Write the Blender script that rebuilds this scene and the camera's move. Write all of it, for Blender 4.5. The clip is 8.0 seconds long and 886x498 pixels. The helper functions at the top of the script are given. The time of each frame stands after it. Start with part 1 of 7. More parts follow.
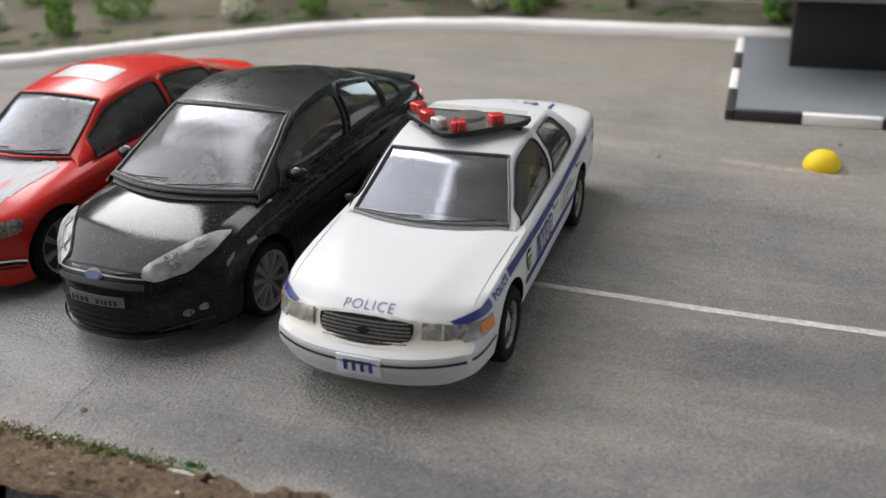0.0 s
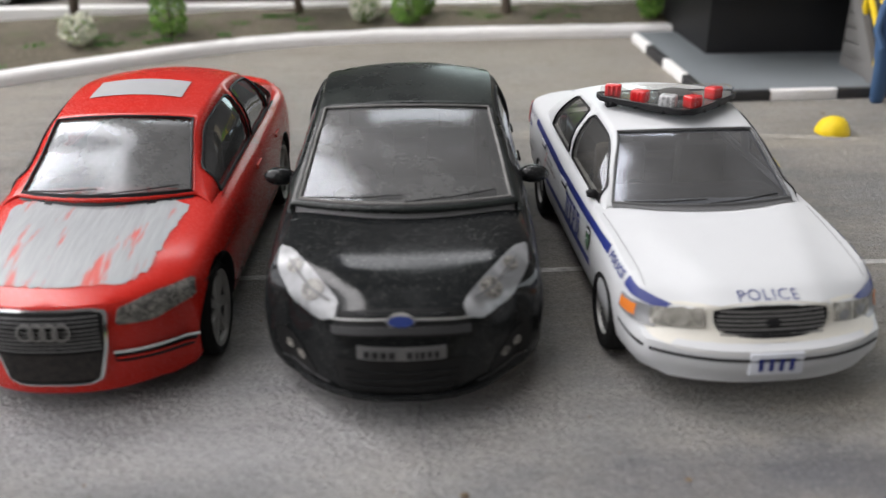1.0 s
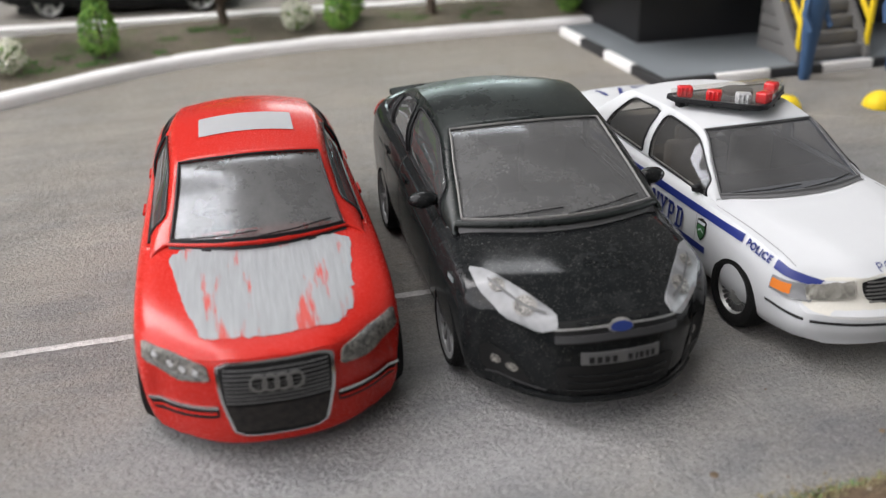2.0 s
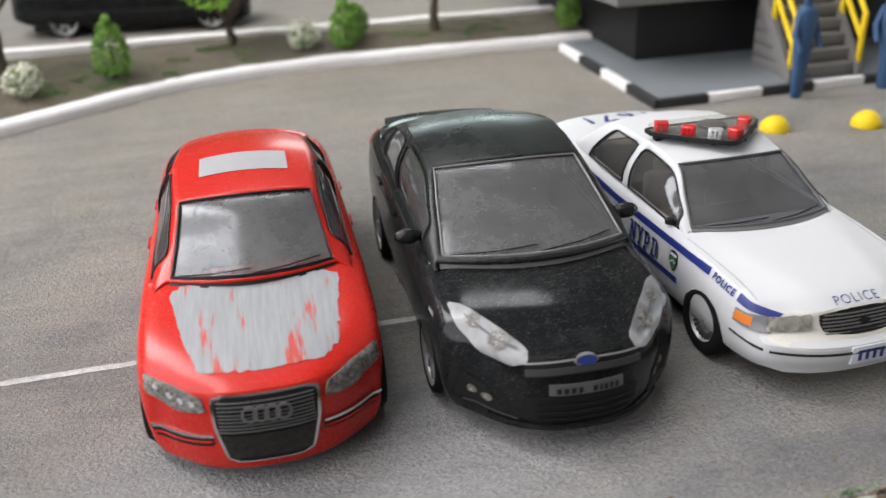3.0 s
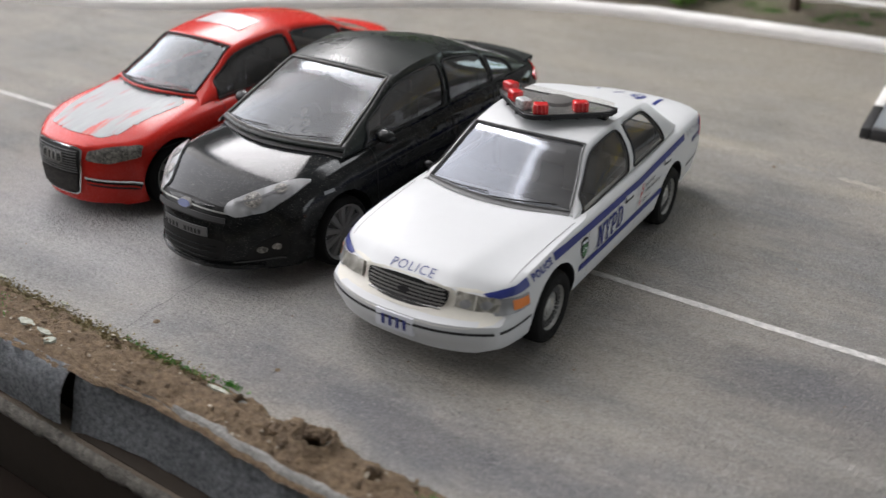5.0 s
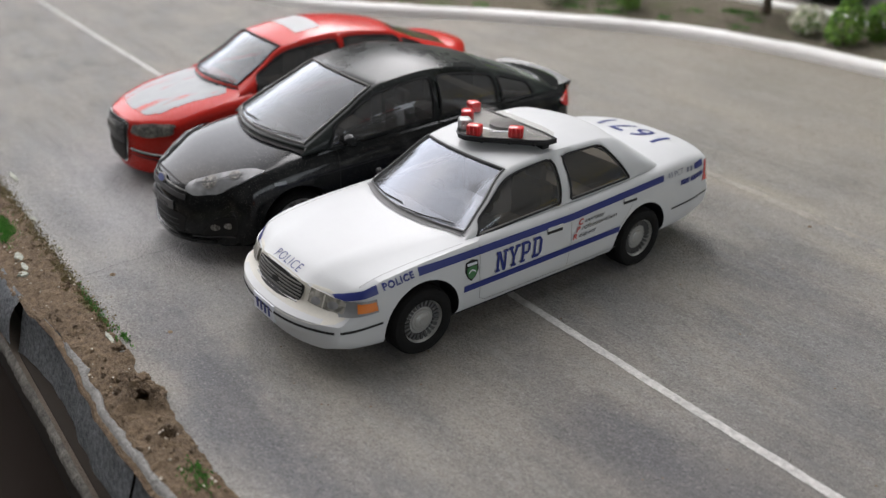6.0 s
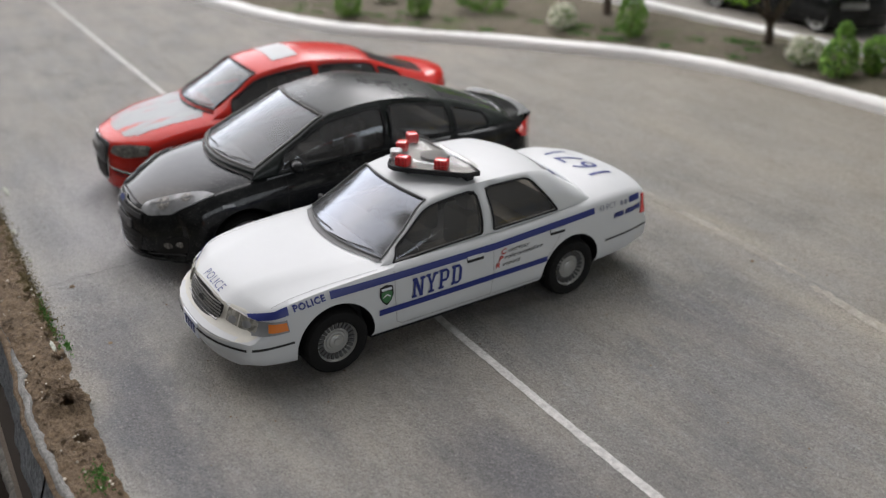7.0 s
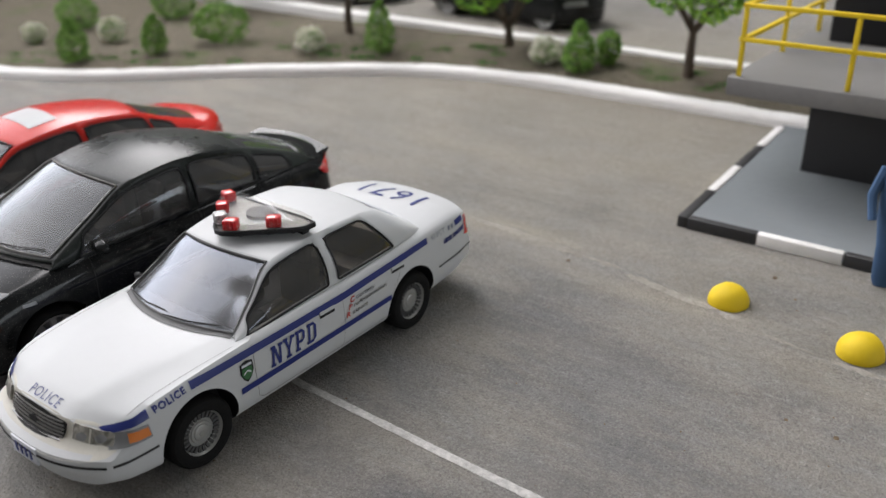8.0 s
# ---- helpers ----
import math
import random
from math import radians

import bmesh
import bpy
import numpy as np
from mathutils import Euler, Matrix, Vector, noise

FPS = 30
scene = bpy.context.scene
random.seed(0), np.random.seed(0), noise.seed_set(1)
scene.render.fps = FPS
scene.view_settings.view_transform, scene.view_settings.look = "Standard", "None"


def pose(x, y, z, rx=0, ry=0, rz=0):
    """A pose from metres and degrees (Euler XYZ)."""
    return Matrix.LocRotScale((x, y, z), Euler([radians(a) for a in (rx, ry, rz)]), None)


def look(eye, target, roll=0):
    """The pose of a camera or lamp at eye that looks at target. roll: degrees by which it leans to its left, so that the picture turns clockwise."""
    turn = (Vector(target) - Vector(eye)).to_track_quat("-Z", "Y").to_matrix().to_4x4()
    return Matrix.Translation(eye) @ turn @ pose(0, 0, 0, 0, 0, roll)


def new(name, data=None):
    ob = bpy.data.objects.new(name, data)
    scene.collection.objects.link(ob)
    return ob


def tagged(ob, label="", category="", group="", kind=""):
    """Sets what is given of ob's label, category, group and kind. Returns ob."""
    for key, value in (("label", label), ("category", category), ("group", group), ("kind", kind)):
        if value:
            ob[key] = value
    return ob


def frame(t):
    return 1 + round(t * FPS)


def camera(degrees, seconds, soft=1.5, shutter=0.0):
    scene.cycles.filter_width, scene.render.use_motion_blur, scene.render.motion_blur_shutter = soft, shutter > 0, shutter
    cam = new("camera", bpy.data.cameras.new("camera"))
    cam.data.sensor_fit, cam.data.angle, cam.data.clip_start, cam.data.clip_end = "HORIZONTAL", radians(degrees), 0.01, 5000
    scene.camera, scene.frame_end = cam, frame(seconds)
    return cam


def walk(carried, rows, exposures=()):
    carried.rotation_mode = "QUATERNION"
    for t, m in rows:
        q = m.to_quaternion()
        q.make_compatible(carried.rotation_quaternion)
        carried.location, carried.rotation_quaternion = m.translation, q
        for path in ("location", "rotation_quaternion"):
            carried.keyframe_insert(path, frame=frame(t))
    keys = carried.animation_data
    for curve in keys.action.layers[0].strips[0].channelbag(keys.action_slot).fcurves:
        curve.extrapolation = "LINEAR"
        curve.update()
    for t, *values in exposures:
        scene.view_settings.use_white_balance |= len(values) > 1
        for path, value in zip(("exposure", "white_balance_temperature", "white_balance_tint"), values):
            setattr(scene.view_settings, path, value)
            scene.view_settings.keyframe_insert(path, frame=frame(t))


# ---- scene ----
from mathutils.bvhtree import BVHTree

# A 1:43 model street on a base board. Lengths below are in the model's own
# metres; U turns them into real metres.
U = 1 / 43

cam = camera(54.0, 8.0, soft=1.3, shutter=0.2)
PATH = [
    (0, (3.12, -7.416, 4.117), (2.469, -5.74, 3.241), -2.1),
    (0.5, (0.916, -7.372, 3.473), (0.606, -5.587, 2.625), -1.4),
    (1, (-1.99, -7.289, 3.502), (-1.901, -5.465, 2.686), -0.5),
    (1.5, (-3.673, -7.145, 3.646), (-3.306, -5.357, 2.828), -0.3),
    (1.7, (-4.187, -7.09, 3.738), (-3.742, -5.324, 2.911), -0.5),
    (2.8, (-4.841, -7.221, 4.207), (-4.343, -5.489, 3.341), -1.8),
    (3, (-4.377, -7.454, 4.34), (-3.937, -5.699, 3.489), -2.0),
    (3.5, (-2.761, -7.988, 4.437), (-2.603, -6.184, 3.589), -1.5),
    (4, (-0.433, -8.174, 4.231), (-0.685, -6.395, 3.352), 0.1),
    (4.5, (1.771, -8.319, 4.478), (1.135, -6.652, 3.574), 0.9),
    (5, (4.045, -7.245, 4.195), (3.076, -5.757, 3.274), 1.0),
    (5.2, (4.785, -6.663, 4.335), (3.706, -5.254, 3.414), 0.8),
    (6.3, (7.105, -4.685, 4.366), (5.615, -3.689, 3.479), 1.2),
    (6.5, (7.403, -4.384, 4.414), (5.889, -3.414, 3.537), 1.2),
    (7, (7.618, -4.306, 4.662), (6.114, -3.324, 3.784), 0.9),
    (7.5, (7.557, -4.299, 4.744), (6.168, -3.137, 3.894), 0.4),
    (8, (6.68, -4.82, 4.89), (5.566, -3.399, 4.029), -1.0),
]
walk(cam, [(t, look(Vector(eye) * U, Vector(target) * U, roll)) for t, eye, target, roll in PATH],
     exposures=[(0, 0.05), (1.5, 0.06), (3.5, 0.1), (5, 0.09), (6.5, -0.08), (7, -0.1), (8, -0.05)])
cam.data.dof.use_dof = True
cam.data.dof.focus_distance = 0.185
cam.data.dof.aperture_fstop = 18.0

# ---- light: a glazed door and a narrow window beside the model, a skylight, and windows in the other walls ----
world = bpy.data.worlds.new("sky")
scene.world = world
world.use_nodes = True
sky = world.node_tree.nodes.new("ShaderNodeTexSky")
sky.sky_type, sky.sun_disc = "NISHITA", False
sky.sun_elevation, sky.sun_rotation = radians(40), radians(250)
world.node_tree.links.new(sky.outputs[0], world.node_tree.nodes["Background"].inputs[0])
world.node_tree.nodes["Background"].inputs[1].default_value = 0.1


def window_light(name, eye, target, width, height, watts, color):
    lamp = bpy.data.lights.new(name, "AREA")
    lamp.shape, lamp.size, lamp.size_y = "RECTANGLE", width, height
    lamp.energy, lamp.color = watts, color
    ob = new(name, lamp)
    ob.matrix_world = look(eye, target)
    return ob


window_light("daylight_glazed_door", (-0.63, -0.23, 1.25), (1.0, -0.23, 1.25), 0.94, 2.3, 20, (1.0, 0.97, 0.98))
window_light("daylight_window_side", (-0.63, 0.435, 1.4), (1.0, 0.435, 1.4), 0.33, 2.0, 29, (1.0, 0.97, 0.98))
window_light("daylight_roof_glazing", (-0.55, -0.25, 2.49), (-0.55, -0.25, 0.0), 0.18, 1.3, 7, (1.0, 0.97, 0.98))
window_light("daylight_window_back", (0.45, 1.77, 0.43), (0.45, 0.0, 0.43), 0.7, 0.36, 3, (0.85, 1.0, 0.97))
window_light("daylight_skylight", (0.12, 1.5, 2.49), (0.12, 1.2, 0.0), 1.44, 0.5, 18, (0.97, 0.98, 1.0))
window_light("daylight_window_east", (1.46, 0.05, 0.3), (0.0, 0.05, 0.2), 1.3, 0.34, 4.6, (0.95, 0.98, 1.0))


# ---- materials ----
def material(name):
    m = bpy.data.materials.new(name)
    m.use_nodes = True
    n = m.node_tree
    return m, n, n.nodes["Principled BSDF"]


def noise_node(n, scale, detail=6, rough=0.6, coord="Object"):
    """A noise whose scale counts blobs per model metre."""
    tc = n.nodes.new("ShaderNodeTexCoord")
    tx = n.nodes.new("ShaderNodeTexNoise")
    tx.inputs["Scale"].default_value = scale / U
    tx.inputs["Detail"].default_value = detail
    tx.inputs["Roughness"].default_value = rough
    n.links.new(tc.outputs[coord], tx.inputs["Vector"])
    return tx.outputs["Fac"]


def ramp(n, fac, stops):
    r = n.nodes.new("ShaderNodeValToRGB")
    e = r.color_ramp.elements
    while len(e) < len(stops):
        e.new(0.5)
    for k, (p, c) in enumerate(stops):
        e[k].position, e[k].color = p, (*c, 1) if len(c) == 3 else c
    n.links.new(fac, r.inputs[0])
    return r.outputs[0]


def mix(n, fac, a, b, mode="MIX"):
    m = n.nodes.new("ShaderNodeMix")
    m.data_type, m.blend_type = "RGBA", mode
    for sock, v in ((m.inputs[0], fac), (m.inputs[6], a), (m.inputs[7], b)):
        if isinstance(v, bpy.types.NodeSocket):
            n.links.new(v, sock)
        else:
            sock.default_value = v if isinstance(v, float) else (*v, 1)
    return m.outputs[2]


def bump(n, p, fac, depth, strength=1.0):
    b = n.nodes.new("ShaderNodeBump")
    b.inputs["Distance"].default_value = depth * U
    b.inputs["Strength"].default_value = strength
    n.links.new(fac, b.inputs["Height"])
    n.links.new(b.outputs[0], p.inputs["Normal"])


def plain(name, color, rough=0.5, metal=0.0, coat=0.0, vary=0.08, scale=6.0, bumps=0.0, spec=0.5):
    """A painted or moulded surface: slight tone changes at two scales."""
    m, n, p = material(name)
    big = noise_node(n, scale, 3)
    fine = noise_node(n, scale * 14, 4)
    dark = tuple(c * (1 - vary) for c in color)
    lite = tuple(min(1, c * (1 + vary)) for c in color)
    c = mix(n, big, dark, lite)
    c = mix(n, 0.25, c, ramp(n, fine, [(0.3, dark), (0.7, lite)]))
    n.links.new(c, p.inputs["Base Color"])
    r = ramp(n, fine, [(0.3, (max(rough - 0.05, 0.02),) * 3), (0.75, (min(rough + 0.08, 1),) * 3)])
    n.links.new(r, p.inputs["Roughness"])
    p.inputs["Metallic"].default_value = metal
    p.inputs["Coat Weight"].default_value = coat
    p.inputs["Coat Roughness"].default_value = 0.06
    p.inputs["Specular IOR Level"].default_value = spec
    if bumps:
        bump(n, p, fine, bumps)
    return m


def road_material():
    """Painted plaster road: beige-grey, with blue-grey stains, streaks along the road and grit."""
    m, n, p = material("grey_road")
    large = noise_node(n, 0.13, 4)
    mid = noise_node(n, 0.55, 7, 0.68)
    fine = noise_node(n, 13, 5, 0.7)
    grit = noise_node(n, 52, 3, 0.75)
    tc = n.nodes.new("ShaderNodeTexCoord")
    mp = n.nodes.new("ShaderNodeMapping")
    mp.inputs["Scale"].default_value = (0.22, 1.5, 1)
    mp.inputs["Rotation"].default_value = (0, 0, 0.05)
    streak = n.nodes.new("ShaderNodeTexNoise")
    streak.inputs["Scale"].default_value = 1.1 / U
    streak.inputs["Detail"].default_value = 6
    streak.inputs["Roughness"].default_value = 0.7
    n.links.new(tc.outputs["Object"], mp.inputs[0])
    n.links.new(mp.outputs[0], streak.inputs["Vector"])
    c = ramp(n, large, [(0.32, (0.268, 0.257, 0.238)), (0.52, (0.33, 0.309, 0.274)), (0.72, (0.375, 0.347, 0.3))])
    stain = ramp(n, mid, [(0.36, (0.5, 0.53, 0.57)), (0.47, (0.83, 0.845, 0.87)), (0.55, (1, 1, 1)), (0.72, (1.0, 0.99, 0.97))])
    c = mix(n, 0.6, c, stain, "MULTIPLY")
    # blue-grey and brown patches under the dust
    spread = n.nodes.new("ShaderNodeMapping")
    spread.inputs["Scale"].default_value = (0.45, 1.3, 1)
    n.links.new(tc.outputs["Object"], spread.inputs[0])
    patch = n.nodes.new("ShaderNodeTexNoise")
    patch.inputs["Scale"].default_value = 1.5 / U
    patch.inputs["Detail"].default_value = 9
    patch.inputs["Roughness"].default_value = 0.72
    n.links.new(spread.outputs[0], patch.inputs["Vector"])
    tone = patch.outputs["Fac"]
    c = mix(n, ramp(n, tone, [(0.38, (0.3, 0.3, 0.3)), (0.52, (0, 0, 0))]), c, (0.25, 0.262, 0.272))
    c = mix(n, ramp(n, tone, [(0.5, (0, 0, 0)), (0.62, (0.55, 0.55, 0.55))]), c, (0.35, 0.32, 0.278))
    # fine scratches and pale scuffs
    scuff = n.nodes.new("ShaderNodeTexNoise")
    scuff.inputs["Scale"].default_value = 7 / U
    scuff.inputs["Detail"].default_value = 8
    scuff.inputs["Roughness"].default_value = 0.8
    n.links.new(spread.outputs[0], scuff.inputs["Vector"])
    c = mix(n, ramp(n, scuff.outputs["Fac"], [(0.57, (0, 0, 0)), (0.7, (0.6, 0.6, 0.6))]), c, (0.46, 0.455, 0.44))
    c = mix(n, ramp(n, scuff.outputs["Fac"], [(0.3, (0.55, 0.55, 0.55)), (0.42, (0, 0, 0))]), c, (0.17, 0.165, 0.16))
    # paler front of the bays: pale wash and brighter daylight put into the colour
    lit_front = n.nodes.new("ShaderNodeMapping")
    lit_front.vector_type = "TEXTURE"
    lit_front.inputs["Location"].default_value = (-3.3 * U, -2.2 * U, 0)
    lit_front.inputs["Scale"].default_value = (5.6 * U, 2.5 * U, 1)
    n.links.new(tc.outputs["Object"], lit_front.inputs[0])
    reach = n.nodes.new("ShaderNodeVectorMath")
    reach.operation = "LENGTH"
    n.links.new(lit_front.outputs[0], reach.inputs[0])
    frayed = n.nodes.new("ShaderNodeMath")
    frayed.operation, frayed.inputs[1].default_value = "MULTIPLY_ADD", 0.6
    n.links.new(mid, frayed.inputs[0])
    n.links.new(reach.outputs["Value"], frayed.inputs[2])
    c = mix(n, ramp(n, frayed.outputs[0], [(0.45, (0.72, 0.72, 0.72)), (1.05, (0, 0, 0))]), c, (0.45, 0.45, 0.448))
    # darker open side of the bays: duller ground and soft shade in one colour
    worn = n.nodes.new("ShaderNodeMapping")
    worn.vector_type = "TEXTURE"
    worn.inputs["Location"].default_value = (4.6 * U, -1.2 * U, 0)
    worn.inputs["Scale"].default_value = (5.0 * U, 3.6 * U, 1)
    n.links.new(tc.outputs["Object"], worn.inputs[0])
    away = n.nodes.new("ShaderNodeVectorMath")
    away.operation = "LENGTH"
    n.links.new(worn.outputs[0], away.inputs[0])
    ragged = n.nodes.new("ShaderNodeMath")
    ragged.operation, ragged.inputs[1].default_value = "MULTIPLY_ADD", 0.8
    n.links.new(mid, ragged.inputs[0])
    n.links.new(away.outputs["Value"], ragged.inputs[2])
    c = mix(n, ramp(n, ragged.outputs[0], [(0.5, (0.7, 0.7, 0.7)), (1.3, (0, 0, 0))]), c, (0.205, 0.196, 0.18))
    # old damp marks and sandy washes with soft edges
    damp, sand = (0.115, 0.12, 0.135), (0.43, 0.385, 0.305)
    marks = [(*a, damp) for a in ((1.0, -3.1, 2.0, 0.42, 0.6), (2.6, -2.7, 1.2, 0.6, 0.45), (3.2, -0.7, 2.1, 0.5, 0.6), (4.8, -2.2, 1.5, 0.7, 0.4), (-0.4, -3.0, 1.8, 0.4, 0.4), (-3.6, -3.1, 2.6, 0.35, 0.4), (-7.2, 0.3, 1.9, 0.9, 0.2), (-6.8, -1.2, 1.3, 0.7, 0.15), (3.1, 2.4, 2.2, 0.5, 0.25))]
    marks += [(*a, sand) for a in ((0.9, 4.2, 1.9, 0.34, 0.6), (3.3, 3.6, 1.7, 0.32, 0.55), (5.3, 3.0, 1.5, 0.45, 0.4), (3.0, 7.2, 2.6, 0.7, 0.4), (-1.5, 6.4, 2.4, 0.5, 0.35))]
    for cx, cy, rx, ry, deep, tint in marks:
        off = n.nodes.new("ShaderNodeMapping")
        off.vector_type = "TEXTURE"
        off.inputs["Location"].default_value = (cx * U, cy * U, 0)
        off.inputs["Scale"].default_value = (rx * U, ry * U, 1)
        n.links.new(tc.outputs["Object"], off.inputs[0])
        far = n.nodes.new("ShaderNodeVectorMath")
        far.operation = "LENGTH"
        n.links.new(off.outputs[0], far.inputs[0])
        rag = n.nodes.new("ShaderNodeMath")
        rag.operation = "MULTIPLY_ADD"
        n.links.new(mid, rag.inputs[0])
        rag.inputs[1].default_value = 0.9
        half = n.nodes.new("ShaderNodeMath")
        half.operation, half.inputs[1].default_value = "MULTIPLY", 0.5
        n.links.new(far.outputs["Value"], half.inputs[0])
        n.links.new(half.outputs[0], rag.inputs[2])
        c = mix(n, ramp(n, rag.outputs[0], [(0.0, (deep,) * 3), (0.55, (deep,) * 3), (0.95, (0, 0, 0))]), c, tint)
    c = mix(n, 0.75, c, ramp(n, streak.outputs["Fac"], [(0.3, (0.62, 0.64, 0.67)), (0.48, (0.92, 0.92, 0.93)), (0.6, (1, 1, 1))]), "MULTIPLY")
    c = mix(n, ramp(n, streak.outputs["Fac"], [(0.6, (0, 0, 0)), (0.74, (0.45, 0.45, 0.45))]), c, (0.5, 0.475, 0.43))
    # sandy dust towards the far side
    dust = n.nodes.new("ShaderNodeMapping")
    dust.vector_type = "TEXTURE"
    dust.inputs["Location"].default_value = (-1.0 * U, 11.0 * U, 0)
    dust.inputs["Scale"].default_value = (22 * U, 11 * U, 1)
    n.links.new(tc.outputs["Object"], dust.inputs[0])
    span = n.nodes.new("ShaderNodeVectorMath")
    span.operation = "LENGTH"
    n.links.new(dust.outputs[0], span.inputs[0])
    soft = n.nodes.new("ShaderNodeMath")
    soft.operation = "MULTIPLY_ADD"
    n.links.new(mid, soft.inputs[0])
    soft.inputs[1].default_value = 0.5
    n.links.new(span.outputs["Value"], soft.inputs[2])
    c = mix(n, ramp(n, soft.outputs[0], [(0.3, (0.65, 0.65, 0.65)), (1.0, (0, 0, 0))]), c, (0.335, 0.293, 0.226))
    # finer brush marks the same way
    thin = n.nodes.new("ShaderNodeTexNoise")
    thin.inputs["Scale"].default_value = 2.2 / U
    thin.inputs["Detail"].default_value = 5
    thin.inputs["Roughness"].default_value = 0.65
    mt = n.nodes.new("ShaderNodeMapping")
    mt.inputs["Scale"].default_value = (0.55, 2.2, 1)
    mt.inputs["Rotation"].default_value = (0, 0, -0.04)
    n.links.new(tc.outputs["Object"], mt.inputs[0])
    n.links.new(mt.outputs[0], thin.inputs["Vector"])
    c = mix(n, 0.3, c, ramp(n, thin.outputs["Fac"], [(0.34, (0.8, 0.8, 0.81)), (0.55, (1, 1, 1))]), "MULTIPLY")
    c = mix(n, ramp(n, mid, [(0.66, (0, 0, 0)), (0.8, (0.35, 0.35, 0.35))]), c, (0.5, 0.49, 0.47))
    c = mix(n, 0.6, c, ramp(n, fine, [(0.33, (0.7, 0.695, 0.69)), (0.6, (1, 1, 1))]), "MULTIPLY")
    speck = noise_node(n, 30, 3, 0.65)
    c = mix(n, 0.32, c, ramp(n, speck, [(0.36, (0.6, 0.595, 0.59)), (0.5, (1, 1, 1))]), "MULTIPLY")
    c = mix(n, ramp(n, speck, [(0.56, (0, 0, 0)), (0.7, (0.25, 0.25, 0.25))]), c, (0.5, 0.48, 0.44))
    c = mix(n, 0.6, c, ramp(n, grit, [(0.34, (0.5, 0.5, 0.51)), (0.5, (0.95, 0.95, 0.95)), (0.58, (1, 1, 1))]), "MULTIPLY")
    c = mix(n, ramp(n, grit, [(0.6, (0, 0, 0)), (0.76, (0.4, 0.4, 0.4))]), c, (0.55, 0.54, 0.51))
    n.links.new(c, p.inputs["Base Color"])
    p.inputs["Roughness"].default_value = 0.72
    h = n.nodes.new("ShaderNodeMath")
    h.operation = "MULTIPLY_ADD"
    n.links.new(fine, h.inputs[0])
    h.inputs[1].default_value = 0.8
    n.links.new(noise_node(n, 27, 4, 0.7), h.inputs[2])
    bump(n, p, h.outputs[0], 0.05, 1.0)
    return m


def gritty(name, dark, lite, scale, depth):
    """Coarse mineral surface: light grains in a dark ground, with worn patches."""
    m, n, p = material(name)
    grain = noise_node(n, scale, 5, 0.75)
    worn = noise_node(n, scale * 0.12, 4, 0.65)
    c = ramp(n, grain, [(0.32, dark), (0.68, lite)])
    c = mix(n, 0.6, c, ramp(n, worn, [(0.35, (0.6, 0.6, 0.6)), (0.6, (1, 1, 1))]), "MULTIPLY")
    n.links.new(c, p.inputs["Base Color"])
    p.inputs["Roughness"].default_value = 0.9
    bump(n, p, grain, depth)
    return m


def soil_material(name, dark, lite, green=None):
    m, n, p = material(name)
    mid = noise_node(n, 2.2, 6, 0.7)
    fine = noise_node(n, 22, 5, 0.75)
    c = ramp(n, fine, [(0.3, dark), (0.68, lite)])
    c = mix(n, 0.5, c, ramp(n, mid, [(0.35, (0.6, 0.6, 0.6)), (0.6, (1, 1, 1))]), "MULTIPLY")
    if green:
        patch = noise_node(n, 0.9, 4, 0.6)
        c = mix(n, ramp(n, patch, [(0.55, (0, 0, 0)), (0.7, (0.7, 0.7, 0.7))]), c, green)
    n.links.new(c, p.inputs["Base Color"])
    p.inputs["Roughness"].default_value = 0.95
    bump(n, p, fine, 0.1)
    return m


def foliage_material(name, dark, lite):
    m, n, p = material(name)
    g = n.nodes.new("ShaderNodeNewGeometry")
    c = ramp(n, g.outputs["Random Per Island"], [(0.1, dark), (0.9, lite)])
    n.links.new(c, p.inputs["Base Color"])
    p.inputs["Roughness"].default_value = 0.75
    return m


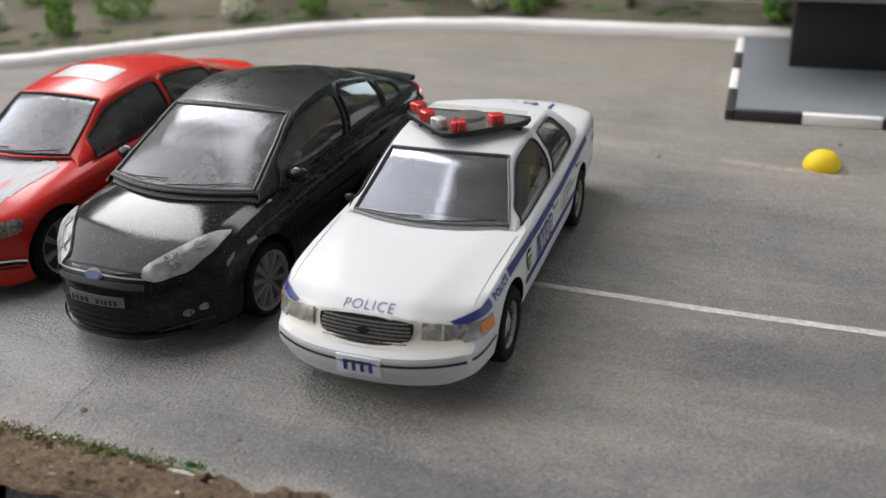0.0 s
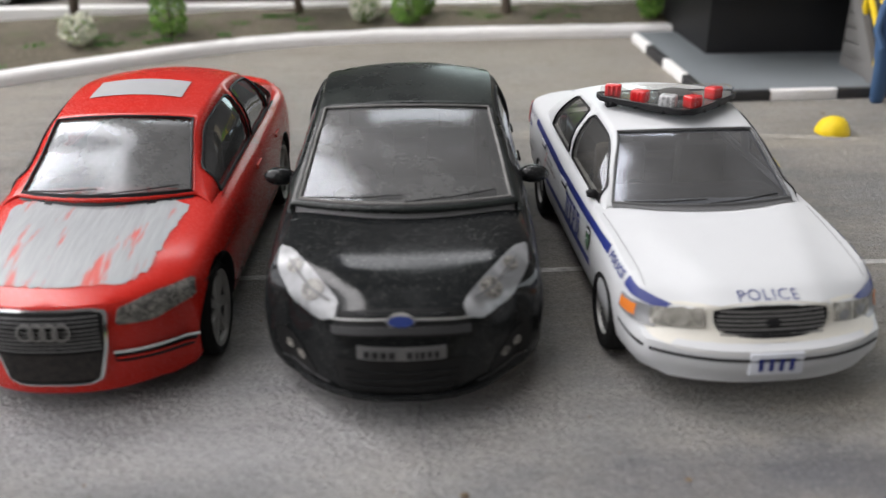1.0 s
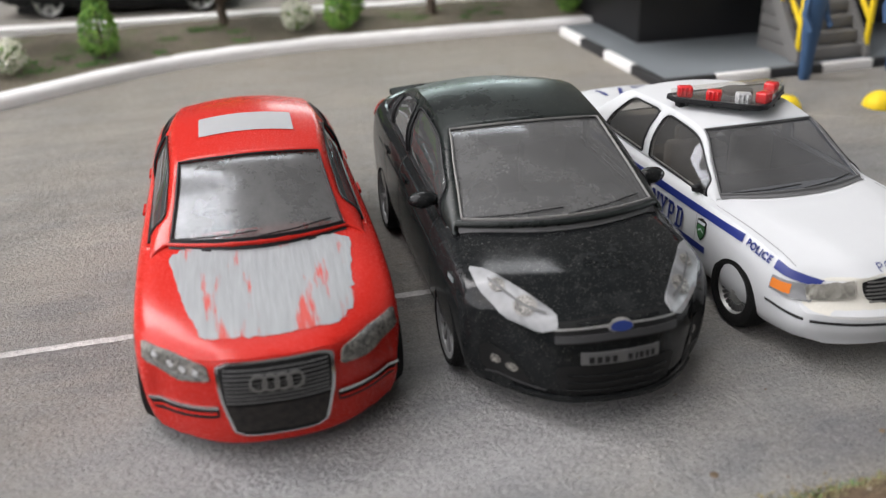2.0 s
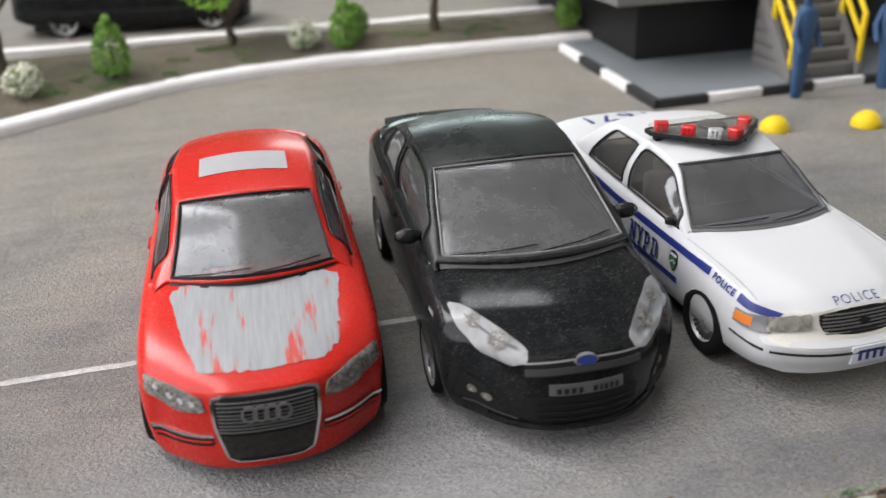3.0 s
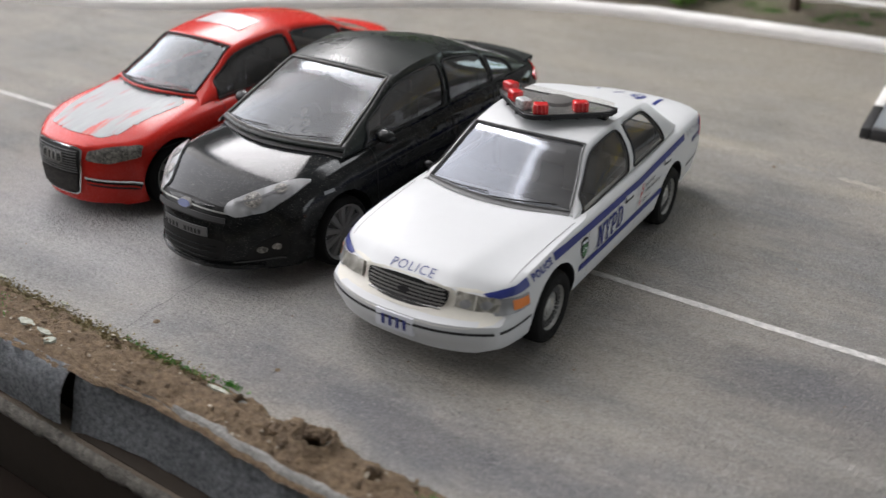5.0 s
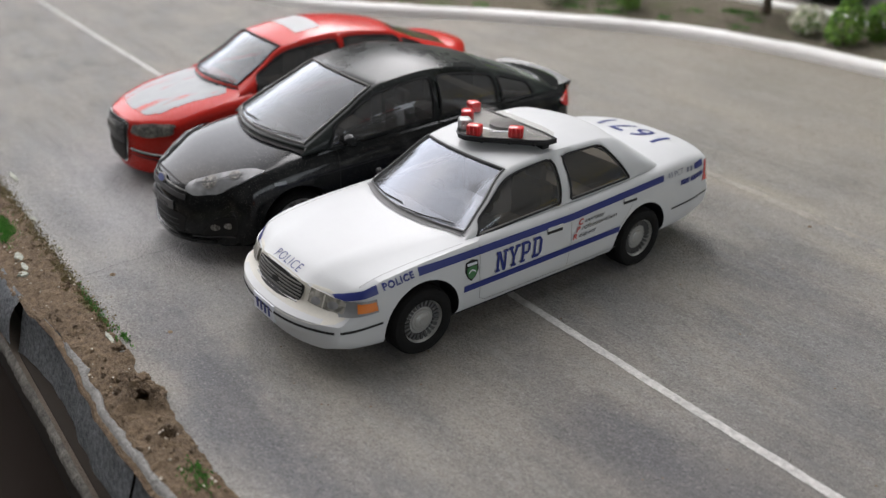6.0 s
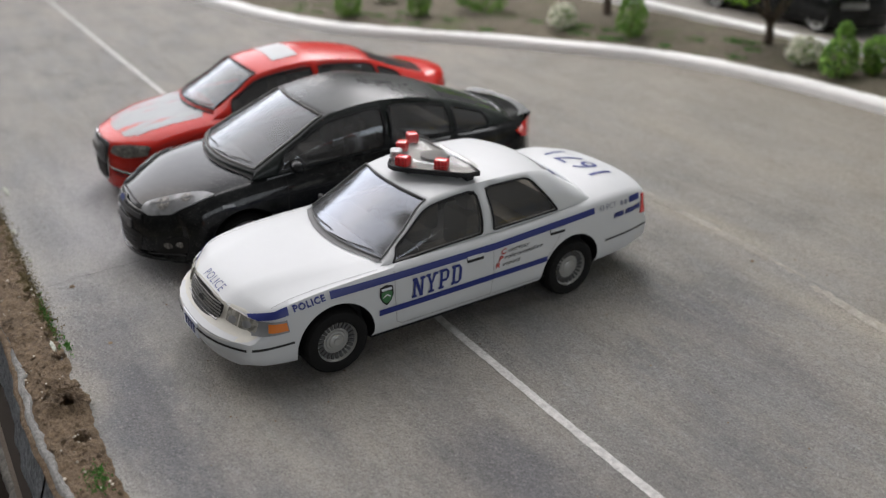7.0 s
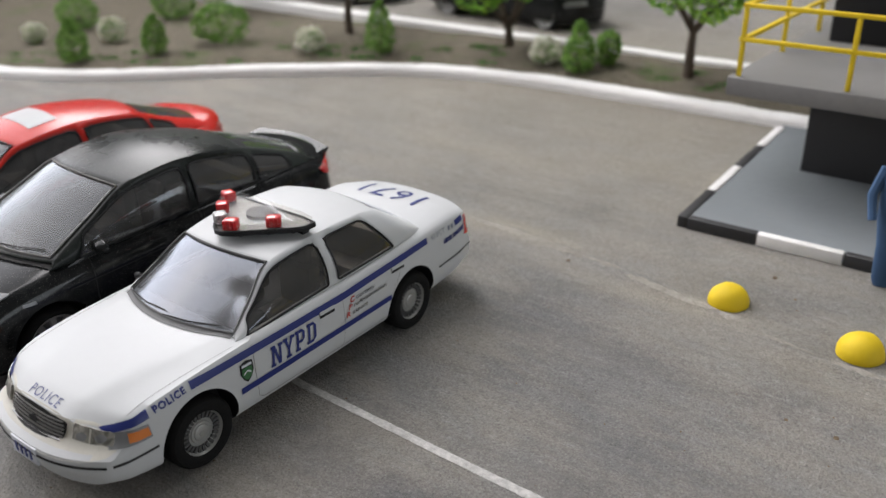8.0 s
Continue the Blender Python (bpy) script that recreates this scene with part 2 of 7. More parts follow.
def glass_material(name, tint, rough=0.03, ior=1.85, dust=0.06, edge=4.0, smudge=0.03, sheen=(0.9, 0.94, 1.0)):
    """A thin clear pane: see-through with the gloss of plastic, under a film of dust."""
    m, n, p = material(name)
    out = n.nodes["Material Output"]
    tr = n.nodes.new("ShaderNodeBsdfTransparent")
    tr.inputs[0].default_value = (*tint, 1)
    df = n.nodes.new("ShaderNodeBsdfDiffuse")
    df.inputs[0].default_value = (0.55, 0.55, 0.54, 1)
    film = noise_node(n, 2.5, 6, 0.75)
    md = n.nodes.new("ShaderNodeMixShader")
    n.links.new(ramp(n, film, [(0.3, (dust * 0.75,) * 3), (0.7, (dust * 1.3,) * 3)]), md.inputs[0])
    n.links.new(tr.outputs[0], md.inputs[1])
    n.links.new(df.outputs[0], md.inputs[2])
    gl = n.nodes.new("ShaderNodeBsdfGlossy")
    gl.inputs[0].default_value = (*sheen, 1)
    smear = noise_node(n, 1.3, 3, 0.5)
    r = ramp(n, smear, [(0.35, (rough,) * 3), (0.75, (rough + smudge,) * 3)])
    n.links.new(r, gl.inputs["Roughness"])
    # gloss rises towards grazing sight, the same from both sides of the pane
    lw = n.nodes.new("ShaderNodeLayerWeight")
    lw.inputs[0].default_value = 0.5
    pw = n.nodes.new("ShaderNodeMath")
    pw.operation, pw.inputs[1].default_value = "POWER", edge
    n.links.new(lw.outputs["Facing"], pw.inputs[0])
    r0 = ((ior - 1) / (ior + 1)) ** 2
    ma = n.nodes.new("ShaderNodeMath")
    ma.operation, ma.inputs[1].default_value, ma.inputs[2].default_value = "MULTIPLY_ADD", 0.9 - r0, r0
    n.links.new(pw.outputs[0], ma.inputs[0])
    ms = n.nodes.new("ShaderNodeMixShader")
    n.links.new(ma.outputs[0], ms.inputs[0])
    n.links.new(md.outputs[0], ms.inputs[1])
    n.links.new(gl.outputs[0], ms.inputs[2])
    n.links.new(ms.outputs[0], out.inputs[0])
    return m


def black_paint():
    """Glossy black lacquer with dust specks."""
    m, n, p = material("black_lacquer")
    dust = noise_node(n, 85, 2, 0.5)
    where = noise_node(n, 1.4, 3)
    smear = noise_node(n, 5, 6, 0.75)
    c = mix(n, ramp(n, dust, [(0.625, (0, 0, 0)), (0.73, (0.45, 0.45, 0.45))]), (0.0085, 0.0095, 0.01), (0.22, 0.21, 0.19))
    c = mix(n, ramp(n, smear, [(0.5, (0, 0, 0)), (0.75, (0.06, 0.06, 0.06))]), c, (0.25, 0.25, 0.24))
    n.links.new(c, p.inputs["Base Color"])
    n.links.new(ramp(n, where, [(0.35, (0.07,) * 3), (0.7, (0.2,) * 3)]), p.inputs["Roughness"])
    p.inputs["Specular IOR Level"].default_value = 0.2
    return m


def dull_black():
    """Black roof paint dulled by a film of dust and rubbed stains."""
    m, n, p = material("dull_dusty_black")
    film = noise_node(n, 1.6, 6, 0.7)
    speck = noise_node(n, 60, 2, 0.5)
    c = ramp(n, film, [(0.35, (0.008, 0.01, 0.01)), (0.65, (0.02, 0.024, 0.022))])
    c = mix(n, ramp(n, speck, [(0.64, (0, 0, 0)), (0.74, (0.4, 0.4, 0.4))]), c, (0.2, 0.19, 0.17))
    n.links.new(c, p.inputs["Base Color"])
    n.links.new(ramp(n, film, [(0.35, (0.22,) * 3), (0.65, (0.38,) * 3)]), p.inputs["Roughness"])
    p.inputs["Specular IOR Level"].default_value = 0.2
    return m


def lens_material(name, dark, lite, scale):
    """Moulded lamp lens: small bright facets and dark hollows under clear lacquer."""
    m, n, p = material(name)
    facet = noise_node(n, scale, 2, 0.5)
    facet.node.inputs["Distortion"].default_value = 1.5
    cloud = noise_node(n, scale * 0.45, 4, 0.6)
    c = mix(n, ramp(n, facet, [(0.36, (0, 0, 0)), (0.6, (1, 1, 1))]), dark, lite)
    c = mix(n, ramp(n, cloud, [(0.4, (0.6, 0.6, 0.6)), (0.55, (0, 0, 0))]), c, dark)
    n.links.new(c, p.inputs["Base Color"])
    p.inputs["Roughness"].default_value = 0.38
    p.inputs["Metallic"].default_value = 0.1
    p.inputs["Coat Weight"].default_value = 0.2
    p.inputs["Coat Roughness"].default_value = 0.1
    bump(n, p, facet, 0.006, 0.5)
    return m


def hood_primer():
    """Red bonnet under grey primer, brushed on lengthwise and rubbed back to red in streaks."""
    m, n, p = material("brushed_grey_primer")
    tc = n.nodes.new("ShaderNodeTexCoord")

    def strokes(sx, sy, scale, detail, rough):
        mp = n.nodes.new("ShaderNodeMapping")
        mp.inputs["Scale"].default_value = (sx, sy, 1)
        mp.inputs["Rotation"].default_value = (0, 0, 0.06)
        tx = n.nodes.new("ShaderNodeTexNoise")
        tx.inputs["Scale"].default_value = scale / U
        tx.inputs["Detail"].default_value = detail
        tx.inputs["Roughness"].default_value = rough
        n.links.new(tc.outputs["Object"], mp.inputs[0])
        n.links.new(mp.outputs[0], tx.inputs["Vector"])
        return tx.outputs["Fac"]

    fine = strokes(14, 1.2, 2.0, 6, 0.6)
    wide = strokes(3.2, 0.9, 1.6, 3, 0.5)
    half = n.nodes.new("ShaderNodeMath")
    half.operation, half.inputs[1].default_value = "MULTIPLY", 0.4
    n.links.new(fine, half.inputs[0])
    s = n.nodes.new("ShaderNodeMath")
    s.operation, s.inputs[1].default_value = "MULTIPLY_ADD", 0.75
    n.links.new(wide, s.inputs[0])
    n.links.new(half.outputs[0], s.inputs[2])
    k = ramp(n, s.outputs[0], [(0.44, (0, 0, 0)), (0.51, (1, 1, 1))])
    grey = ramp(n, fine, [(0.3, (0.235, 0.245, 0.25)), (0.7, (0.31, 0.322, 0.328))])
    c = mix(n, k, (0.46, 0.06, 0.045), grey)
    n.links.new(c, p.inputs["Base Color"])
    p.inputs["Roughness"].default_value = 0.45
    p.inputs["Specular IOR Level"].default_value = 0.35
    bump(n, p, fine, 0.006)
    return m


ROAD = road_material()
SOIL = soil_material("bare_soil", (0.09, 0.058, 0.033), (0.31, 0.22, 0.132))
BED = soil_material("planted_soil", (0.1, 0.085, 0.058), (0.29, 0.25, 0.18), (0.13, 0.16, 0.06))
WHITE_LINE = gritty("worn_white_line", (0.38, 0.37, 0.355), (0.66, 0.64, 0.62), 16, 0.02)
KERB_WHITE = plain("white_kerb_paint", (0.75, 0.74, 0.72), 0.6, vary=0.1, bumps=0.01)
KERB_BLACK = plain("black_kerb_paint", (0.02, 0.02, 0.021), 0.6, vary=0.2)
SLAB_GREY = plain("grey_slab_paint", (0.145, 0.16, 0.17), 0.55, vary=0.14, scale=1.0, bumps=0.006)
VERANDA_GREY = plain("veranda_grey", (0.15, 0.146, 0.14), 0.6, vary=0.28, scale=0.8)
PLINTH_BLACK = plain("plinth_black", (0.008, 0.008, 0.009), 0.5)
YELLOW = plain("yellow_paint", (0.7, 0.5, 0.012), 0.55, vary=0.12, bumps=0.006, spec=0.3)
FELT = gritty("roofing_felt", (0.17, 0.187, 0.208), (0.68, 0.715, 0.75), 24, 0.12)
BOARD_EDGE = gritty("cut_board_edge", (0.05, 0.047, 0.041), (0.23, 0.215, 0.185), 9, 0.07)
CEMENT = gritty("pale_cement", (0.16, 0.155, 0.145), (0.38, 0.37, 0.35), 30, 0.03)
SEAM = gritty("rubbed_plaster_seam", (0.27, 0.25, 0.215), (0.4, 0.375, 0.33), 18, 0.03)
SPILL = gritty("dried_white_paint", (0.22, 0.225, 0.18), (0.46, 0.48, 0.41), 20, 0.01)
WOOD = plain("raw_board_edge", (0.115, 0.09, 0.066), 0.85, vary=0.4, scale=3, bumps=0.05)
DARK_WOOD = plain("dark_board", (0.025, 0.019, 0.014), 0.85, vary=0.25, spec=0.2)
WHITE_PAINT = plain("white_car_paint", (0.512, 0.522, 0.527), 0.4, vary=0.035, spec=0.16)
DIRTY_WHITE = plain("yellowed_white", (0.58, 0.56, 0.495), 0.4, vary=0.16, scale=5)
BLUE = plain("blue_decal", (0.011, 0.022, 0.15), 0.45, vary=0.05)
RED_TEXT = plain("red_decal", (0.42, 0.04, 0.03), 0.45)
RED_PAINT = plain("red_car_paint", (0.49, 0.022, 0.015), 0.25, coat=0.05, vary=0.05, spec=0.26)
PRIMER = hood_primer()
PRIMER_PLAIN = plain("grey_primer", (0.34, 0.345, 0.35), 0.4, vary=0.1)
BLACK_PAINT = black_paint()
BLACK_DUSTY = dull_black()
BLACK_GAP = plain("dark_gap", (0.012, 0.012, 0.012), 0.8)
PLASTIC = plain("black_plastic", (0.012, 0.012, 0.013), 0.5, vary=0.2, spec=0.3)
INTERIOR = plain("dark_interior", (0.012, 0.012, 0.013), 0.7, vary=0.2)
SEAT_PALE = plain("tan_seat_plastic", (0.15, 0.135, 0.115), 0.65, vary=0.2)
SEAT = plain("grey_seat_plastic", (0.05, 0.047, 0.044), 0.65, vary=0.2)
TYRE = plain("tyre_rubber", (0.009, 0.009, 0.009), 0.75, vary=0.2, bumps=0.01, spec=0.15)
RIM = plain("silver_rim", (0.34, 0.34, 0.325), 0.4, metal=0.4, vary=0.15)
RIM_GREY = plain("grey_alloy_rim", (0.26, 0.26, 0.26), 0.4, metal=0.4, vary=0.2)
RIM_DARK = plain("dark_rim_gap", (0.06, 0.06, 0.06), 0.6)
CHROME = plain("chrome", (0.62, 0.62, 0.62), 0.16, metal=1.0)
GLASS = glass_material("windscreen_glass", (0.3, 0.31, 0.33), 0.14, ior=1.87, dust=0.12, edge=3.0, sheen=(0.84, 0.89, 1.0))
GLASS_DUSTY = glass_material("dusty_windscreen_glass", (0.3, 0.31, 0.31), 0.13, ior=1.42, dust=0.16)
GLASS_HAZY = glass_material("hazy_windscreen_glass", (0.32, 0.33, 0.33), 0.17, ior=1.52, dust=0.2)
PALE_SIDE_GLASS = glass_material("pale_side_glass", (0.66, 0.64, 0.6), dust=0.07, ior=1.45)
SIDE_GLASS = glass_material("side_glass", (0.36, 0.345, 0.32), dust=0.085, ior=1.58)
CLEAR = glass_material("clear_plastic", (0.95, 0.94, 0.92), 0.12, 1.25, 0.045, edge=7.0)
LENS = lens_material("headlight_lens", (0.14, 0.143, 0.147), (0.31, 0.315, 0.32), 3.5)
LENS_SMOKY = lens_material("smoky_lens", (0.05, 0.048, 0.043), (0.3, 0.285, 0.255), 26)
LENS_BRIGHT = lens_material("reflector_lens", (0.25, 0.25, 0.25), (0.6, 0.6, 0.6), 20)
LENS_YELLOWED = lens_material("yellowed_lens", (0.15, 0.145, 0.125), (0.46, 0.44, 0.39), 9)
RED_LAMP = plain("red_lamp_plastic", (0.5, 0.012, 0.014), 0.25, coat=0.2, vary=0.25, scale=10)
GREY_DECAL = plain("faded_grey_decal", (0.2, 0.21, 0.26), 0.5, vary=0.2)
SEAL = plain("grey_rubber_seal", (0.1, 0.1, 0.1), 0.6, vary=0.25)
SCUFFED = soil_material("scuffed_black_plastic", (0.012, 0.012, 0.012), (0.05, 0.04, 0.033))
SEAL_DARK = plain("dark_grey_plastic", (0.035, 0.035, 0.036), 0.5, vary=0.3)
SEAL_PALE = plain("pale_dusty_seal", (0.2, 0.195, 0.185), 0.7, vary=0.35)
AMBER = plain("amber_lens", (0.65, 0.19, 0.035), 0.2, coat=0.5)
RED_LENS = plain("red_lens", (0.5, 0.012, 0.012), 0.18, coat=0.6, vary=0.12)
GRILLE_DARK = plain("grille_dark", (0.011, 0.011, 0.011), 0.5, spec=0.2)
GRILLE_GREY = plain("grille_slat", (0.17, 0.17, 0.17), 0.4, metal=0.4)
GRILLE_BAR = plain("grille_bar", (0.22, 0.217, 0.21), 0.35, metal=0.5)
PLATE = plain("number_plate", (0.58, 0.6, 0.64), 0.4, vary=0.06)
PLATE_SILVER = plain("silver_plate", (0.15, 0.15, 0.15), 0.4, metal=0.3)
BADGE_BLUE = plain("badge_blue", (0.012, 0.03, 0.15), 0.35, coat=0.1)
BADGE_GREEN = plain("badge_green", (0.035, 0.13, 0.045), 0.4)
PALE_GREEN = plain("pale_green_car_paint", (0.42, 0.5, 0.36), 0.3, coat=0.4)
BARK = plain("bark", (0.1, 0.075, 0.055), 0.9, vary=0.3, bumps=0.03)
LEAF_TREE = foliage_material("tree_leaf", (0.09, 0.25, 0.015), (0.3, 0.52, 0.05))
LEAF_BUSH = foliage_material("bush_leaf", (0.07, 0.19, 0.025), (0.25, 0.43, 0.075))
FLOWER = foliage_material("white_blossom", (0.5, 0.53, 0.38), (0.85, 0.84, 0.74))
GRASS = foliage_material("grass_tuft", (0.05, 0.18, 0.03), (0.16, 0.36, 0.08))
MOSS = foliage_material("mossy_grit", (0.15, 0.12, 0.06), (0.28, 0.24, 0.12))
STONE = foliage_material("pale_stone_chip", (0.22, 0.18, 0.12), (0.5, 0.45, 0.36))
CLOD = soil_material("soil_clod", (0.09, 0.06, 0.036), (0.32, 0.23, 0.145))
DENIM = plain("figure_blue", (0.03, 0.075, 0.16), 0.7, vary=0.2)
TAN = plain("tan_wall", (0.36, 0.3, 0.2), 0.7)
PALE_BLUE = plain("pale_blue_post", (0.5, 0.55, 0.62), 0.5)
WALL_PAINT = plain("room_wall_paint", (0.17, 0.163, 0.156), 0.8, scale=0.1)
CEIL_PAINT = plain("room_ceiling_paint", (0.12, 0.116, 0.112), 0.8, scale=0.1)
FLOOR_PAINT = plain("room_floor", (0.017, 0.012, 0.009), 0.85, scale=0.1, spec=0.1)


# ---- mesh helpers ----
def part(name, bm, mat, parent=None, label="", smooth=40):
    """Links a bmesh (in model metres) as one mesh object."""
    me = bpy.data.meshes.new(name)
    for v in bm.verts:
        v.co *= U
    bmesh.ops.recalc_face_normals(bm, faces=bm.faces)
    if smooth:
        for f in bm.faces:
            f.smooth = True
    bm.to_mesh(me)
    bm.free()
    for one in mat if isinstance(mat, (list, tuple)) else [mat]:
        me.materials.append(one)
    if smooth:
        me.set_sharp_from_angle(angle=radians(smooth))
    ob = new(name, me)
    if parent:
        ob.parent = parent
    if label:
        tagged(ob, label)
    return ob


def thing(name, x, y, z, turn, label, category, group="", kind=""):
    ob = new(name)
    ob.empty_display_size = 0.01
    ob.location = (x * U, y * U, z * U)
    ob.rotation_euler = (0, 0, radians(turn))
    return tagged(ob, label, category, group, kind)


def box_bm(x0, x1, y0, y1, z0, z1, bevel=0.0, seg=2, bm=None):
    bm2 = bmesh.new()
    bmesh.ops.create_cube(bm2, size=1)
    for v in bm2.verts:
        v.co = Vector(((x0 + x1) / 2 + v.co.x * (x1 - x0), (y0 + y1) / 2 + v.co.y * (y1 - y0), (z0 + z1) / 2 + v.co.z * (z1 - z0)))
    if bevel:
        bmesh.ops.bevel(bm2, geom=list(bm2.edges), offset=bevel, segments=seg, affect="EDGES", profile=0.5)
    return join_bm(bm, bm2) if bm else bm2


def join_bm(bm, other):
    me = bpy.data.meshes.new("join")
    other.to_mesh(me)
    other.free()
    bm.from_mesh(me)
    bpy.data.meshes.remove(me)
    return bm


def tube_bm(points, radius, sides=8, bm=None, taper=1.0):
    """A round bar along points."""
    bm = bm or bmesh.new()
    rings, pts = [], [Vector(p) for p in points]
    for k, p in enumerate(pts):
        d = (pts[min(k + 1, len(pts) - 1)] - pts[max(k - 1, 0)]).normalized()
        a = d.orthogonal().normalized()
        b = d.cross(a)
        r = radius * (1 + (taper - 1) * k / max(len(pts) - 1, 1))
        rings.append([bm.verts.new(p + (a * math.cos(t) + b * math.sin(t)) * r) for t in np.linspace(0, 2 * math.pi, sides, endpoint=False)])
        if k and rings[k - 1]:
            a0 = (rings[k - 1][0].co - pts[k - 1]).normalized()
            best = max(range(sides), key=lambda j: (rings[k][j].co - p).dot(a0))
            rings[k] = rings[k][best:] + rings[k][:best]
            if (rings[k][1].co - p).dot(rings[k - 1][1].co - pts[k - 1]) < 0:
                rings[k] = [rings[k][0]] + rings[k][:0:-1]
            for j in range(sides):
                bm.faces.new((rings[k - 1][j], rings[k - 1][(j + 1) % sides], rings[k][(j + 1) % sides], rings[k][j]))
    bm.faces.new(rings[0])
    bm.faces.new(rings[-1])
    return bm


def lathe_bm(profile, axis="z", sides=28, bm=None, caps=True):
    """Turns (radius, height) round an axis through the origin."""
    bm = bm or bmesh.new()
    rings = []
    for r, h in profile:
        ring = []
        for t in np.linspace(0, 2 * math.pi, sides, endpoint=False):
            c, s = r * math.cos(t), r * math.sin(t)
            ring.append(bm.verts.new({"z": (c, s, h), "x": (h, c, s), "y": (c, h, s)}[axis]))
        rings.append(ring)
    for a, b in zip(rings, rings[1:]):
        for j in range(sides):
            bm.faces.new((a[j], a[(j + 1) % sides], b[(j + 1) % sides], b[j]))
    for ring in (rings[0], rings[-1]) if caps else ():
        bm.faces.new(ring)
    bmesh.ops.remove_doubles(bm, verts=bm.verts, dist=1e-5)
    return bm


def grid_bm(rows, bm=None, close=False):
    """Faces between rows of points."""
    bm = bm or bmesh.new()
    vs = [[bm.verts.new(p) for p in row] for row in rows]
    for a, b in zip(vs, vs[1:]):
        m = len(a)
        for j in range(m if close else m - 1):
            k = (j + 1) % m
            bm.faces.new((a[j], a[k], b[k], b[j]))
    return bm


def slope_curve(xs, ys):
    """A smooth curve through (xs, ys) that does not overshoot."""
    xs, ys = np.array(xs, float), np.array(ys, float)
    h, d = np.diff(xs), np.diff(ys) / np.diff(xs)
    m = np.zeros(len(xs))
    for k in range(1, len(xs) - 1):
        if d[k - 1] * d[k] > 0:
            w1, w2 = 2 * h[k] + h[k - 1], h[k] + 2 * h[k - 1]
            m[k] = (w1 + w2) / (w1 / d[k - 1] + w2 / d[k])
    m[0], m[-1] = d[0], d[-1]

    def at(x):
        x = min(max(x, xs[0]), xs[-1])
        k = min(max(int(np.searchsorted(xs, x)) - 1, 0), len(h) - 1)
        t = (x - xs[k]) / h[k]
        return float((1 + 2 * t) * (1 - t) ** 2 * ys[k] + t * (1 - t) ** 2 * h[k] * m[k] + t * t * (3 - 2 * t) * ys[k + 1] + t * t * (t - 1) * h[k] * m[k + 1])

    return at


def text_bm(words, size, spacing=1.0, shear=0.0, bold=0.0):
    """Letters lying in the xy plane, centred, as a bmesh in model metres."""
    cu = bpy.data.curves.new("letters", "FONT")
    cu.body, cu.size, cu.space_character, cu.shear, cu.offset = words, size, spacing, shear, bold
    cu.align_x, cu.align_y, cu.resolution_u = "CENTER", "CENTER", 3
    ob = bpy.data.objects.new("letters", cu)
    scene.collection.objects.link(ob)
    me = bpy.data.meshes.new_from_object(ob.evaluated_get(bpy.context.evaluated_depsgraph_get()))
    bm = bmesh.new()
    bm.from_mesh(me)
    bpy.data.objects.remove(ob)
    bpy.data.curves.remove(cu)
    bpy.data.meshes.remove(me)
    bmesh.ops.triangulate(bm, faces=bm.faces)
    return bm


def poly_bm(points):
    bm = bmesh.new()
    bm.faces.new([bm.verts.new((x, y, 0)) for x, y in points])
    return bm


def prism_bm(points, z0, z1, bevel=0.0):
    bm = bmesh.new()
    lo = [bm.verts.new((x, y, z0)) for x, y in points]
    hi = [bm.verts.new((x, y, z1)) for x, y in points]
    bm.faces.new(lo), bm.faces.new(hi)
    for k in range(len(points)):
        j = (k + 1) % len(points)
        bm.faces.new((lo[k], lo[j], hi[j], hi[k]))
    if bevel:
        bmesh.ops.bevel(bm, geom=[e for e in bm.edges if abs(e.verts[0].co.z - e.verts[1].co.z) < 1e-6], offset=bevel, segments=2, affect="EDGES", profile=0.5)
    return bm


def rounded(points, cut=0.25, steps=3):
    """Corner-cut (Chaikin) smoothing of a closed outline."""
    for _ in range(steps):
        out = []
        for k, p in enumerate(points):
            q = points[(k + 1) % len(points)]
            out += [(p[0] + (q[0] - p[0]) * cut, p[1] + (q[1] - p[1]) * cut), (p[0] + (q[0] - p[0]) * (1 - cut), p[1] + (q[1] - p[1]) * (1 - cut))]
        points = out
    return points


def cut_grid(bm, step):
    for axis in (0, 1):
        lo, hi = min(v.co[axis] for v in bm.verts), max(v.co[axis] for v in bm.verts)
        for c in np.arange(lo + step, hi, step):
            at, no = [0, 0, 0], [0, 0, 0]
            at[axis], no[axis] = c, 1
            bmesh.ops.bisect_plane(bm, geom=list(bm.verts) + list(bm.edges) + list(bm.faces), plane_co=at, plane_no=no)
    return bm


def lay(bm, tree, origin, e1, e2, ray, off, thick=0.0, step=0.08):
    """Lays a flat bmesh on a surface: u along e1, v along e2 from origin, thrown along ray; off: height above the surface."""
    cut_grid(bm, step)
    origin, e1, e2, ray = Vector(origin), Vector(e1), Vector(e2), Vector(ray).normalized()
    drop, seen = [], []
    for v in bm.verts:
        p = origin + e1 * v.co.x + e2 * v.co.y
        hit, normal, _, dist = tree.ray_cast(p, ray)
        if hit is None:
            drop.append(v)
        else:
            if normal.dot(ray) > 0:
                normal = -normal
            v.co = hit + (normal * 0.5 - ray * 0.5).normalized() * off
            seen.append(v)
    bmesh.ops.delete(bm, geom=drop, context="VERTS")
    if thick:
        top = bmesh.ops.solidify(bm, geom=list(bm.faces), thickness=thick)
    return bm


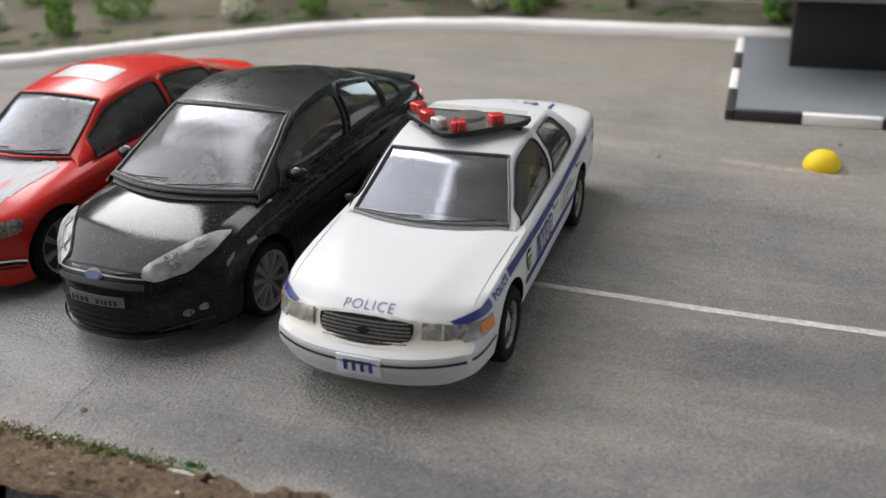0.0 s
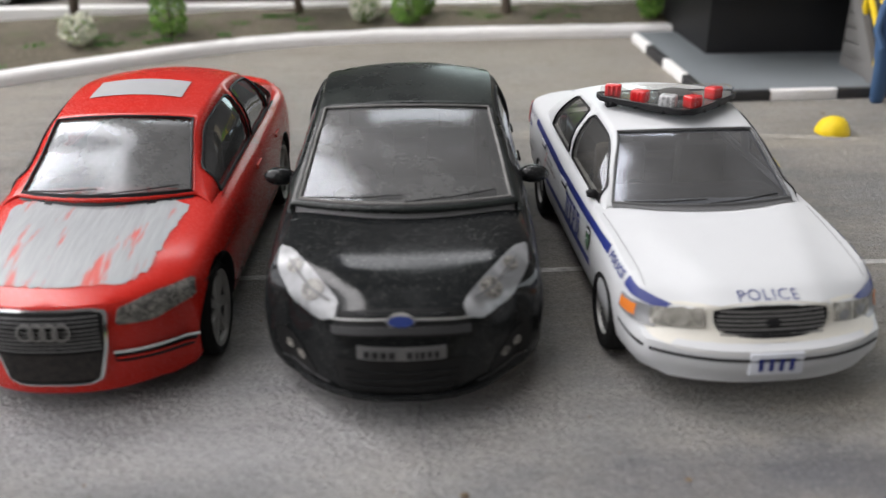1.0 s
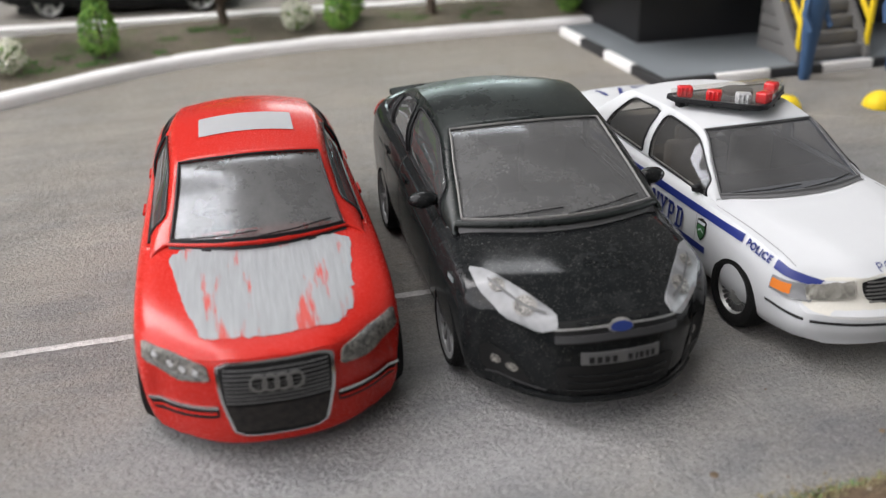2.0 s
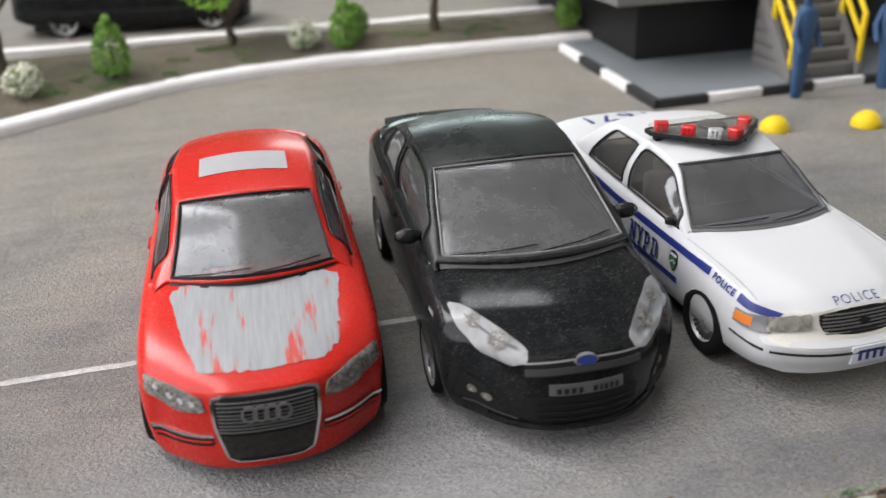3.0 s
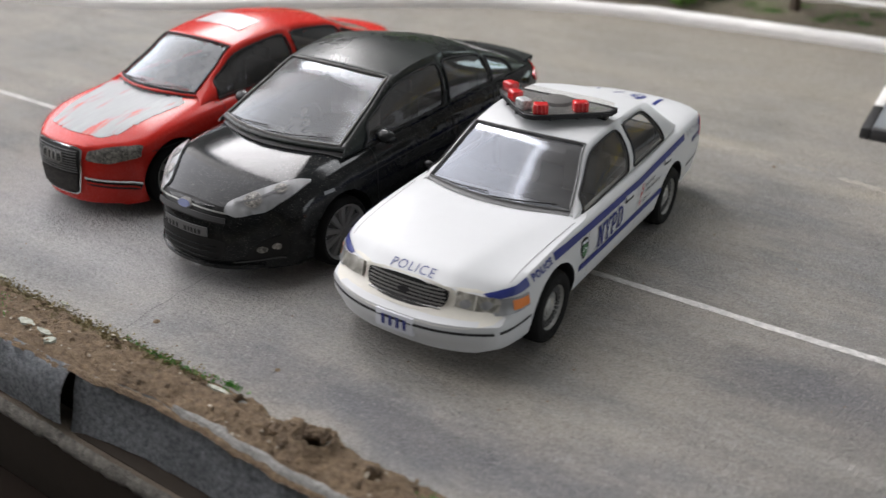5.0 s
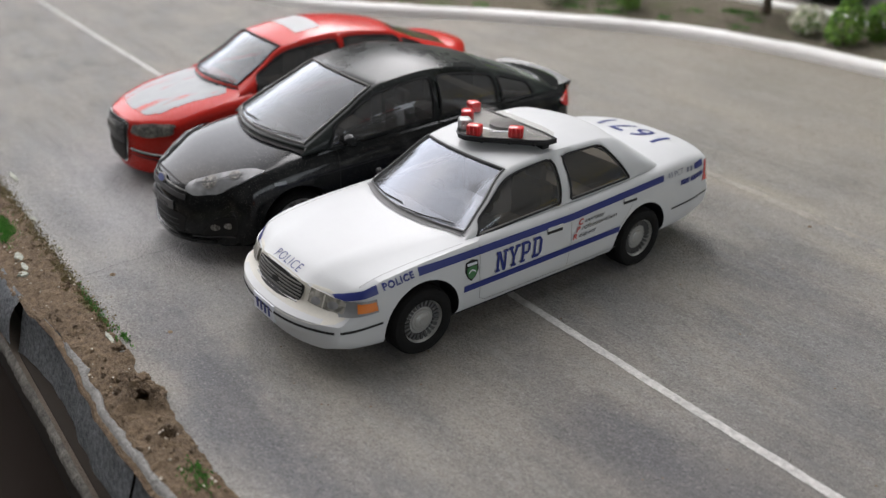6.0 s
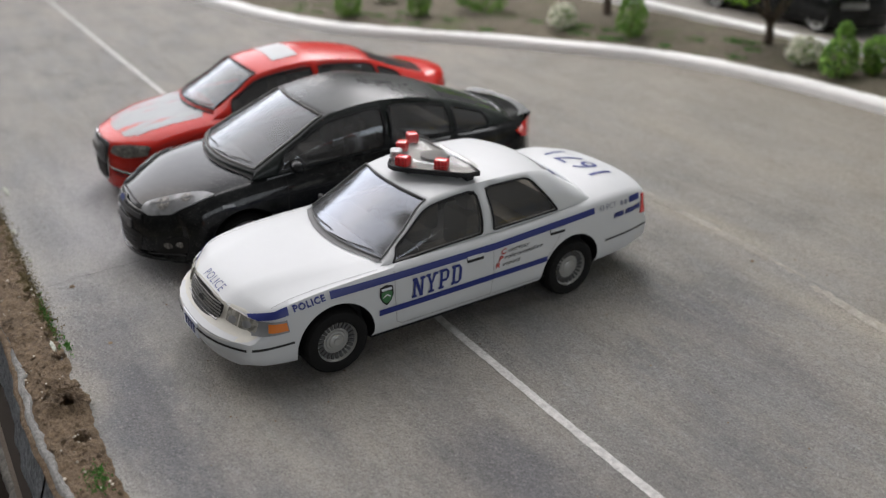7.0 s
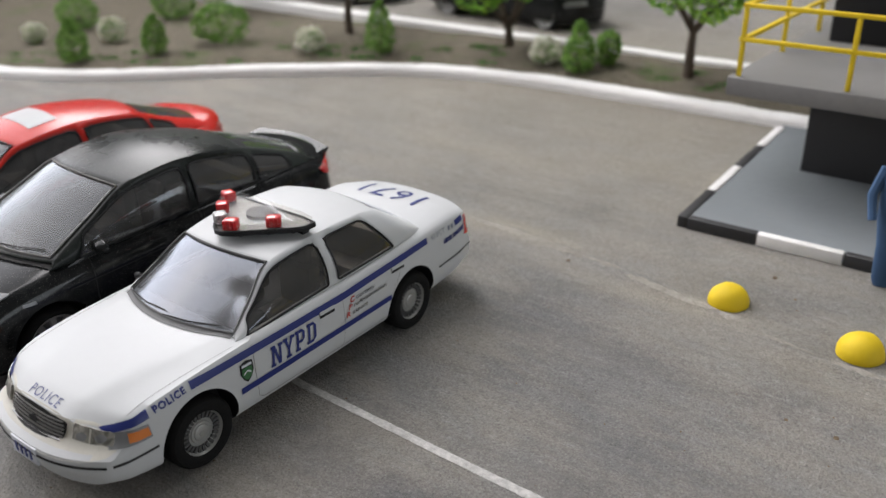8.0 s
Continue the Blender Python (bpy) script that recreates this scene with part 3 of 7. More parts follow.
def finish_bool(ob, cutters):
    """Cuts the cutters out of ob for good."""
    for c in cutters:
        md = ob.modifiers.new("cut", "BOOLEAN")
        md.operation, md.object, md.solver = "DIFFERENCE", c, "EXACT"
    bpy.context.view_layer.update()
    me = bpy.data.meshes.new_from_object(ob.evaluated_get(bpy.context.evaluated_depsgraph_get()))
    ob.modifiers.clear()
    old = ob.data
    ob.data = me
    me.name = old.name
    bpy.data.meshes.remove(old)
    for c in cutters:
        bpy.data.objects.remove(c)
    return me


# ---- the room that holds the model ----
def room():
    x0, x1, y0, y1, z0, z1 = -0.66, 1.5, -1.0, 1.8, -0.0375, 2.5

    def wall(name, a, b, label):
        bm = box_bm(*[c / U for c in (a[0], b[0], a[1], b[1], a[2], b[2])])
        return tagged(part(name, bm, {"floor": FLOOR_PAINT, "ceiling": CEIL_PAINT}.get(name, WALL_PAINT), smooth=0), label, "wall" if "wall" in name else name, kind="structure")

    wall("floor", (x0 - 0.1, y0 - 0.1, z0 - 0.1), (x1 + 0.1, y1 + 0.1, z0), "dark plain room floor")
    wall("ceiling", (-0.46, y0 - 0.1, z1), (x1 + 0.1, 1.24, z1 + 0.1), "plain dull white room ceiling")
    wall("ceiling", (x0 - 0.1, 0.4, z1), (-0.46, 1.24, z1 + 0.1), "plain dull white ceiling beside the roof glazing")
    wall("ceiling", (x0 - 0.1, y0 - 0.1, z1), (-0.46, -0.9, z1 + 0.1), "plain dull white ceiling beside the roof glazing")
    wall("ceiling", (0.85, 1.24, z1), (x1 + 0.1, 1.76, z1 + 0.1), "plain dull white ceiling beside the skylight")
    wall("ceiling", (x0 - 0.1, 1.76, z1), (x1 + 0.1, y1 + 0.1, z1 + 0.1), "plain dull white ceiling beyond the skylight")
    wall("wall_south", (x0 - 0.1, y0 - 0.1, z0), (x1 + 0.1, y0, z1), "plain painted room wall")
    wall("wall_east_low", (x1, y0, z0), (x1 + 0.1, y1, 0.12), "plain painted wall below the window")
    wall("wall_east_high", (x1, y0, 0.48), (x1 + 0.1, y1, z1), "plain painted wall above the window")
    wall("wall_east_side_1", (x1, y0, 0.12), (x1 + 0.1, -0.6, 0.48), "plain painted wall beside the window")
    wall("wall_east_side_2", (x1, 0.7, 0.12), (x1 + 0.1, y1, 0.48), "plain painted wall beside the window")
    # west wall round its glazed door and narrow window
    wy0, wy1, wz0, wz1 = -0.7, 0.6, 0.1, 2.4
    wall("wall_west_low", (x0 - 0.1, y0, z0), (x0, y1, wz0), "plain painted wall below the window")
    wall("wall_west_high", (x0 - 0.1, y0, wz1), (x0, y1, z1), "plain painted wall above the window")
    wall("wall_west_side_1", (x0 - 0.1, y0, wz0), (x0, wy0, wz1), "plain painted wall beside the window")
    wall("wall_west_side_2", (x0 - 0.1, wy1, wz0), (x0, y1, wz1), "plain painted wall beside the window")
    wall("wall_west_sill", (x0 - 0.1, 0.24, wz0), (x0, wy1, 0.4), "plain painted wall under the narrow window")
    wall("wall_west_pier", (x0 - 0.1, 0.24, 0.4), (x0, 0.27, wz1), "plain painted pier between door and window")
    # north wall round its window
    nx0, nx1, nz0, nz1 = 0.1, 0.8, 0.25, 0.61
    wall("wall_north_low", (x0 - 0.1, y1, z0), (x1 + 0.1, y1 + 0.1, nz0), "plain painted wall below the window")
    wall("wall_north_high", (x0 - 0.1, y1, nz1), (x1 + 0.1, y1 + 0.1, z1), "plain painted wall above the window")
    wall("wall_north_side_1", (x0 - 0.1, y1, nz0), (nx0, y1 + 0.1, nz1), "plain painted wall beside the window")
    wall("wall_north_side_2", (nx1, y1, nz0), (x1 + 0.1, y1 + 0.1, nz1), "plain painted wall beside the window")


room()


# ---- the model's ground ----
KERB_LINE = [(-28, 2.4), (-20, 3.1), (-16, 3.8), (-14, 4.2), (-13, 4.45), (-12, 4.82), (-11, 5.35), (-10, 6.03), (-9, 6.8), (-8, 7.48), (-7, 8.1), (-6, 8.74), (-5, 9.25), (-4, 9.55), (-3, 9.75), (-2, 9.87), (-1, 9.91), (0.5, 9.93), (2, 9.93), (4, 9.91), (16, 9.8)]
kerb_y = slope_curve([p[0] for p in KERB_LINE], [p[1] for p in KERB_LINE])
FAR_Y = 12.2


def rise(y):
    """The model's ground climbs a little towards the back."""
    if y < 3.5:
        return 0.02 * max(0, y - 1.5) ** 2 / 2
    return 0.04 * min(y, 14.0) - 0.1


def seam_y(x):
    return 4.2 - 0.045 * max(0, x) - 0.025 * max(0, x) ** 2 * (x < 5) - (0.62 if x >= 5 else 0) + 0.05 * noise.noise(Vector((x * 1.3, 0, 15)))


def road_z(x, y):
    z = rise(y) + 0.012 * noise.noise(Vector((x * 0.5, y * 0.5, 0)))
    if -6 < x < 7 and y < 5:
        z += 0.004 * noise.noise(Vector((x * 4, y * 4, 3))) + 0.0025 * noise.noise(Vector((x * 11, y * 11, 5)))
        z += 0.006 * min(1, max(0, (-1.5 - y) / 0.8)) * noise.noise(Vector((x * 7, y * 9, 12)))
        # low plaster seam that runs past the bollards
        z += 0.022 * math.exp(-((y - seam_y(x)) / 0.07) ** 2) * min(1, max(0, (x + 0.6) / 0.8))
    return z


def ground():
    # road: gently uneven sheet, with a bend up to the verge at the front edge
    xs = np.concatenate([np.linspace(-28, -6.2, 60), np.linspace(-6, 7, 330), np.linspace(7.2, 16, 24)])
    ys = np.concatenate([np.linspace(-3.54, 5, 220), np.linspace(5.1, 12.5, 50)])
    rows = [[(x, y, road_z(x, y)) for x in xs] for y in ys]
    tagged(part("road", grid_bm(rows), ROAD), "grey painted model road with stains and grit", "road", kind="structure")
    # planted bed behind the kerb, rising a little
    rows = []
    for y in np.linspace(0, 1, 26):
        row = []
        for x in np.linspace(-28, 16, 150):
            y0 = kerb_y(x) + 0.2
            yy = y0 + (FAR_Y - y0) * y
            row.append((x, yy, rise(y0) + 0.19 + 0.14 * min(1, (yy - y0) / 1.2) + 0.05 * noise.noise(Vector((x * 0.8, yy * 0.8, 3))) + 0.03 * noise.noise(Vector((x * 3, yy * 3, 3)))))
        rows.append(row)
    tagged(part("planting_bed", grid_bm(rows), BED), "brown soil planting bed with thin green patches", "ground", kind="structure")
    # back road beyond the bed
    rows = [[(x, y, 0.58) for x in np.linspace(-28, 16, 30)] for y in np.linspace(FAR_Y - 0.1, 40, 12)]
    tagged(part("back_road", grid_bm(rows), ROAD), "grey back road behind the planting bed", "road", kind="structure")
    # base board under everything, with raw edge to the front
    bm = box_bm(-28, 16, -4.16, 40, -1.6, -0.5, 0.03)
    for v in bm.verts:
        if v.co.y < -4:
            v.co.y += 0.03 * noise.noise(v.co * 2)
    tagged(part("base_board", bm, DARK_WOOD), "dark wooden base board of the model", "base board", kind="structure")


ground()


def kerb():
    """White kerb, poured in lengths, along the curve."""
    top = thing("white_kerb", 0, 0, 0, 0, "worn white painted kerb along the curved road edge", "kerb", kind="structure")
    pts, x = [], -28.0
    while x < 15.9:
        pts.append(Vector((x, kerb_y(x), 0)))
        x += 0.12
    length, piece, start = 0.0, [pts[0]], 0
    prof = [(-0.04, -0.05), (-0.04, 0.1), (-0.02, 0.155), (0.03, 0.19), (0.1, 0.205), (0.24, 0.205), (0.3, 0.19), (0.33, 0.15), (0.33, -0.05)]
    for a, b in zip(pts, pts[1:]):
        piece.append(b)
        length += (b - a).length
        if length > 2.4 or b is pts[-1]:
            rows = []
            wob = random.uniform(-0.006, 0.006)
            for k, p in enumerate(piece):
                d = (piece[min(k + 1, len(piece) - 1)] - piece[max(k - 1, 0)]).normalized()
                nrm = Vector((-d.y, d.x, 0))
                pull = 0.006 if k in (0, len(piece) - 1) else 0.0
                rows.append([p + nrm * (o + wob + pull) + Vector((0, 0, rise(p.y) + h - pull + 0.008 * noise.noise(p * 2 + Vector((0, 0, h)))) ) for o, h in prof])
            bm = grid_bm(rows)
            bm.faces.new([v for v in bm.verts][:len(prof)])
            bm.verts.ensure_lookup_table()
            bm.faces.new([bm.verts[len(bm.verts) - len(prof) + j] for j in range(len(prof))])
            part("kerb_length", bm, KERB_WHITE, top, smooth=50)
            piece, length = [b], 0.0


kerb()


def back_kerb():
    bm = grid_bm([[(x, FAR_Y - 0.12 + dy, z + 0.015 * noise.noise(Vector((x, 0, 0)))) for dy, z in ((0, 0.45), (0, 0.68), (0.03, 0.71), (0.3, 0.71), (0.33, 0.68), (0.33, 0.45))] for x in np.linspace(-28, 16, 140)])
    tagged(part("back_kerb", bm, KERB_WHITE), "pale kerb between planting bed and back road", "kerb", kind="structure")


back_kerb()


def road_line():
    rows = []
    for x in np.linspace(-28, 15, 900):
        half = 0.046 + 0.006 * noise.noise(Vector((x * 3, 1, 0))) + 0.006 * noise.noise(Vector((x * 14, 2, 0)))
        y = 0.015 * noise.noise(Vector((x * 0.3, 5, 0))) - 0.04 * min(1, max(0, x - 0.2))
        rows.append([(x, y + half * k, road_z(x, y + half * k) + (0.004 if abs(k) == 1 else 0.009) + 0.002 * noise.noise(Vector((x * 12, k, 8)))) for k in (-1, -0.4, 0.4, 1)])
    tagged(part("road_line", grid_bm(rows), WHITE_LINE), "thin worn white painted line across the road", "road marking", kind="structure")


road_line()


def verge():
    """Soil strip at the front, sloping felt fascia and raw ledge below."""
    def inner(x):
        return 0.02 + max(-3.545, -3.5 + 0.07 * noise.noise(Vector((x * 0.9, 0, 7))) + 0.05 * noise.noise(Vector((x * 3.1, 0, 7))) + 0.02 * noise.noise(Vector((x * 9, 0, 7))))

    def outer(x):
        return -3.95 - 0.08 * min(1, max(0, (-0.8 - x) / 1.2)) + 0.05 * noise.noise(Vector((x * 0.7, 0, 9))) + 0.02 * noise.noise(Vector((x * 4, 0, 9)))

    holes = [(0.6, -3.61, 0.1, 0.34), (-0.2, -3.55, 0.05, 0.12), (1.18, -3.65, 0.055, 0.1), (0.25, -3.72, 0.05, 0.05)]
    rows = []
    for x in np.linspace(-20, 14, 900):
        row = []
        for k in np.linspace(0, 1, 22):
            y = inner(x) + (outer(x) - 0.04 - inner(x)) * k
            z = 0.05 * math.sin(math.pi * min(1, k * 1.15)) ** 0.6 if k < 0.87 else 0.02
            z += 0.024 * noise.noise(Vector((x * 7, y * 7, 0))) + 0.018 * noise.noise(Vector((x * 22, y * 22, 0)))
            for hx, hy, hr, hd in holes:
                g = math.exp(-(((x - hx) / hr) ** 2 + ((y - hy) / hr) ** 2) ** 2)
                z -= hd * g
                ring = math.exp(-((math.hypot(x - hx, y - hy) - hr * 1.5) / (hr * 0.5)) ** 2)
                z += 0.25 * hd * ring
            row.append((x, y, max(z, -0.25) + (0.004 if 0 < k < 1 else -0.02)))
        rows.append(row)
    tagged(part("soil_verge", grid_bm(rows), SOIL), "crumbly brown soil strip along the road's front edge", "ground", kind="structure")
    # pieces of felt on the front slope, butted at ragged joints
    top = thing("felt_fascia", 0, 0, 0, 0, "rough grey roofing felt strips on the sloping front edge", "edging", kind="structure")
    cuts = [-20, -13.5, -8.2, -4.8, -1.63, 1.35, 5.2, 9.4, 14]
    for a, b in zip(cuts, cuts[1:]):
        rows = []
        tip = random.uniform(-0.03, 0.03)
        bulged = a < -2  # these lengths roll over the edge, the others hang flat
        run, fall = (0.22, 0.46) if bulged else (0.15, 0.52)
        for x in np.linspace(a + 0.02, b - 0.02, int((b - a) * 14)):
            e = min(x - a, b - x)
            lift = (-0.02 if bulged else -0.07) * math.exp(-(e / 0.12) ** 2)
            row = []
            for k in np.linspace(0, 1, 13):
                q = (math.sin(k * math.pi / 2), 1 - math.cos(k * math.pi / 2)) if bulged else (k, k ** 1.1)
                y = outer(x) + 0.03 - run * q[0] - lift * -0.6 + 0.015 * noise.noise(Vector((x * 1.5, k * 2, 11)))
                z = 0.02 - fall * q[1] + lift * 0.4 + tip * k + 0.012 * noise.noise(Vector((x * 6, k * 4, 13)))
                row.append((x, y, z))
            rows.append(row)
        bm = grid_bm(rows)
        bmesh.ops.solidify(bm, geom=list(bm.faces), thickness=0.11 if bulged else 0.05)
        part("felt_strip", bm, FELT, top)
    # ledge of raw board with a chipped grey edge
    rows, edge = [], []
    for x in np.linspace(-20, 14, 700):
        w = 0.03 * noise.noise(Vector((x * 1.3, 0, 21))) + 0.025 * noise.noise(Vector((x * 9, 0, 21)))
        k = min(1, max(0, (x + 2.2) / 0.7))
        back, drop = 0.05 * k, 0.07 * k
        rows.append([(x, -4.0 + 0.02 * k, -0.45 - drop), (x, -4.15 + back, -0.445 - drop), (x, -4.25 + back + w * 0.5, -0.45 - drop + w * 0.2)])
        edge.append([(x, -4.245 + back + w * 0.5, -0.452 - drop + w * 0.2), (x, -4.29 + back + w, -0.48 - drop + w * 0.3), (x, -4.31 + back + w * 1.2, -0.54 - drop), (x, -4.29 + back + w, -0.6 - drop + w * 0.4), (x, -4.15 + back, -0.64 - drop)])
    tagged(part("board_ledge", grid_bm(rows), WOOD, smooth=60), "narrow raw board ledge below the felt", "board", kind="structure")
    tagged(part("board_edge", grid_bm(edge), BOARD_EDGE, smooth=60), "chipped grey cut edge of the board", "board", kind="structure")
    # pale cement run along the outer lip of the soil
    rows = []
    for x in np.linspace(-0.55, 4.5, 220):
        k = min(1, (x + 0.55) / 0.5)
        wide = (0.04 + 0.035 * noise.noise(Vector((x * 2.2, 0, 31))) + 0.025 * noise.noise(Vector((x * 9, 0, 31)))) * k
        rows.append([(x, outer(x) - 0.01, 0.0), (x, outer(x) + 0.02, 0.062 + 0.012 * noise.noise(Vector((x * 8, 0, 33)))), (x, outer(x) + 0.03 + wide * 0.6, 0.068 + 0.012 * noise.noise(Vector((x * 8, 1, 33)))), (x, outer(x) + 0.03 + wide, 0.04)])
    tagged(part("cement_lip", grid_bm(rows), CEMENT, smooth=60), "pale cement run along the soil's outer edge", "cement", kind="structure")
    # dried white paint on the soil
    rng = random.Random(12)
    bm = bmesh.new()
    for cx, cy, wx, wy in ((-2.55, -3.82, 0.15, 0.04), (-2.28, -3.83, 0.13, 0.03), (-2.12, -3.88, 0.06, 0.05), (-0.42, -3.56, 0.12, 0.022), (-3.55, -3.43, 0.08, 0.025), (-2.6, -3.4, 0.07, 0.025), (-5.0, -3.3, 0.2, 0.03)):
        ring = [(cx + wx * math.cos(t) * rng.uniform(0.6, 1.15), cy + wy * math.sin(t) * rng.uniform(0.5, 1.2)) for t in np.linspace(0, 2 * math.pi, 16, endpoint=False)]
        top_ = [bm.verts.new((x, y, 0.06 if cy < -3.5 else 0.013)) for x, y in ring]
        low_ = [bm.verts.new((cx + (x - cx) * 1.12, cy + (y - cy) * 1.12, 0.03 if cy < -3.5 else 0.005)) for x, y in ring]
        bm.faces.new(top_)
        for j in range(16):
            bm.faces.new((top_[j], top_[(j + 1) % 16], low_[(j + 1) % 16], low_[j]))
    tagged(part("paint_splashes", bm, SPILL, smooth=60), "dried pale paint splashes on soil and road edge", "paint", kind="stuff")


verge()


# ---- cars ----
class Shape:
    """A car's skin in its own axes: nose towards -y, wheels on z = 0."""

    def __init__(self, spec):
        self.s = spec
        st = spec["stations"]  # y, half width, shoulder z, middle z, underside z
        ys = [r[0] for r in st]
        self.w, self.zs, self.zt, self.zb = (slope_curve(ys, [r[k] for r in st]) for k in (1, 2, 3, 4))
        self.front, self.rear = ys[0], ys[-1]
        self.fz = slope_curve(*zip(*spec["front_profile"]))
        self.rz = slope_curve(*zip(*spec["rear_profile"]))
        self.fb, self.rb = spec["bow"]

    def warp(self, x, y, z):
        w = max(self.w(y), 0.01)
        if y < self.front + 1.3:
            k = min(1, max(0, (self.front + 1.3 - y) / 1.3))
            y += (self.fb * (abs(x) / w) ** 2.6 + self.fz(z)) * k * k
        if y > self.rear - 1.3:
            k = min(1, max(0, (y - self.rear + 1.3) / 1.3))
            y -= (self.rb * (abs(x) / w) ** 2.6 + self.rz(z)) * k * k
        return Vector((x, y, z))

    def half(self, y, cabin):
        w, zs, zt, zb = self.w(y), self.zs(y), self.zt(y), self.zb(y)
        h = zs - zb
        c = self.s.get("round", 1.0)  # how softly the flank turns into the top
        p = [(0, zb), (w * 0.8, zb), (w * 0.92, zb + 0.03), (w - 0.035, zb + 0.12 * h), (w - 0.015, zb + 0.26 * h), (w - 0.004, zb + 0.42 * h), (w, zb + 0.58 * h), (w - 0.006 * c, zb + 0.74 * h), (w - 0.03 * c, zb + 0.89 * h), (w - 0.065 * c, zb + 0.965 * h), (w - 0.11 * c, zs)]
        if cabin:
            g = self.s["belt_half"](y)
            p += [(g + 0.02, zs + 0.015), (g - 0.06, zs + 0.01), (g - 0.07, zs - 0.12), (g - 0.1, zs - 0.42), (g * 0.5, zs - 0.44), (0, zs - 0.44)]
        else:
            d = zt - zs
            if self.s.get("creased") and y < 0:
                # flat wing top, a fold, then the raised bonnet panel, wider towards the screen
                m = w * (0.47 + 0.22 * min(1, max(0, (y + 2.4) / 1.5)))
                f = 0.32 * min(1, max(0, (-1.15 - y) / 0.8)) + 0.18
                return p + [(w - 0.13, zs + 0.15 * d), (m + 0.055, zs + (0.95 - f) * d), (m, zs + 0.9 * d), (m * 0.7, zs + 0.92 * d), (m * 0.35, zs + 0.98 * d), (0, zt)]
            p += [(w - 0.06 - 0.11 * c, zs + 0.3 * d), (w * 0.74, zs + 0.62 * d), (w * 0.6, zs + 0.8 * d), (w * 0.42, zs + 0.93 * d), (w * 0.2, zs + 0.99 * d), (0, zt)]
        return p

    def body(self):
        """Closed lower body: nose, bonnet, sides, boot and the tub under the cabin."""
        c0, c1 = self.s["cabin"]
        ys = sorted(set(list(np.linspace(self.front, self.front + 0.5, 12)) + list(np.linspace(self.front + 0.5, c0, 16)) + [c0 + 0.03] + list(np.linspace(c0 + 0.1, c1 - 0.1, 30)) + [c1 - 0.03] + list(np.linspace(c1, self.rear - 0.5, 10)) + list(np.linspace(self.rear - 0.5, self.rear, 12))))
        bm = bmesh.new()
        rows = []
        for y in ys:
            h = self.half(y, c0 + 0.02 < y < c1 - 0.02)
            loop = [self.warp(x, y, z) for x, z in h] + [self.warp(-x, y, z) for x, z in h[-2:0:-1]]
            rows.append(loop)
        grid_bm(rows, bm, close=True)
        for y in (ys[0], ys[-1]):
            h = self.half(y, False)
            for (xa, za), (xb, zb) in zip(h, h[1:]):
                for a, b in zip(np.linspace(-1, 1, 21), np.linspace(-1, 1, 21)[1:]):
                    quad = [self.warp(xa * a, y, za), self.warp(xa * b, y, za), self.warp(xb * b, y, zb), self.warp(xb * a, y, zb)]
                    vs = []
                    for q in quad:
                        if not vs or all((q - u.co).length > 1e-6 for u in vs):
                            vs.append(bm.verts.new(q))
                    if len(vs) > 2:
                        bm.faces.new(vs)
        bmesh.ops.remove_doubles(bm, verts=bm.verts, dist=1e-4)
        # the end caps have more points across the floor and lid edge than the skin: weld by filling
        bmesh.ops.holes_fill(bm, edges=[e for e in bm.edges if e.is_boundary], sides=0)
        bmesh.ops.triangulate(bm, faces=bm.faces)
        bmesh.ops.recalc_face_normals(bm, faces=bm.faces)
        return bm

    def cabin(self):
        """Roof, pillars and panes: dict of bmeshes."""
        nodes = self.s["cabin_nodes"]  # base y, base half width, base z, roof y, roof half width, roof z, bow, crown
        keys = list(zip(*nodes))
        tt = np.array(self.s["cabin_at"], float)
        cv = [slope_curve(tt, k) for k in keys]
        glass = self.s["panes"]  # name: (s0, s1)
        marks = {0.0, tt[-1]}
        for a, b in glass.values():
            marks |= {a, b}
        marks = sorted(marks)
        ss = []
        for a, b in zip(marks, marks[1:]):
            ss += list(np.linspace(a, b, max(2, int((b - a) * 9)), endpoint=False))
        ss.append(marks[-1])
        pil = self.s["pillar"]
        vs_ = [0, 0.07, 0.3, 0.55, 0.8, 1 - pil, 1]
        js = [-1, -1 + self.s["screen_edge"], -0.86, -0.6, -0.3, 0, 0.3, 0.6, 0.86, 1 - self.s["screen_edge"], 1]

        def roof(s, j):
            bow, crown = cv[6](s), cv[7](s)
            return Vector((cv[4](s) * j, cv[3](s) + bow * (1 - j * j), cv[5](s) + crown * (1 - j * j)))

        self.roof = roof

        def side(s, v, sx):
            b = Vector((cv[1](s), cv[0](s), cv[2](s)))
            r = roof(s, 1)
            p = b.lerp(r, v)
            p.x += 0.07 * math.sin(math.pi * v) * min(1, (r - b).length / 0.4)
            return Vector((p.x * sx, p.y, p.z))

        self.side = side

        out = {"shell": bmesh.new()}
        for name in list(glass):
            if name.startswith("side"):
                out[name + "_l"], out[name + "_r"] = bmesh.new(), bmesh.new()
            else:
                out[name] = bmesh.new()

        def pane_at(s, kind):
            for name, (a, b) in glass.items():
                if a - 1e-6 < s < b + 1e-6 and name.startswith("side") == (kind == "side"):
                    return name
            return None

        def face(bm, pts):
            vs = []
            for q in pts:
                if all((q - u.co).length > 1e-5 for u in vs):
                    vs.append(bm.verts.new(q))
            if len(vs) > 2:
                bm.faces.new(vs)

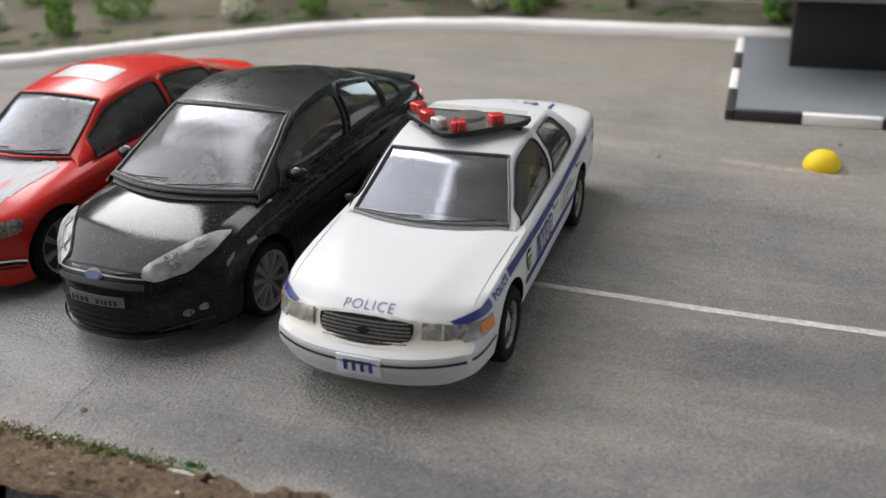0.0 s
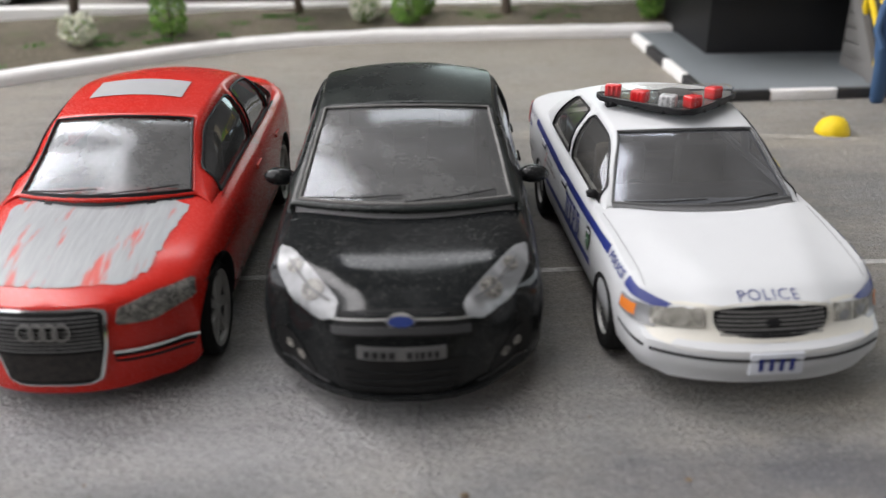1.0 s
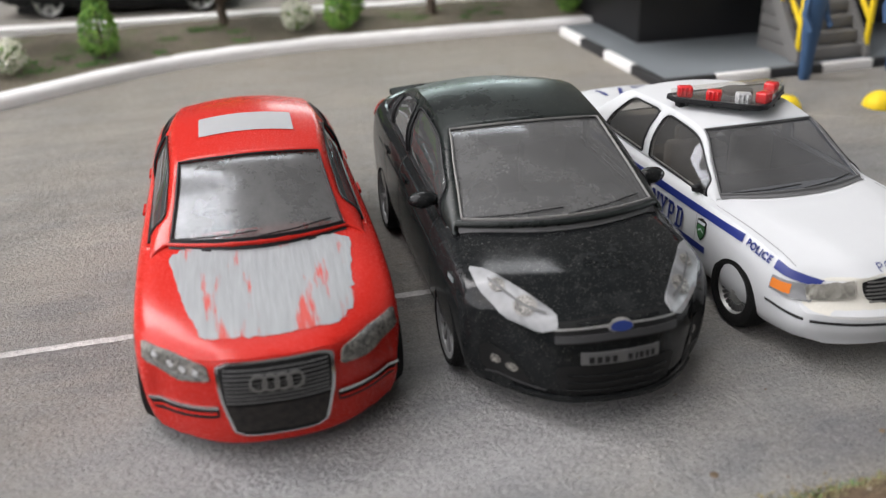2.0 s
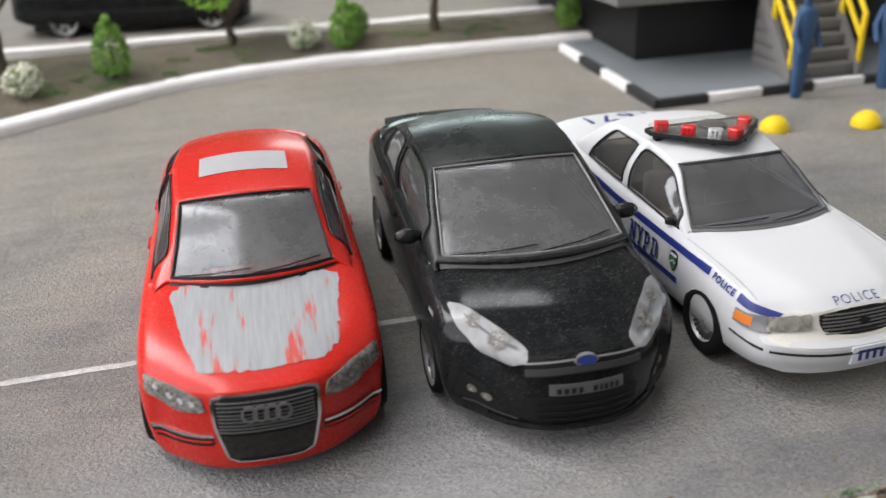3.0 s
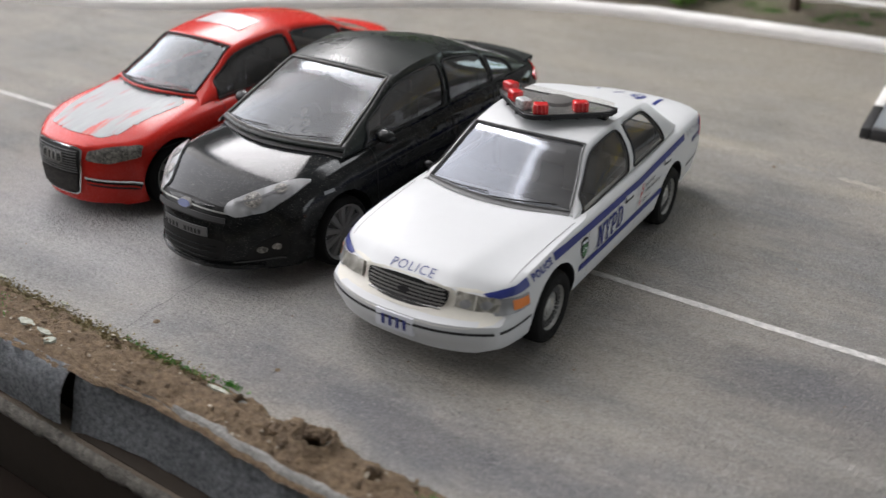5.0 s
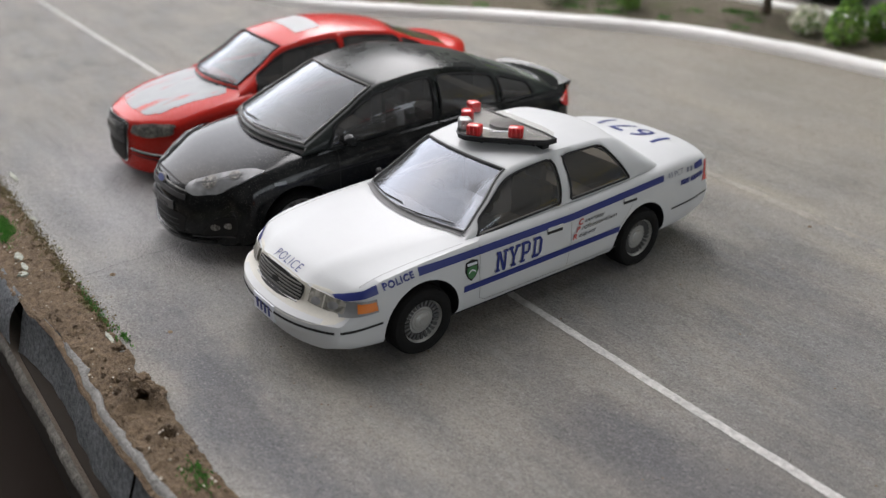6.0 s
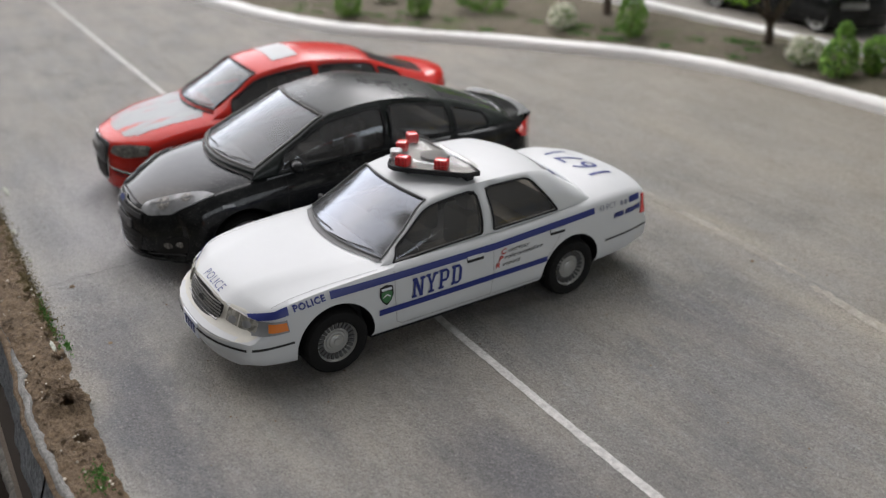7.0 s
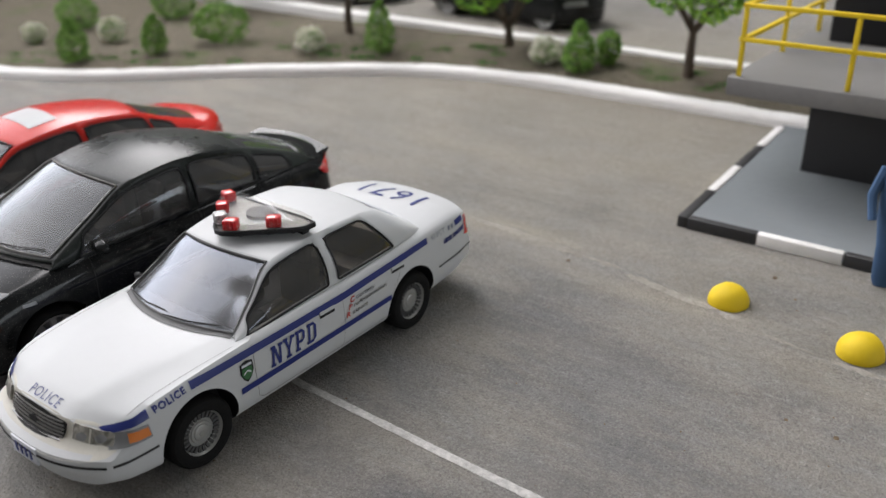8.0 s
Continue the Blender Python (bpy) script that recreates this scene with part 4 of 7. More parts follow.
        for a, b in zip(ss, ss[1:]):
            m = (a + b) / 2
            for j0, j1 in zip(js, js[1:]):
                edge = abs((j0 + j1) / 2) > 1 - self.s["screen_edge"]
                pane = None if edge else pane_at(m, "top")
                if pane == "rear" and abs((j0 + j1) / 2) > self.s.get("rear_span", 0.86):
                    pane = None
                face(out[pane or "shell"], [roof(a, j0), roof(a, j1), roof(b, j1), roof(b, j0)])
            for v0, v1 in zip(vs_, vs_[1:]):
                pane = pane_at(m, "side") if 0.06 < (v0 + v1) / 2 < 1 - pil else None
                for sx, tag in ((-1, "_l"), (1, "_r")):
                    face(out[pane + tag if pane else "shell"], [side(a, v0, sx), side(a, v1, sx), side(b, v1, sx), side(b, v0, sx)])
        for bm in out.values():
            bmesh.ops.remove_doubles(bm, verts=bm.verts, dist=2e-4)
        return out


def wheel(name, spokes, radius, parent, x, y, side, style, alloy):
    """Tyre, rim and hub; side +1 faces +x."""
    top = new(name)
    top.empty_display_size = 0.002
    top.parent = parent
    top.location = (x * U, y * U, radius * U)
    top.rotation_euler = (0, 0, 0 if side > 0 else math.pi)
    r, wd = radius, 0.24
    g = 1.22 if style == "spoke" else 1.0  # large rims under thin tyres
    tyre = part("tyre", lathe_bm([(r * 0.62 * g, 0.0), (r * 0.66 * g, 0.012), (r * (0.48 * g + 0.32), 0.02), (r * 0.92, 0.01), (r * 0.985, -0.02), (r, -0.06), (r, -wd + 0.06), (r * 0.96, -wd), (r * 0.3, -wd)], "x", 40, caps=False), TYRE, top)
    rim = part("rim", lathe_bm([(0.001, -0.03), (r * 0.3, -0.032), (r * 0.33, -0.045), (r * 0.56 * g, -0.05), (r * 0.6 * g, -0.02), (r * 0.645 * g, 0.006), (r * 0.665 * g, 0.0), (r * 0.665 * g, -0.1)], "x", 40), RIM_DARK if style != "disc" else RIM, top)
    if style == "disc":
        part("hub_cap", lathe_bm([(0.001, -0.01), (r * 0.085, -0.011), (r * 0.095, -0.017), (r * 0.2, -0.018), (r * 0.235, -0.026), (r * 0.25, -0.042), (r * 0.26, -0.06)], "x", 28), RIM, top)
        for k in range(24):
            a = 2 * math.pi * k / 24
            bm = box_bm(-0.045, -0.025, -0.013, 0.013, r * 0.4, r * 0.575)
            bmesh.ops.rotate(bm, verts=bm.verts, matrix=Matrix.Rotation(a, 3, "X"))
            part("vent", bm, RIM_DARK, top, smooth=0)
    else:
        part("hub_cap", lathe_bm([(0.001, 0.0), (r * 0.1, -0.002), (r * 0.14, -0.02), (r * 0.15, -0.05)], "x", 20), alloy, top)
        part("rim_ring", lathe_bm([(r * 0.58 * g, -0.04), (r * 0.6 * g, -0.004), (r * 0.66 * g, 0.012), (r * 0.67 * g, -0.03)], "x", 40, caps=False), alloy, top)
        for k in range(spokes):
            a = 2 * math.pi * k / spokes
            bm = bmesh.new()
            q = [(-0.045, -0.02, r * 0.1), (-0.045, 0.02, r * 0.1), (-0.045, 0.04, r * 0.6 * g), (-0.045, -0.04, r * 0.6 * g)]
            lo = [bm.verts.new(p) for p in q]
            hi = [bm.verts.new((p[0] + 0.035, p[1] * 0.75, p[2])) for p in q]
            bm.faces.new(lo), bm.faces.new(hi)
            for i in range(4):
                bm.faces.new((lo[i], lo[(i + 1) % 4], hi[(i + 1) % 4], hi[i]))
            bmesh.ops.rotate(bm, verts=bm.verts, matrix=Matrix.Rotation(a, 3, "X"))
            part("spoke", bm, alloy, top)
    return top


def car(name, spec, label, x, y, turn):
    """Builds body, cabin, panes, wheels and seats; returns the car and a surface to lay details on."""
    top = thing(name, x, y, 0, turn, label, "car", "parked model cars")
    sh = Shape(spec)
    bm = sh.body()
    tree = BVHTree.FromBMesh(bm)
    body = part("body", bm, [spec["paint"], PLASTIC, INTERIOR], None, spec["body_label"], smooth=35)
    cutters = []
    for ay in spec["axles"]:
        for sx in (-1, 1):
            c = lathe_bm([(spec["arch"], -0.02), (spec["arch"], 0.42)], "x", 40)
            for v in c.verts:
                v.co = Vector(((spec["track"] - 0.24 + v.co.x) * sx, v.co.y + ay, v.co.z + spec["wheel_r"] + 0.01))
            cutters.append(part("cutter", c, PLASTIC))
    me = finish_bool(body, cutters)
    c0, c1 = spec["cabin"]
    for f in me.polygons:
        p = f.center / U
        if c0 < p.y < c1 and p.z > 0.5 and abs(p.x) < spec["belt_half"](p.y) - 0.055 and f.normal.z > -0.3 and p.z < sh.zs(p.y) + 0.012:
            f.material_index = 2
        for ay in spec["axles"]:
            d = math.hypot(p.y - ay, p.z - spec["wheel_r"] - 0.01)
            if d < spec["arch"] - 0.002 and abs(p.x) < spec["track"] - 0.2 and abs(p.x) > 0.3:
                f.material_index = 1
            elif abs(d - spec["arch"]) < 0.012 and abs(p.x) > 0.4 and f.normal.y * (p.y - ay) + f.normal.z * (p.z - spec["wheel_r"] - 0.01) < -0.6 * d:
                f.material_index = 1
        if p.z < sh.zb(p.y) + 0.02 and f.normal.z < -0.6:
            f.material_index = 1
    me.set_sharp_from_angle(angle=radians(35))
    body.parent = top
    for key, one in sh.cabin().items():
        if key == "shell":
            ob = part("cabin", one, spec["roof_paint"], top, smooth=40)
            md = ob.modifiers.new("thickness", "SOLIDIFY")
            md.thickness, md.offset = 0.035 * U, -1
        else:
            tidy = {"screen": "windscreen", "rear": "rear_window"}.get(key, "side_window")
            for v in one.verts:
                v.co.x *= 0.992
                v.co.z -= 0.008
            ob = part(tidy, one, spec["glass"] if tidy == "windscreen" else spec.get("side_glass", SIDE_GLASS), top, smooth=80)
    # black rubber round the side panes
    for key, (a, b) in spec["panes"].items():
        if key.startswith("side"):
            for sx in (-1, 1):
                hi = 1 - spec["pillar"]
                e = min(0.12, (b - a) * 0.2)
                loop = [(s, 0.07) for s in np.linspace(a + 0.02, b - 0.02, 14)] + [(b, v) for v in np.linspace(0.1, hi - 0.1, 7)] + [(b - e * 0.3, hi - 0.03)] + [(s, hi) for s in np.linspace(b - e, a + e, 14)] + [(a + e * 0.3, hi - 0.03)] + [(a, v) for v in np.linspace(hi - 0.1, 0.1, 7)] + [(a + 0.02, 0.07)]
                part("window_seal", tube_bm([sh.side(s, v, sx) + Vector((0.004 * sx, 0, 0)) for s, v in loop], 0.011, 5), PLASTIC, top, smooth=60)
    for ay in spec["axles"]:
        for sx in (-1, 1):
            wheel("wheel", spec["spokes"], spec["wheel_r"], top, sx * spec["track"], ay, sx, spec["rim"], spec.get("alloy", RIM))
    # flat plastic chassis under the body
    a0, a1 = spec["axles"]
    ch = box_bm(-0.6, 0.6, sh.front + 0.5, sh.rear - 0.5, 0.1, 0.34, 0.02)
    box_bm(-0.72, 0.72, a0 + spec["arch"] + 0.05, a1 - spec["arch"] - 0.05, 0.12, 0.32, 0.02, bm=ch)
    part("chassis", ch, PLASTIC, top, "black plastic chassis")
    # inside: seats, dashboard, steering wheel
    zf = sh.zs(0) - 0.42
    sy = spec["seat_y"]
    for sx in (-1, 1):
        b = box_bm(sx * 0.38 - 0.24, sx * 0.38 + 0.24, sy - 0.25, sy + 0.2, zf, zf + 0.16, 0.05)
        box_bm(sx * 0.38 - 0.23, sx * 0.38 + 0.23, sy + 0.12, sy + 0.3, zf + 0.1, zf + 0.58, 0.06, bm=b)
        box_bm(sx * 0.38 - 0.12, sx * 0.38 + 0.12, sy + 0.2, sy + 0.3, zf + 0.55, zf + 0.72, 0.04, bm=b)
        part("seat", b, spec.get("seats", SEAT), top)
    b = box_bm(-0.65, 0.65, sy + 0.95, sy + 1.35, zf, zf + 0.18, 0.05)
    box_bm(-0.65, 0.65, sy + 1.2, sy + 1.42, zf + 0.1, zf + 0.56, 0.06, bm=b)
    part("rear_seat", b, spec.get("seats", SEAT), top)
    part("dashboard", box_bm(-0.72, 0.72, c0 + 0.06, c0 + 0.42, zf + 0.1, zf + 0.45, 0.08, 3), INTERIOR, top)
    wh = bmesh.new()
    ring = [(-0.38 + 0.13 * math.cos(t), sy - 0.4 + 0.05 * math.sin(t), zf + 0.3 + 0.11 * math.sin(t)) for t in np.linspace(0, 2 * math.pi, 20)]
    tube_bm(ring, 0.02, 6, wh)
    tube_bm([(-0.38, sy - 0.4, zf + 0.3), (-0.38, c0 + 0.3, zf + 0.28)], 0.025, 6, wh)
    part("steering_wheel", wh, PLASTIC, top)
    return top, sh, tree


def on_front(tree, pts, off, thick=0.0, y=-4.0, step=0.06):
    return lay(poly_bm(pts), tree, (0, y, 0), (1, 0, 0), (0, 0, 1), (0, 1, 0), off, thick, step)


def on_side(tree, bm, sx, off, thick=0.0, step=0.045, at=(0, 0)):
    """u runs towards the tail on the +x side as read from outside."""
    return lay(bm, tree, (3 * sx, at[0], at[1]), (0, sx, 0), (0, 0, 1), (-sx, 0, 0), off, thick, step)


def strip_pts(pts, half):
    """Outline of a band of half-width `half` (v) along points."""
    return [(u, v + half) for u, v in pts] + [(u, v - half) for u, v in reversed(pts)]


def gap_line(tree, sx, pts, parent, width=0.008, name="panel_gap", mat=None):
    """A thin dark shut line on a flank, through points (y, z)."""
    bm = bmesh.new()
    rows = []
    fine = []
    for (a, b), (c, d) in zip(pts, pts[1:]):
        n = max(2, int(math.hypot(c - a, d - b) / 0.06))
        fine += [(a + (c - a) * k / n, b + (d - b) * k / n) for k in range(n)]
    fine.append(pts[-1])
    for k, (a, b) in enumerate(fine):
        c, d = fine[min(k + 1, len(fine) - 1)]
        e, f = fine[max(k - 1, 0)]
        t = Vector((c - e, d - f)).normalized() * width
        row = []
        for o in (-1, 1):
            hit, nn, _, _ = tree.ray_cast(Vector((3 * sx, a - t.y * o, b + t.x * o)), Vector((-sx, 0, 0)))
            if hit is None:
                break
            row.append(hit + Vector((0.004 * sx, 0, 0)))
        if len(row) == 2:
            rows.append(row)
    if len(rows) > 1:
        part(name, grid_bm(rows, bm), mat or BLACK_GAP, parent)


def mirror(parent, sx, x, y, z, mat, size=1.0):
    bm = bmesh.new()
    bmesh.ops.create_uvsphere(bm, u_segments=14, v_segments=10, radius=1)
    for v in bm.verts:
        v.co = Vector((v.co.x * 0.13 * size, v.co.y * 0.09 * size if v.co.y < 0 else v.co.y * 0.02, v.co.z * 0.075 * size))
        v.co += Vector((x * sx + 0.12 * sx * size, y, z + 0.03))
    ob = part("door_mirror", bm, mat, parent)
    part("mirror_arm", tube_bm([(x * sx - 0.06 * sx, y, z - 0.02), (x * sx + 0.08 * sx, y, z + 0.02)], 0.03, 8), mat, ob)
    g = bmesh.new()
    bmesh.ops.create_circle(g, cap_ends=True, segments=18, radius=1)
    for v in g.verts:
        v.co = Vector((x * sx + 0.12 * sx * size + v.co.x * 0.1 * size, y + 0.023, z + 0.03 + v.co.y * 0.055 * size))
    part("mirror_glass", g, CHROME, ob)


def wiper(parent, a, b, z_lift=0.03):
    part("wiper", tube_bm([a, ((a[0] + b[0]) / 2, (a[1] + b[1]) / 2, (a[2] + b[2]) / 2 + z_lift), b], 0.012, 6), PLASTIC, parent)


def screen_trim(parent, sh, tree, seal, cowl, radius=0.011):
    """Rubber seal round the windscreen and the scuttle panel at its foot."""
    a, b = sh.s["panes"]["screen"]
    e = 1 - sh.s["screen_edge"]
    loop = [sh.roof(s, -e) for s in np.linspace(a, b, 12)] + [sh.roof(b, j) for j in np.linspace(-e, e, 14)[1:]] + [sh.roof(s, e) for s in np.linspace(b, a, 12)[1:]] + [sh.roof(a, j) for j in np.linspace(e, -e, 16)[1:]]
    part("screen_seal", tube_bm([p + Vector((0, -0.004, 0.006)) for p in loop], radius, 6), seal, parent, smooth=60)
    rows = []
    for j in np.linspace(-0.98, 0.98, 26):
        up = sh.roof(a * 0.8, j)
        row = [up + Vector((0, -0.004, 0.004))]
        for d in (0.03, 0.055):
            hit, _, _, _ = tree.ray_cast(Vector((up.x, up.y - d, 3)), Vector((0, 0, -1)))
            z = hit.z + 0.006 if hit else up.z - 0.02
            row.append(Vector((up.x, up.y - d, max(min(z, up.z), up.z - 0.08) if d < 0.04 else z)))
        rows.append(row)
    part("scuttle", grid_bm(rows), cowl, parent, smooth=60)
    for x0, x1 in ((-0.86, -0.02), (0.0, 0.84)):
        p, q = sh.roof(a + 0.02, x0), sh.roof(a + 0.13, x1 * 0.98)
        m = sh.roof(a + 0.07, (x0 + x1) / 2)
        part("wiper", tube_bm([v + Vector((0, -0.008, 0.01)) for v in (p, m, q)], 0.0065, 6), PLASTIC, parent)


# ---- white police car ----
POLICE = dict(
    stations=[(-2.55, 0.82, 0.715, 0.765, 0.25), (-2.33, 0.88, 0.795, 0.85, 0.225), (-1.8, 0.92, 0.865, 0.915, 0.2), (-1.1, 0.93, 0.915, 0.965, 0.22), (-0.5, 0.935, 0.94, 0.97, 0.225), (0.6, 0.935, 0.965, 0.99, 0.235), (1.5, 0.93, 1.02, 1.08, 0.25), (2.2, 0.91, 1.04, 1.115, 0.28), (2.68, 0.84, 0.98, 1.05, 0.34)],
    front_profile=[(0.0, 0.12), (0.3, 0.06), (0.4, 0.0), (0.5, 0.0), (0.53, 0.03), (0.553, 0.13), (0.6, 0.145), (0.76, 0.2), (1.2, 0.36)],
    rear_profile=[(0.0, 0.1), (0.44, 0.0), (0.6, 0.0), (0.66, 0.05), (1.0, 0.1), (1.2, 0.2)],
    bow=(0.25, 0.13), cabin=(-0.85, 1.5), belt_half=lambda y: 0.835,
    cabin_nodes=[(-0.98, 0.80, 0.915, -0.92, 0.77, 0.945, -0.2, 0.02), (-0.72, 0.825, 0.93, -0.62, 0.685, 1.155, -0.16, 0.04), (-0.32, 0.835, 0.945, -0.27, 0.595, 1.39, -0.1, 0.035), (0.3, 0.835, 0.97, 0.3, 0.615, 1.455, 0.0, 0.038), (1.2, 0.835, 1.01, 0.86, 0.612, 1.445, 0.04, 0.036), (1.38, 0.83, 1.02, 1.1, 0.62, 1.412, 0.08, 0.035), (1.53, 0.82, 1.025, 1.37, 0.655, 1.26, 0.1, 0.04), (1.7, 0.8, 1.025, 1.66, 0.72, 1.075, 0.12, 0.03)],
    cabin_at=[0, 1, 2, 3, 4, 4.6, 5.3, 6],
    panes={"screen": (0.12, 1.93), "rear": (4.75, 5.85), "side_front": (0.62, 2.86), "side_back": (3.06, 4.0)},
    pillar=0.1, screen_edge=0.03, glass=GLASS, paint=WHITE_PAINT, roof_paint=WHITE_PAINT, body_label="white painted body with dark blue stripes",
    axles=(-1.475, 1.365), arch=0.397, track=0.91, wheel_r=0.33, spokes=0, rim="disc", seat_y=0.05, round=0.5, rear_span=0.86, side_glass=PALE_SIDE_GLASS, seats=SEAT_PALE, creased=True,
)


SLAB = {
    "N": [[(0.06, 0), (0.24, 0), (0.24, 1), (0.06, 1)], [(0.64, 0), (0.82, 0), (0.82, 1), (0.64, 1)], [(0.08, 1), (0.3, 1), (0.8, 0), (0.58, 0)], [(-0.04, 0), (0.34, 0), (0.34, 0.13), (-0.04, 0.13)], [(-0.04, 0.87), (0.2, 0.87), (0.2, 1), (-0.04, 1)], [(0.54, 0.87), (0.92, 0.87), (0.92, 1), (0.54, 1)]],
    "Y": [[(0.02, 1), (0.24, 1), (0.52, 0.42), (0.36, 0.42)], [(0.64, 1), (0.84, 1), (0.52, 0.42), (0.36, 0.42)], [(0.35, 0), (0.53, 0), (0.53, 0.46), (0.35, 0.46)], [(-0.04, 0.87), (0.34, 0.87), (0.34, 1), (-0.04, 1)], [(0.54, 0.87), (0.92, 0.87), (0.92, 1), (0.54, 1)], [(0.22, 0), (0.66, 0), (0.66, 0.13), (0.22, 0.13)]],
    "P": [[(0.1, 0), (0.3, 0), (0.3, 1), (0.1, 1)], [(0, 0.86), (0.66, 0.86), (0.62, 1), (0, 1)], [(0.3, 0.36), (0.62, 0.36), (0.66, 0.5), (0.3, 0.5)], [(0.6, 0.38), (0.8, 0.52), (0.8, 0.84), (0.6, 0.98)], [(0, 0), (0.42, 0), (0.42, 0.13), (0, 0.13)]],
    "D": [[(0.1, 0), (0.3, 0), (0.3, 1), (0.1, 1)], [(0, 0.86), (0.64, 0.86), (0.6, 1), (0, 1)], [(0, 0), (0.6, 0), (0.64, 0.14), (0, 0.14)], [(0.6, 0.02), (0.82, 0.2), (0.82, 0.8), (0.6, 0.98)]],
}


def slab_letters(tree, sx, word, y, z, height, parent):
    """Slab-serif capitals on the flank; y is where the word begins on the +x side."""
    wide = height * 0.72
    pitch = wide * 1.02
    for k, ch in enumerate(word):
        bm = bmesh.new()
        for j, poly in enumerate(SLAB[ch]):
            flat = []
            for u, v in poly:
                along = k * pitch + (u + 0.1 * v) * wide - len(word) * pitch / 2
                flat.append((along, v * height + 0.03 * (k * pitch) * sx))
            join_bm(bm, on_side(tree, poly_bm(flat), sx, 0.01 + 0.0009 * j, at=(y + len(word) * pitch / 2, z)))
        part("letter", bm, BLUE, parent, "large blue slab-serif letter on the door" if k == 0 else "")


def police_car():
    top, sh, tree = car("police_car", POLICE, "white model police sedan with dark blue stripes on grey road", 0.42, 0.098, 0.9)
    for sx in (-1, 1):
        # long stripe from headlamp to tail, with the gap for the lettering on the wing
        for a, b in (((-2.22, 0.728), (-1.93, 0.79)), ((-1.53, 0.84), (0.3, 0.868)), ((0.3, 0.868), (1.64, 0.945)), ((2.17, 0.953), (2.36, 0.95))):
            n = 12
            pts = [(a[0] + (b[0] - a[0]) * k / n, a[1] + (b[1] - a[1]) * k / n) for k in range(n + 1)]
            half = 0.034
            out = strip_pts(pts, half) if a[0] > -2 else [(u, v + half * min(1, 0.2 + 3.5 * (u + 2.2))) for u, v in pts] + [(u, v - half) for u, v in reversed(pts)]
            part("blue_stripe", on_side(tree, poly_bm([(u * sx, v) for u, v in out]), sx, 0.008, step=0.03), BLUE, top, "dark blue stripe")
        for a, b in (((-1.04, 0.515), (1.0, 0.55)),):
            part("blue_stripe", on_side(tree, poly_bm([(u * sx, v) for u, v in strip_pts([a, b], 0.032)]), sx, 0.008), BLUE, top, "thin dark blue lower stripe")
        u0 = 1.94
        for wd in (0.02,) * 6 + (0.0,) + (0.021,) * 10:
            if wd:
                part("bar", on_side(tree, poly_bm([((u0 + du) * sx, 0.822 + 0.03 * (u0 - 1.94) + dv) for du, dv in ((0, -0.03), (wd, -0.03), (wd, 0.03), (0, 0.03))]), sx, 0.006), BLUE, top)
            u0 += wd + 0.006 if wd else 0.02
        u0 = 2.03
        for wd in (0.04, 0.04):
            part("bar", on_side(tree, poly_bm([((u0 + du) * sx, 0.945 + dv) for du, dv in ((0, -0.026), (wd, -0.026), (wd, 0.026), (0, 0.026))]), sx, 0.006), GREY_DECAL, top)
            u0 += wd + 0.022

        def words(txt, y, z, size, mat, shear=0.0, bold=0.0, spacing=1.0, tilt=2.0, label="", stretch=1.0):
            bm = text_bm(txt, size, spacing, shear, bold)
            bmesh.ops.scale(bm, verts=bm.verts, vec=(stretch, 1, 1))
            bmesh.ops.rotate(bm, verts=bm.verts, matrix=Matrix.Rotation(radians(tilt * sx), 3, "Z"))
            part("lettering", on_side(tree, bm, sx, 0.012, step=0.06, at=(y, z)), mat, top, label)

        words("43 PCT", 1.83, 0.95, 0.085, GREY_DECAL, tilt=1, label="small grey lettering on the tail")
        words("POLICE", -1.735, 0.815, 0.077, BLUE, bold=0.003, spacing=1.14, tilt=7, stretch=1.1, label="small blue word on the wing")
        slab_letters(tree, sx, "NYPD", -0.685, 0.58, 0.203, top)
        # motto in three lines, each with a red initial; it starts at the end that comes first when read
        for k, (big, t, long) in enumerate((("C", "ourtesy", 0.31), ("P", "rofessionalism", 0.5), ("R", "espect", 0.27))):
            start = (0.4 - 0.035 * k) if sx > 0 else (0.93 + 0.035 * k)
            z = 0.786 - 0.07 * k
            words(big, start, z + 0.002, 0.078, RED_TEXT, shear=0.25, bold=0.002, stretch=1.2, label="red initial on the rear door")
            words(t, start + sx * (0.02 + long * 0.56), z + 0.03 * long, 0.066, PLASTIC, shear=0.25, bold=0.0, stretch=1.34, label="small dark motto on the rear door")
        # shield badge
        shield = [(-0.07, 0.08), (0, 0.1), (0.07, 0.08), (0.075, -0.01), (0.045, -0.075), (0, -0.115), (-0.045, -0.075), (-0.075, -0.01)]
        b = part("badge", on_side(tree, poly_bm(shield), sx, 0.006, at=(-0.96, 0.695)), PLASTIC, top, "dark shield badge with green and white")
        part("badge_field", on_side(tree, poly_bm([(u * 0.78, v * 0.62 - 0.02) for u, v in shield]), sx, 0.01, at=(-0.96, 0.695)), BADGE_GREEN, b)
        part("badge_bar", on_side(tree, poly_bm([(-0.055, 0.045), (0.055, 0.045), (0.055, 0.07), (-0.055, 0.07)]), sx, 0.011, at=(-0.96, 0.695)), PLATE, b)
        part("badge_bar", on_side(tree, poly_bm([(-0.04, -0.03), (0, -0.005), (0.04, -0.03), (0.04, -0.015), (0, 0.01), (-0.04, -0.015)]), sx, 0.012, at=(-0.96, 0.695)), PLATE, b)
        # shut lines and handles
        gap_line(tree, sx, [(-0.86, 0.9), (-0.87, 0.65), (-0.84, 0.36), (-0.78, 0.32), (1.0, 0.33)], top, 0.003, mat=GRILLE_BAR)
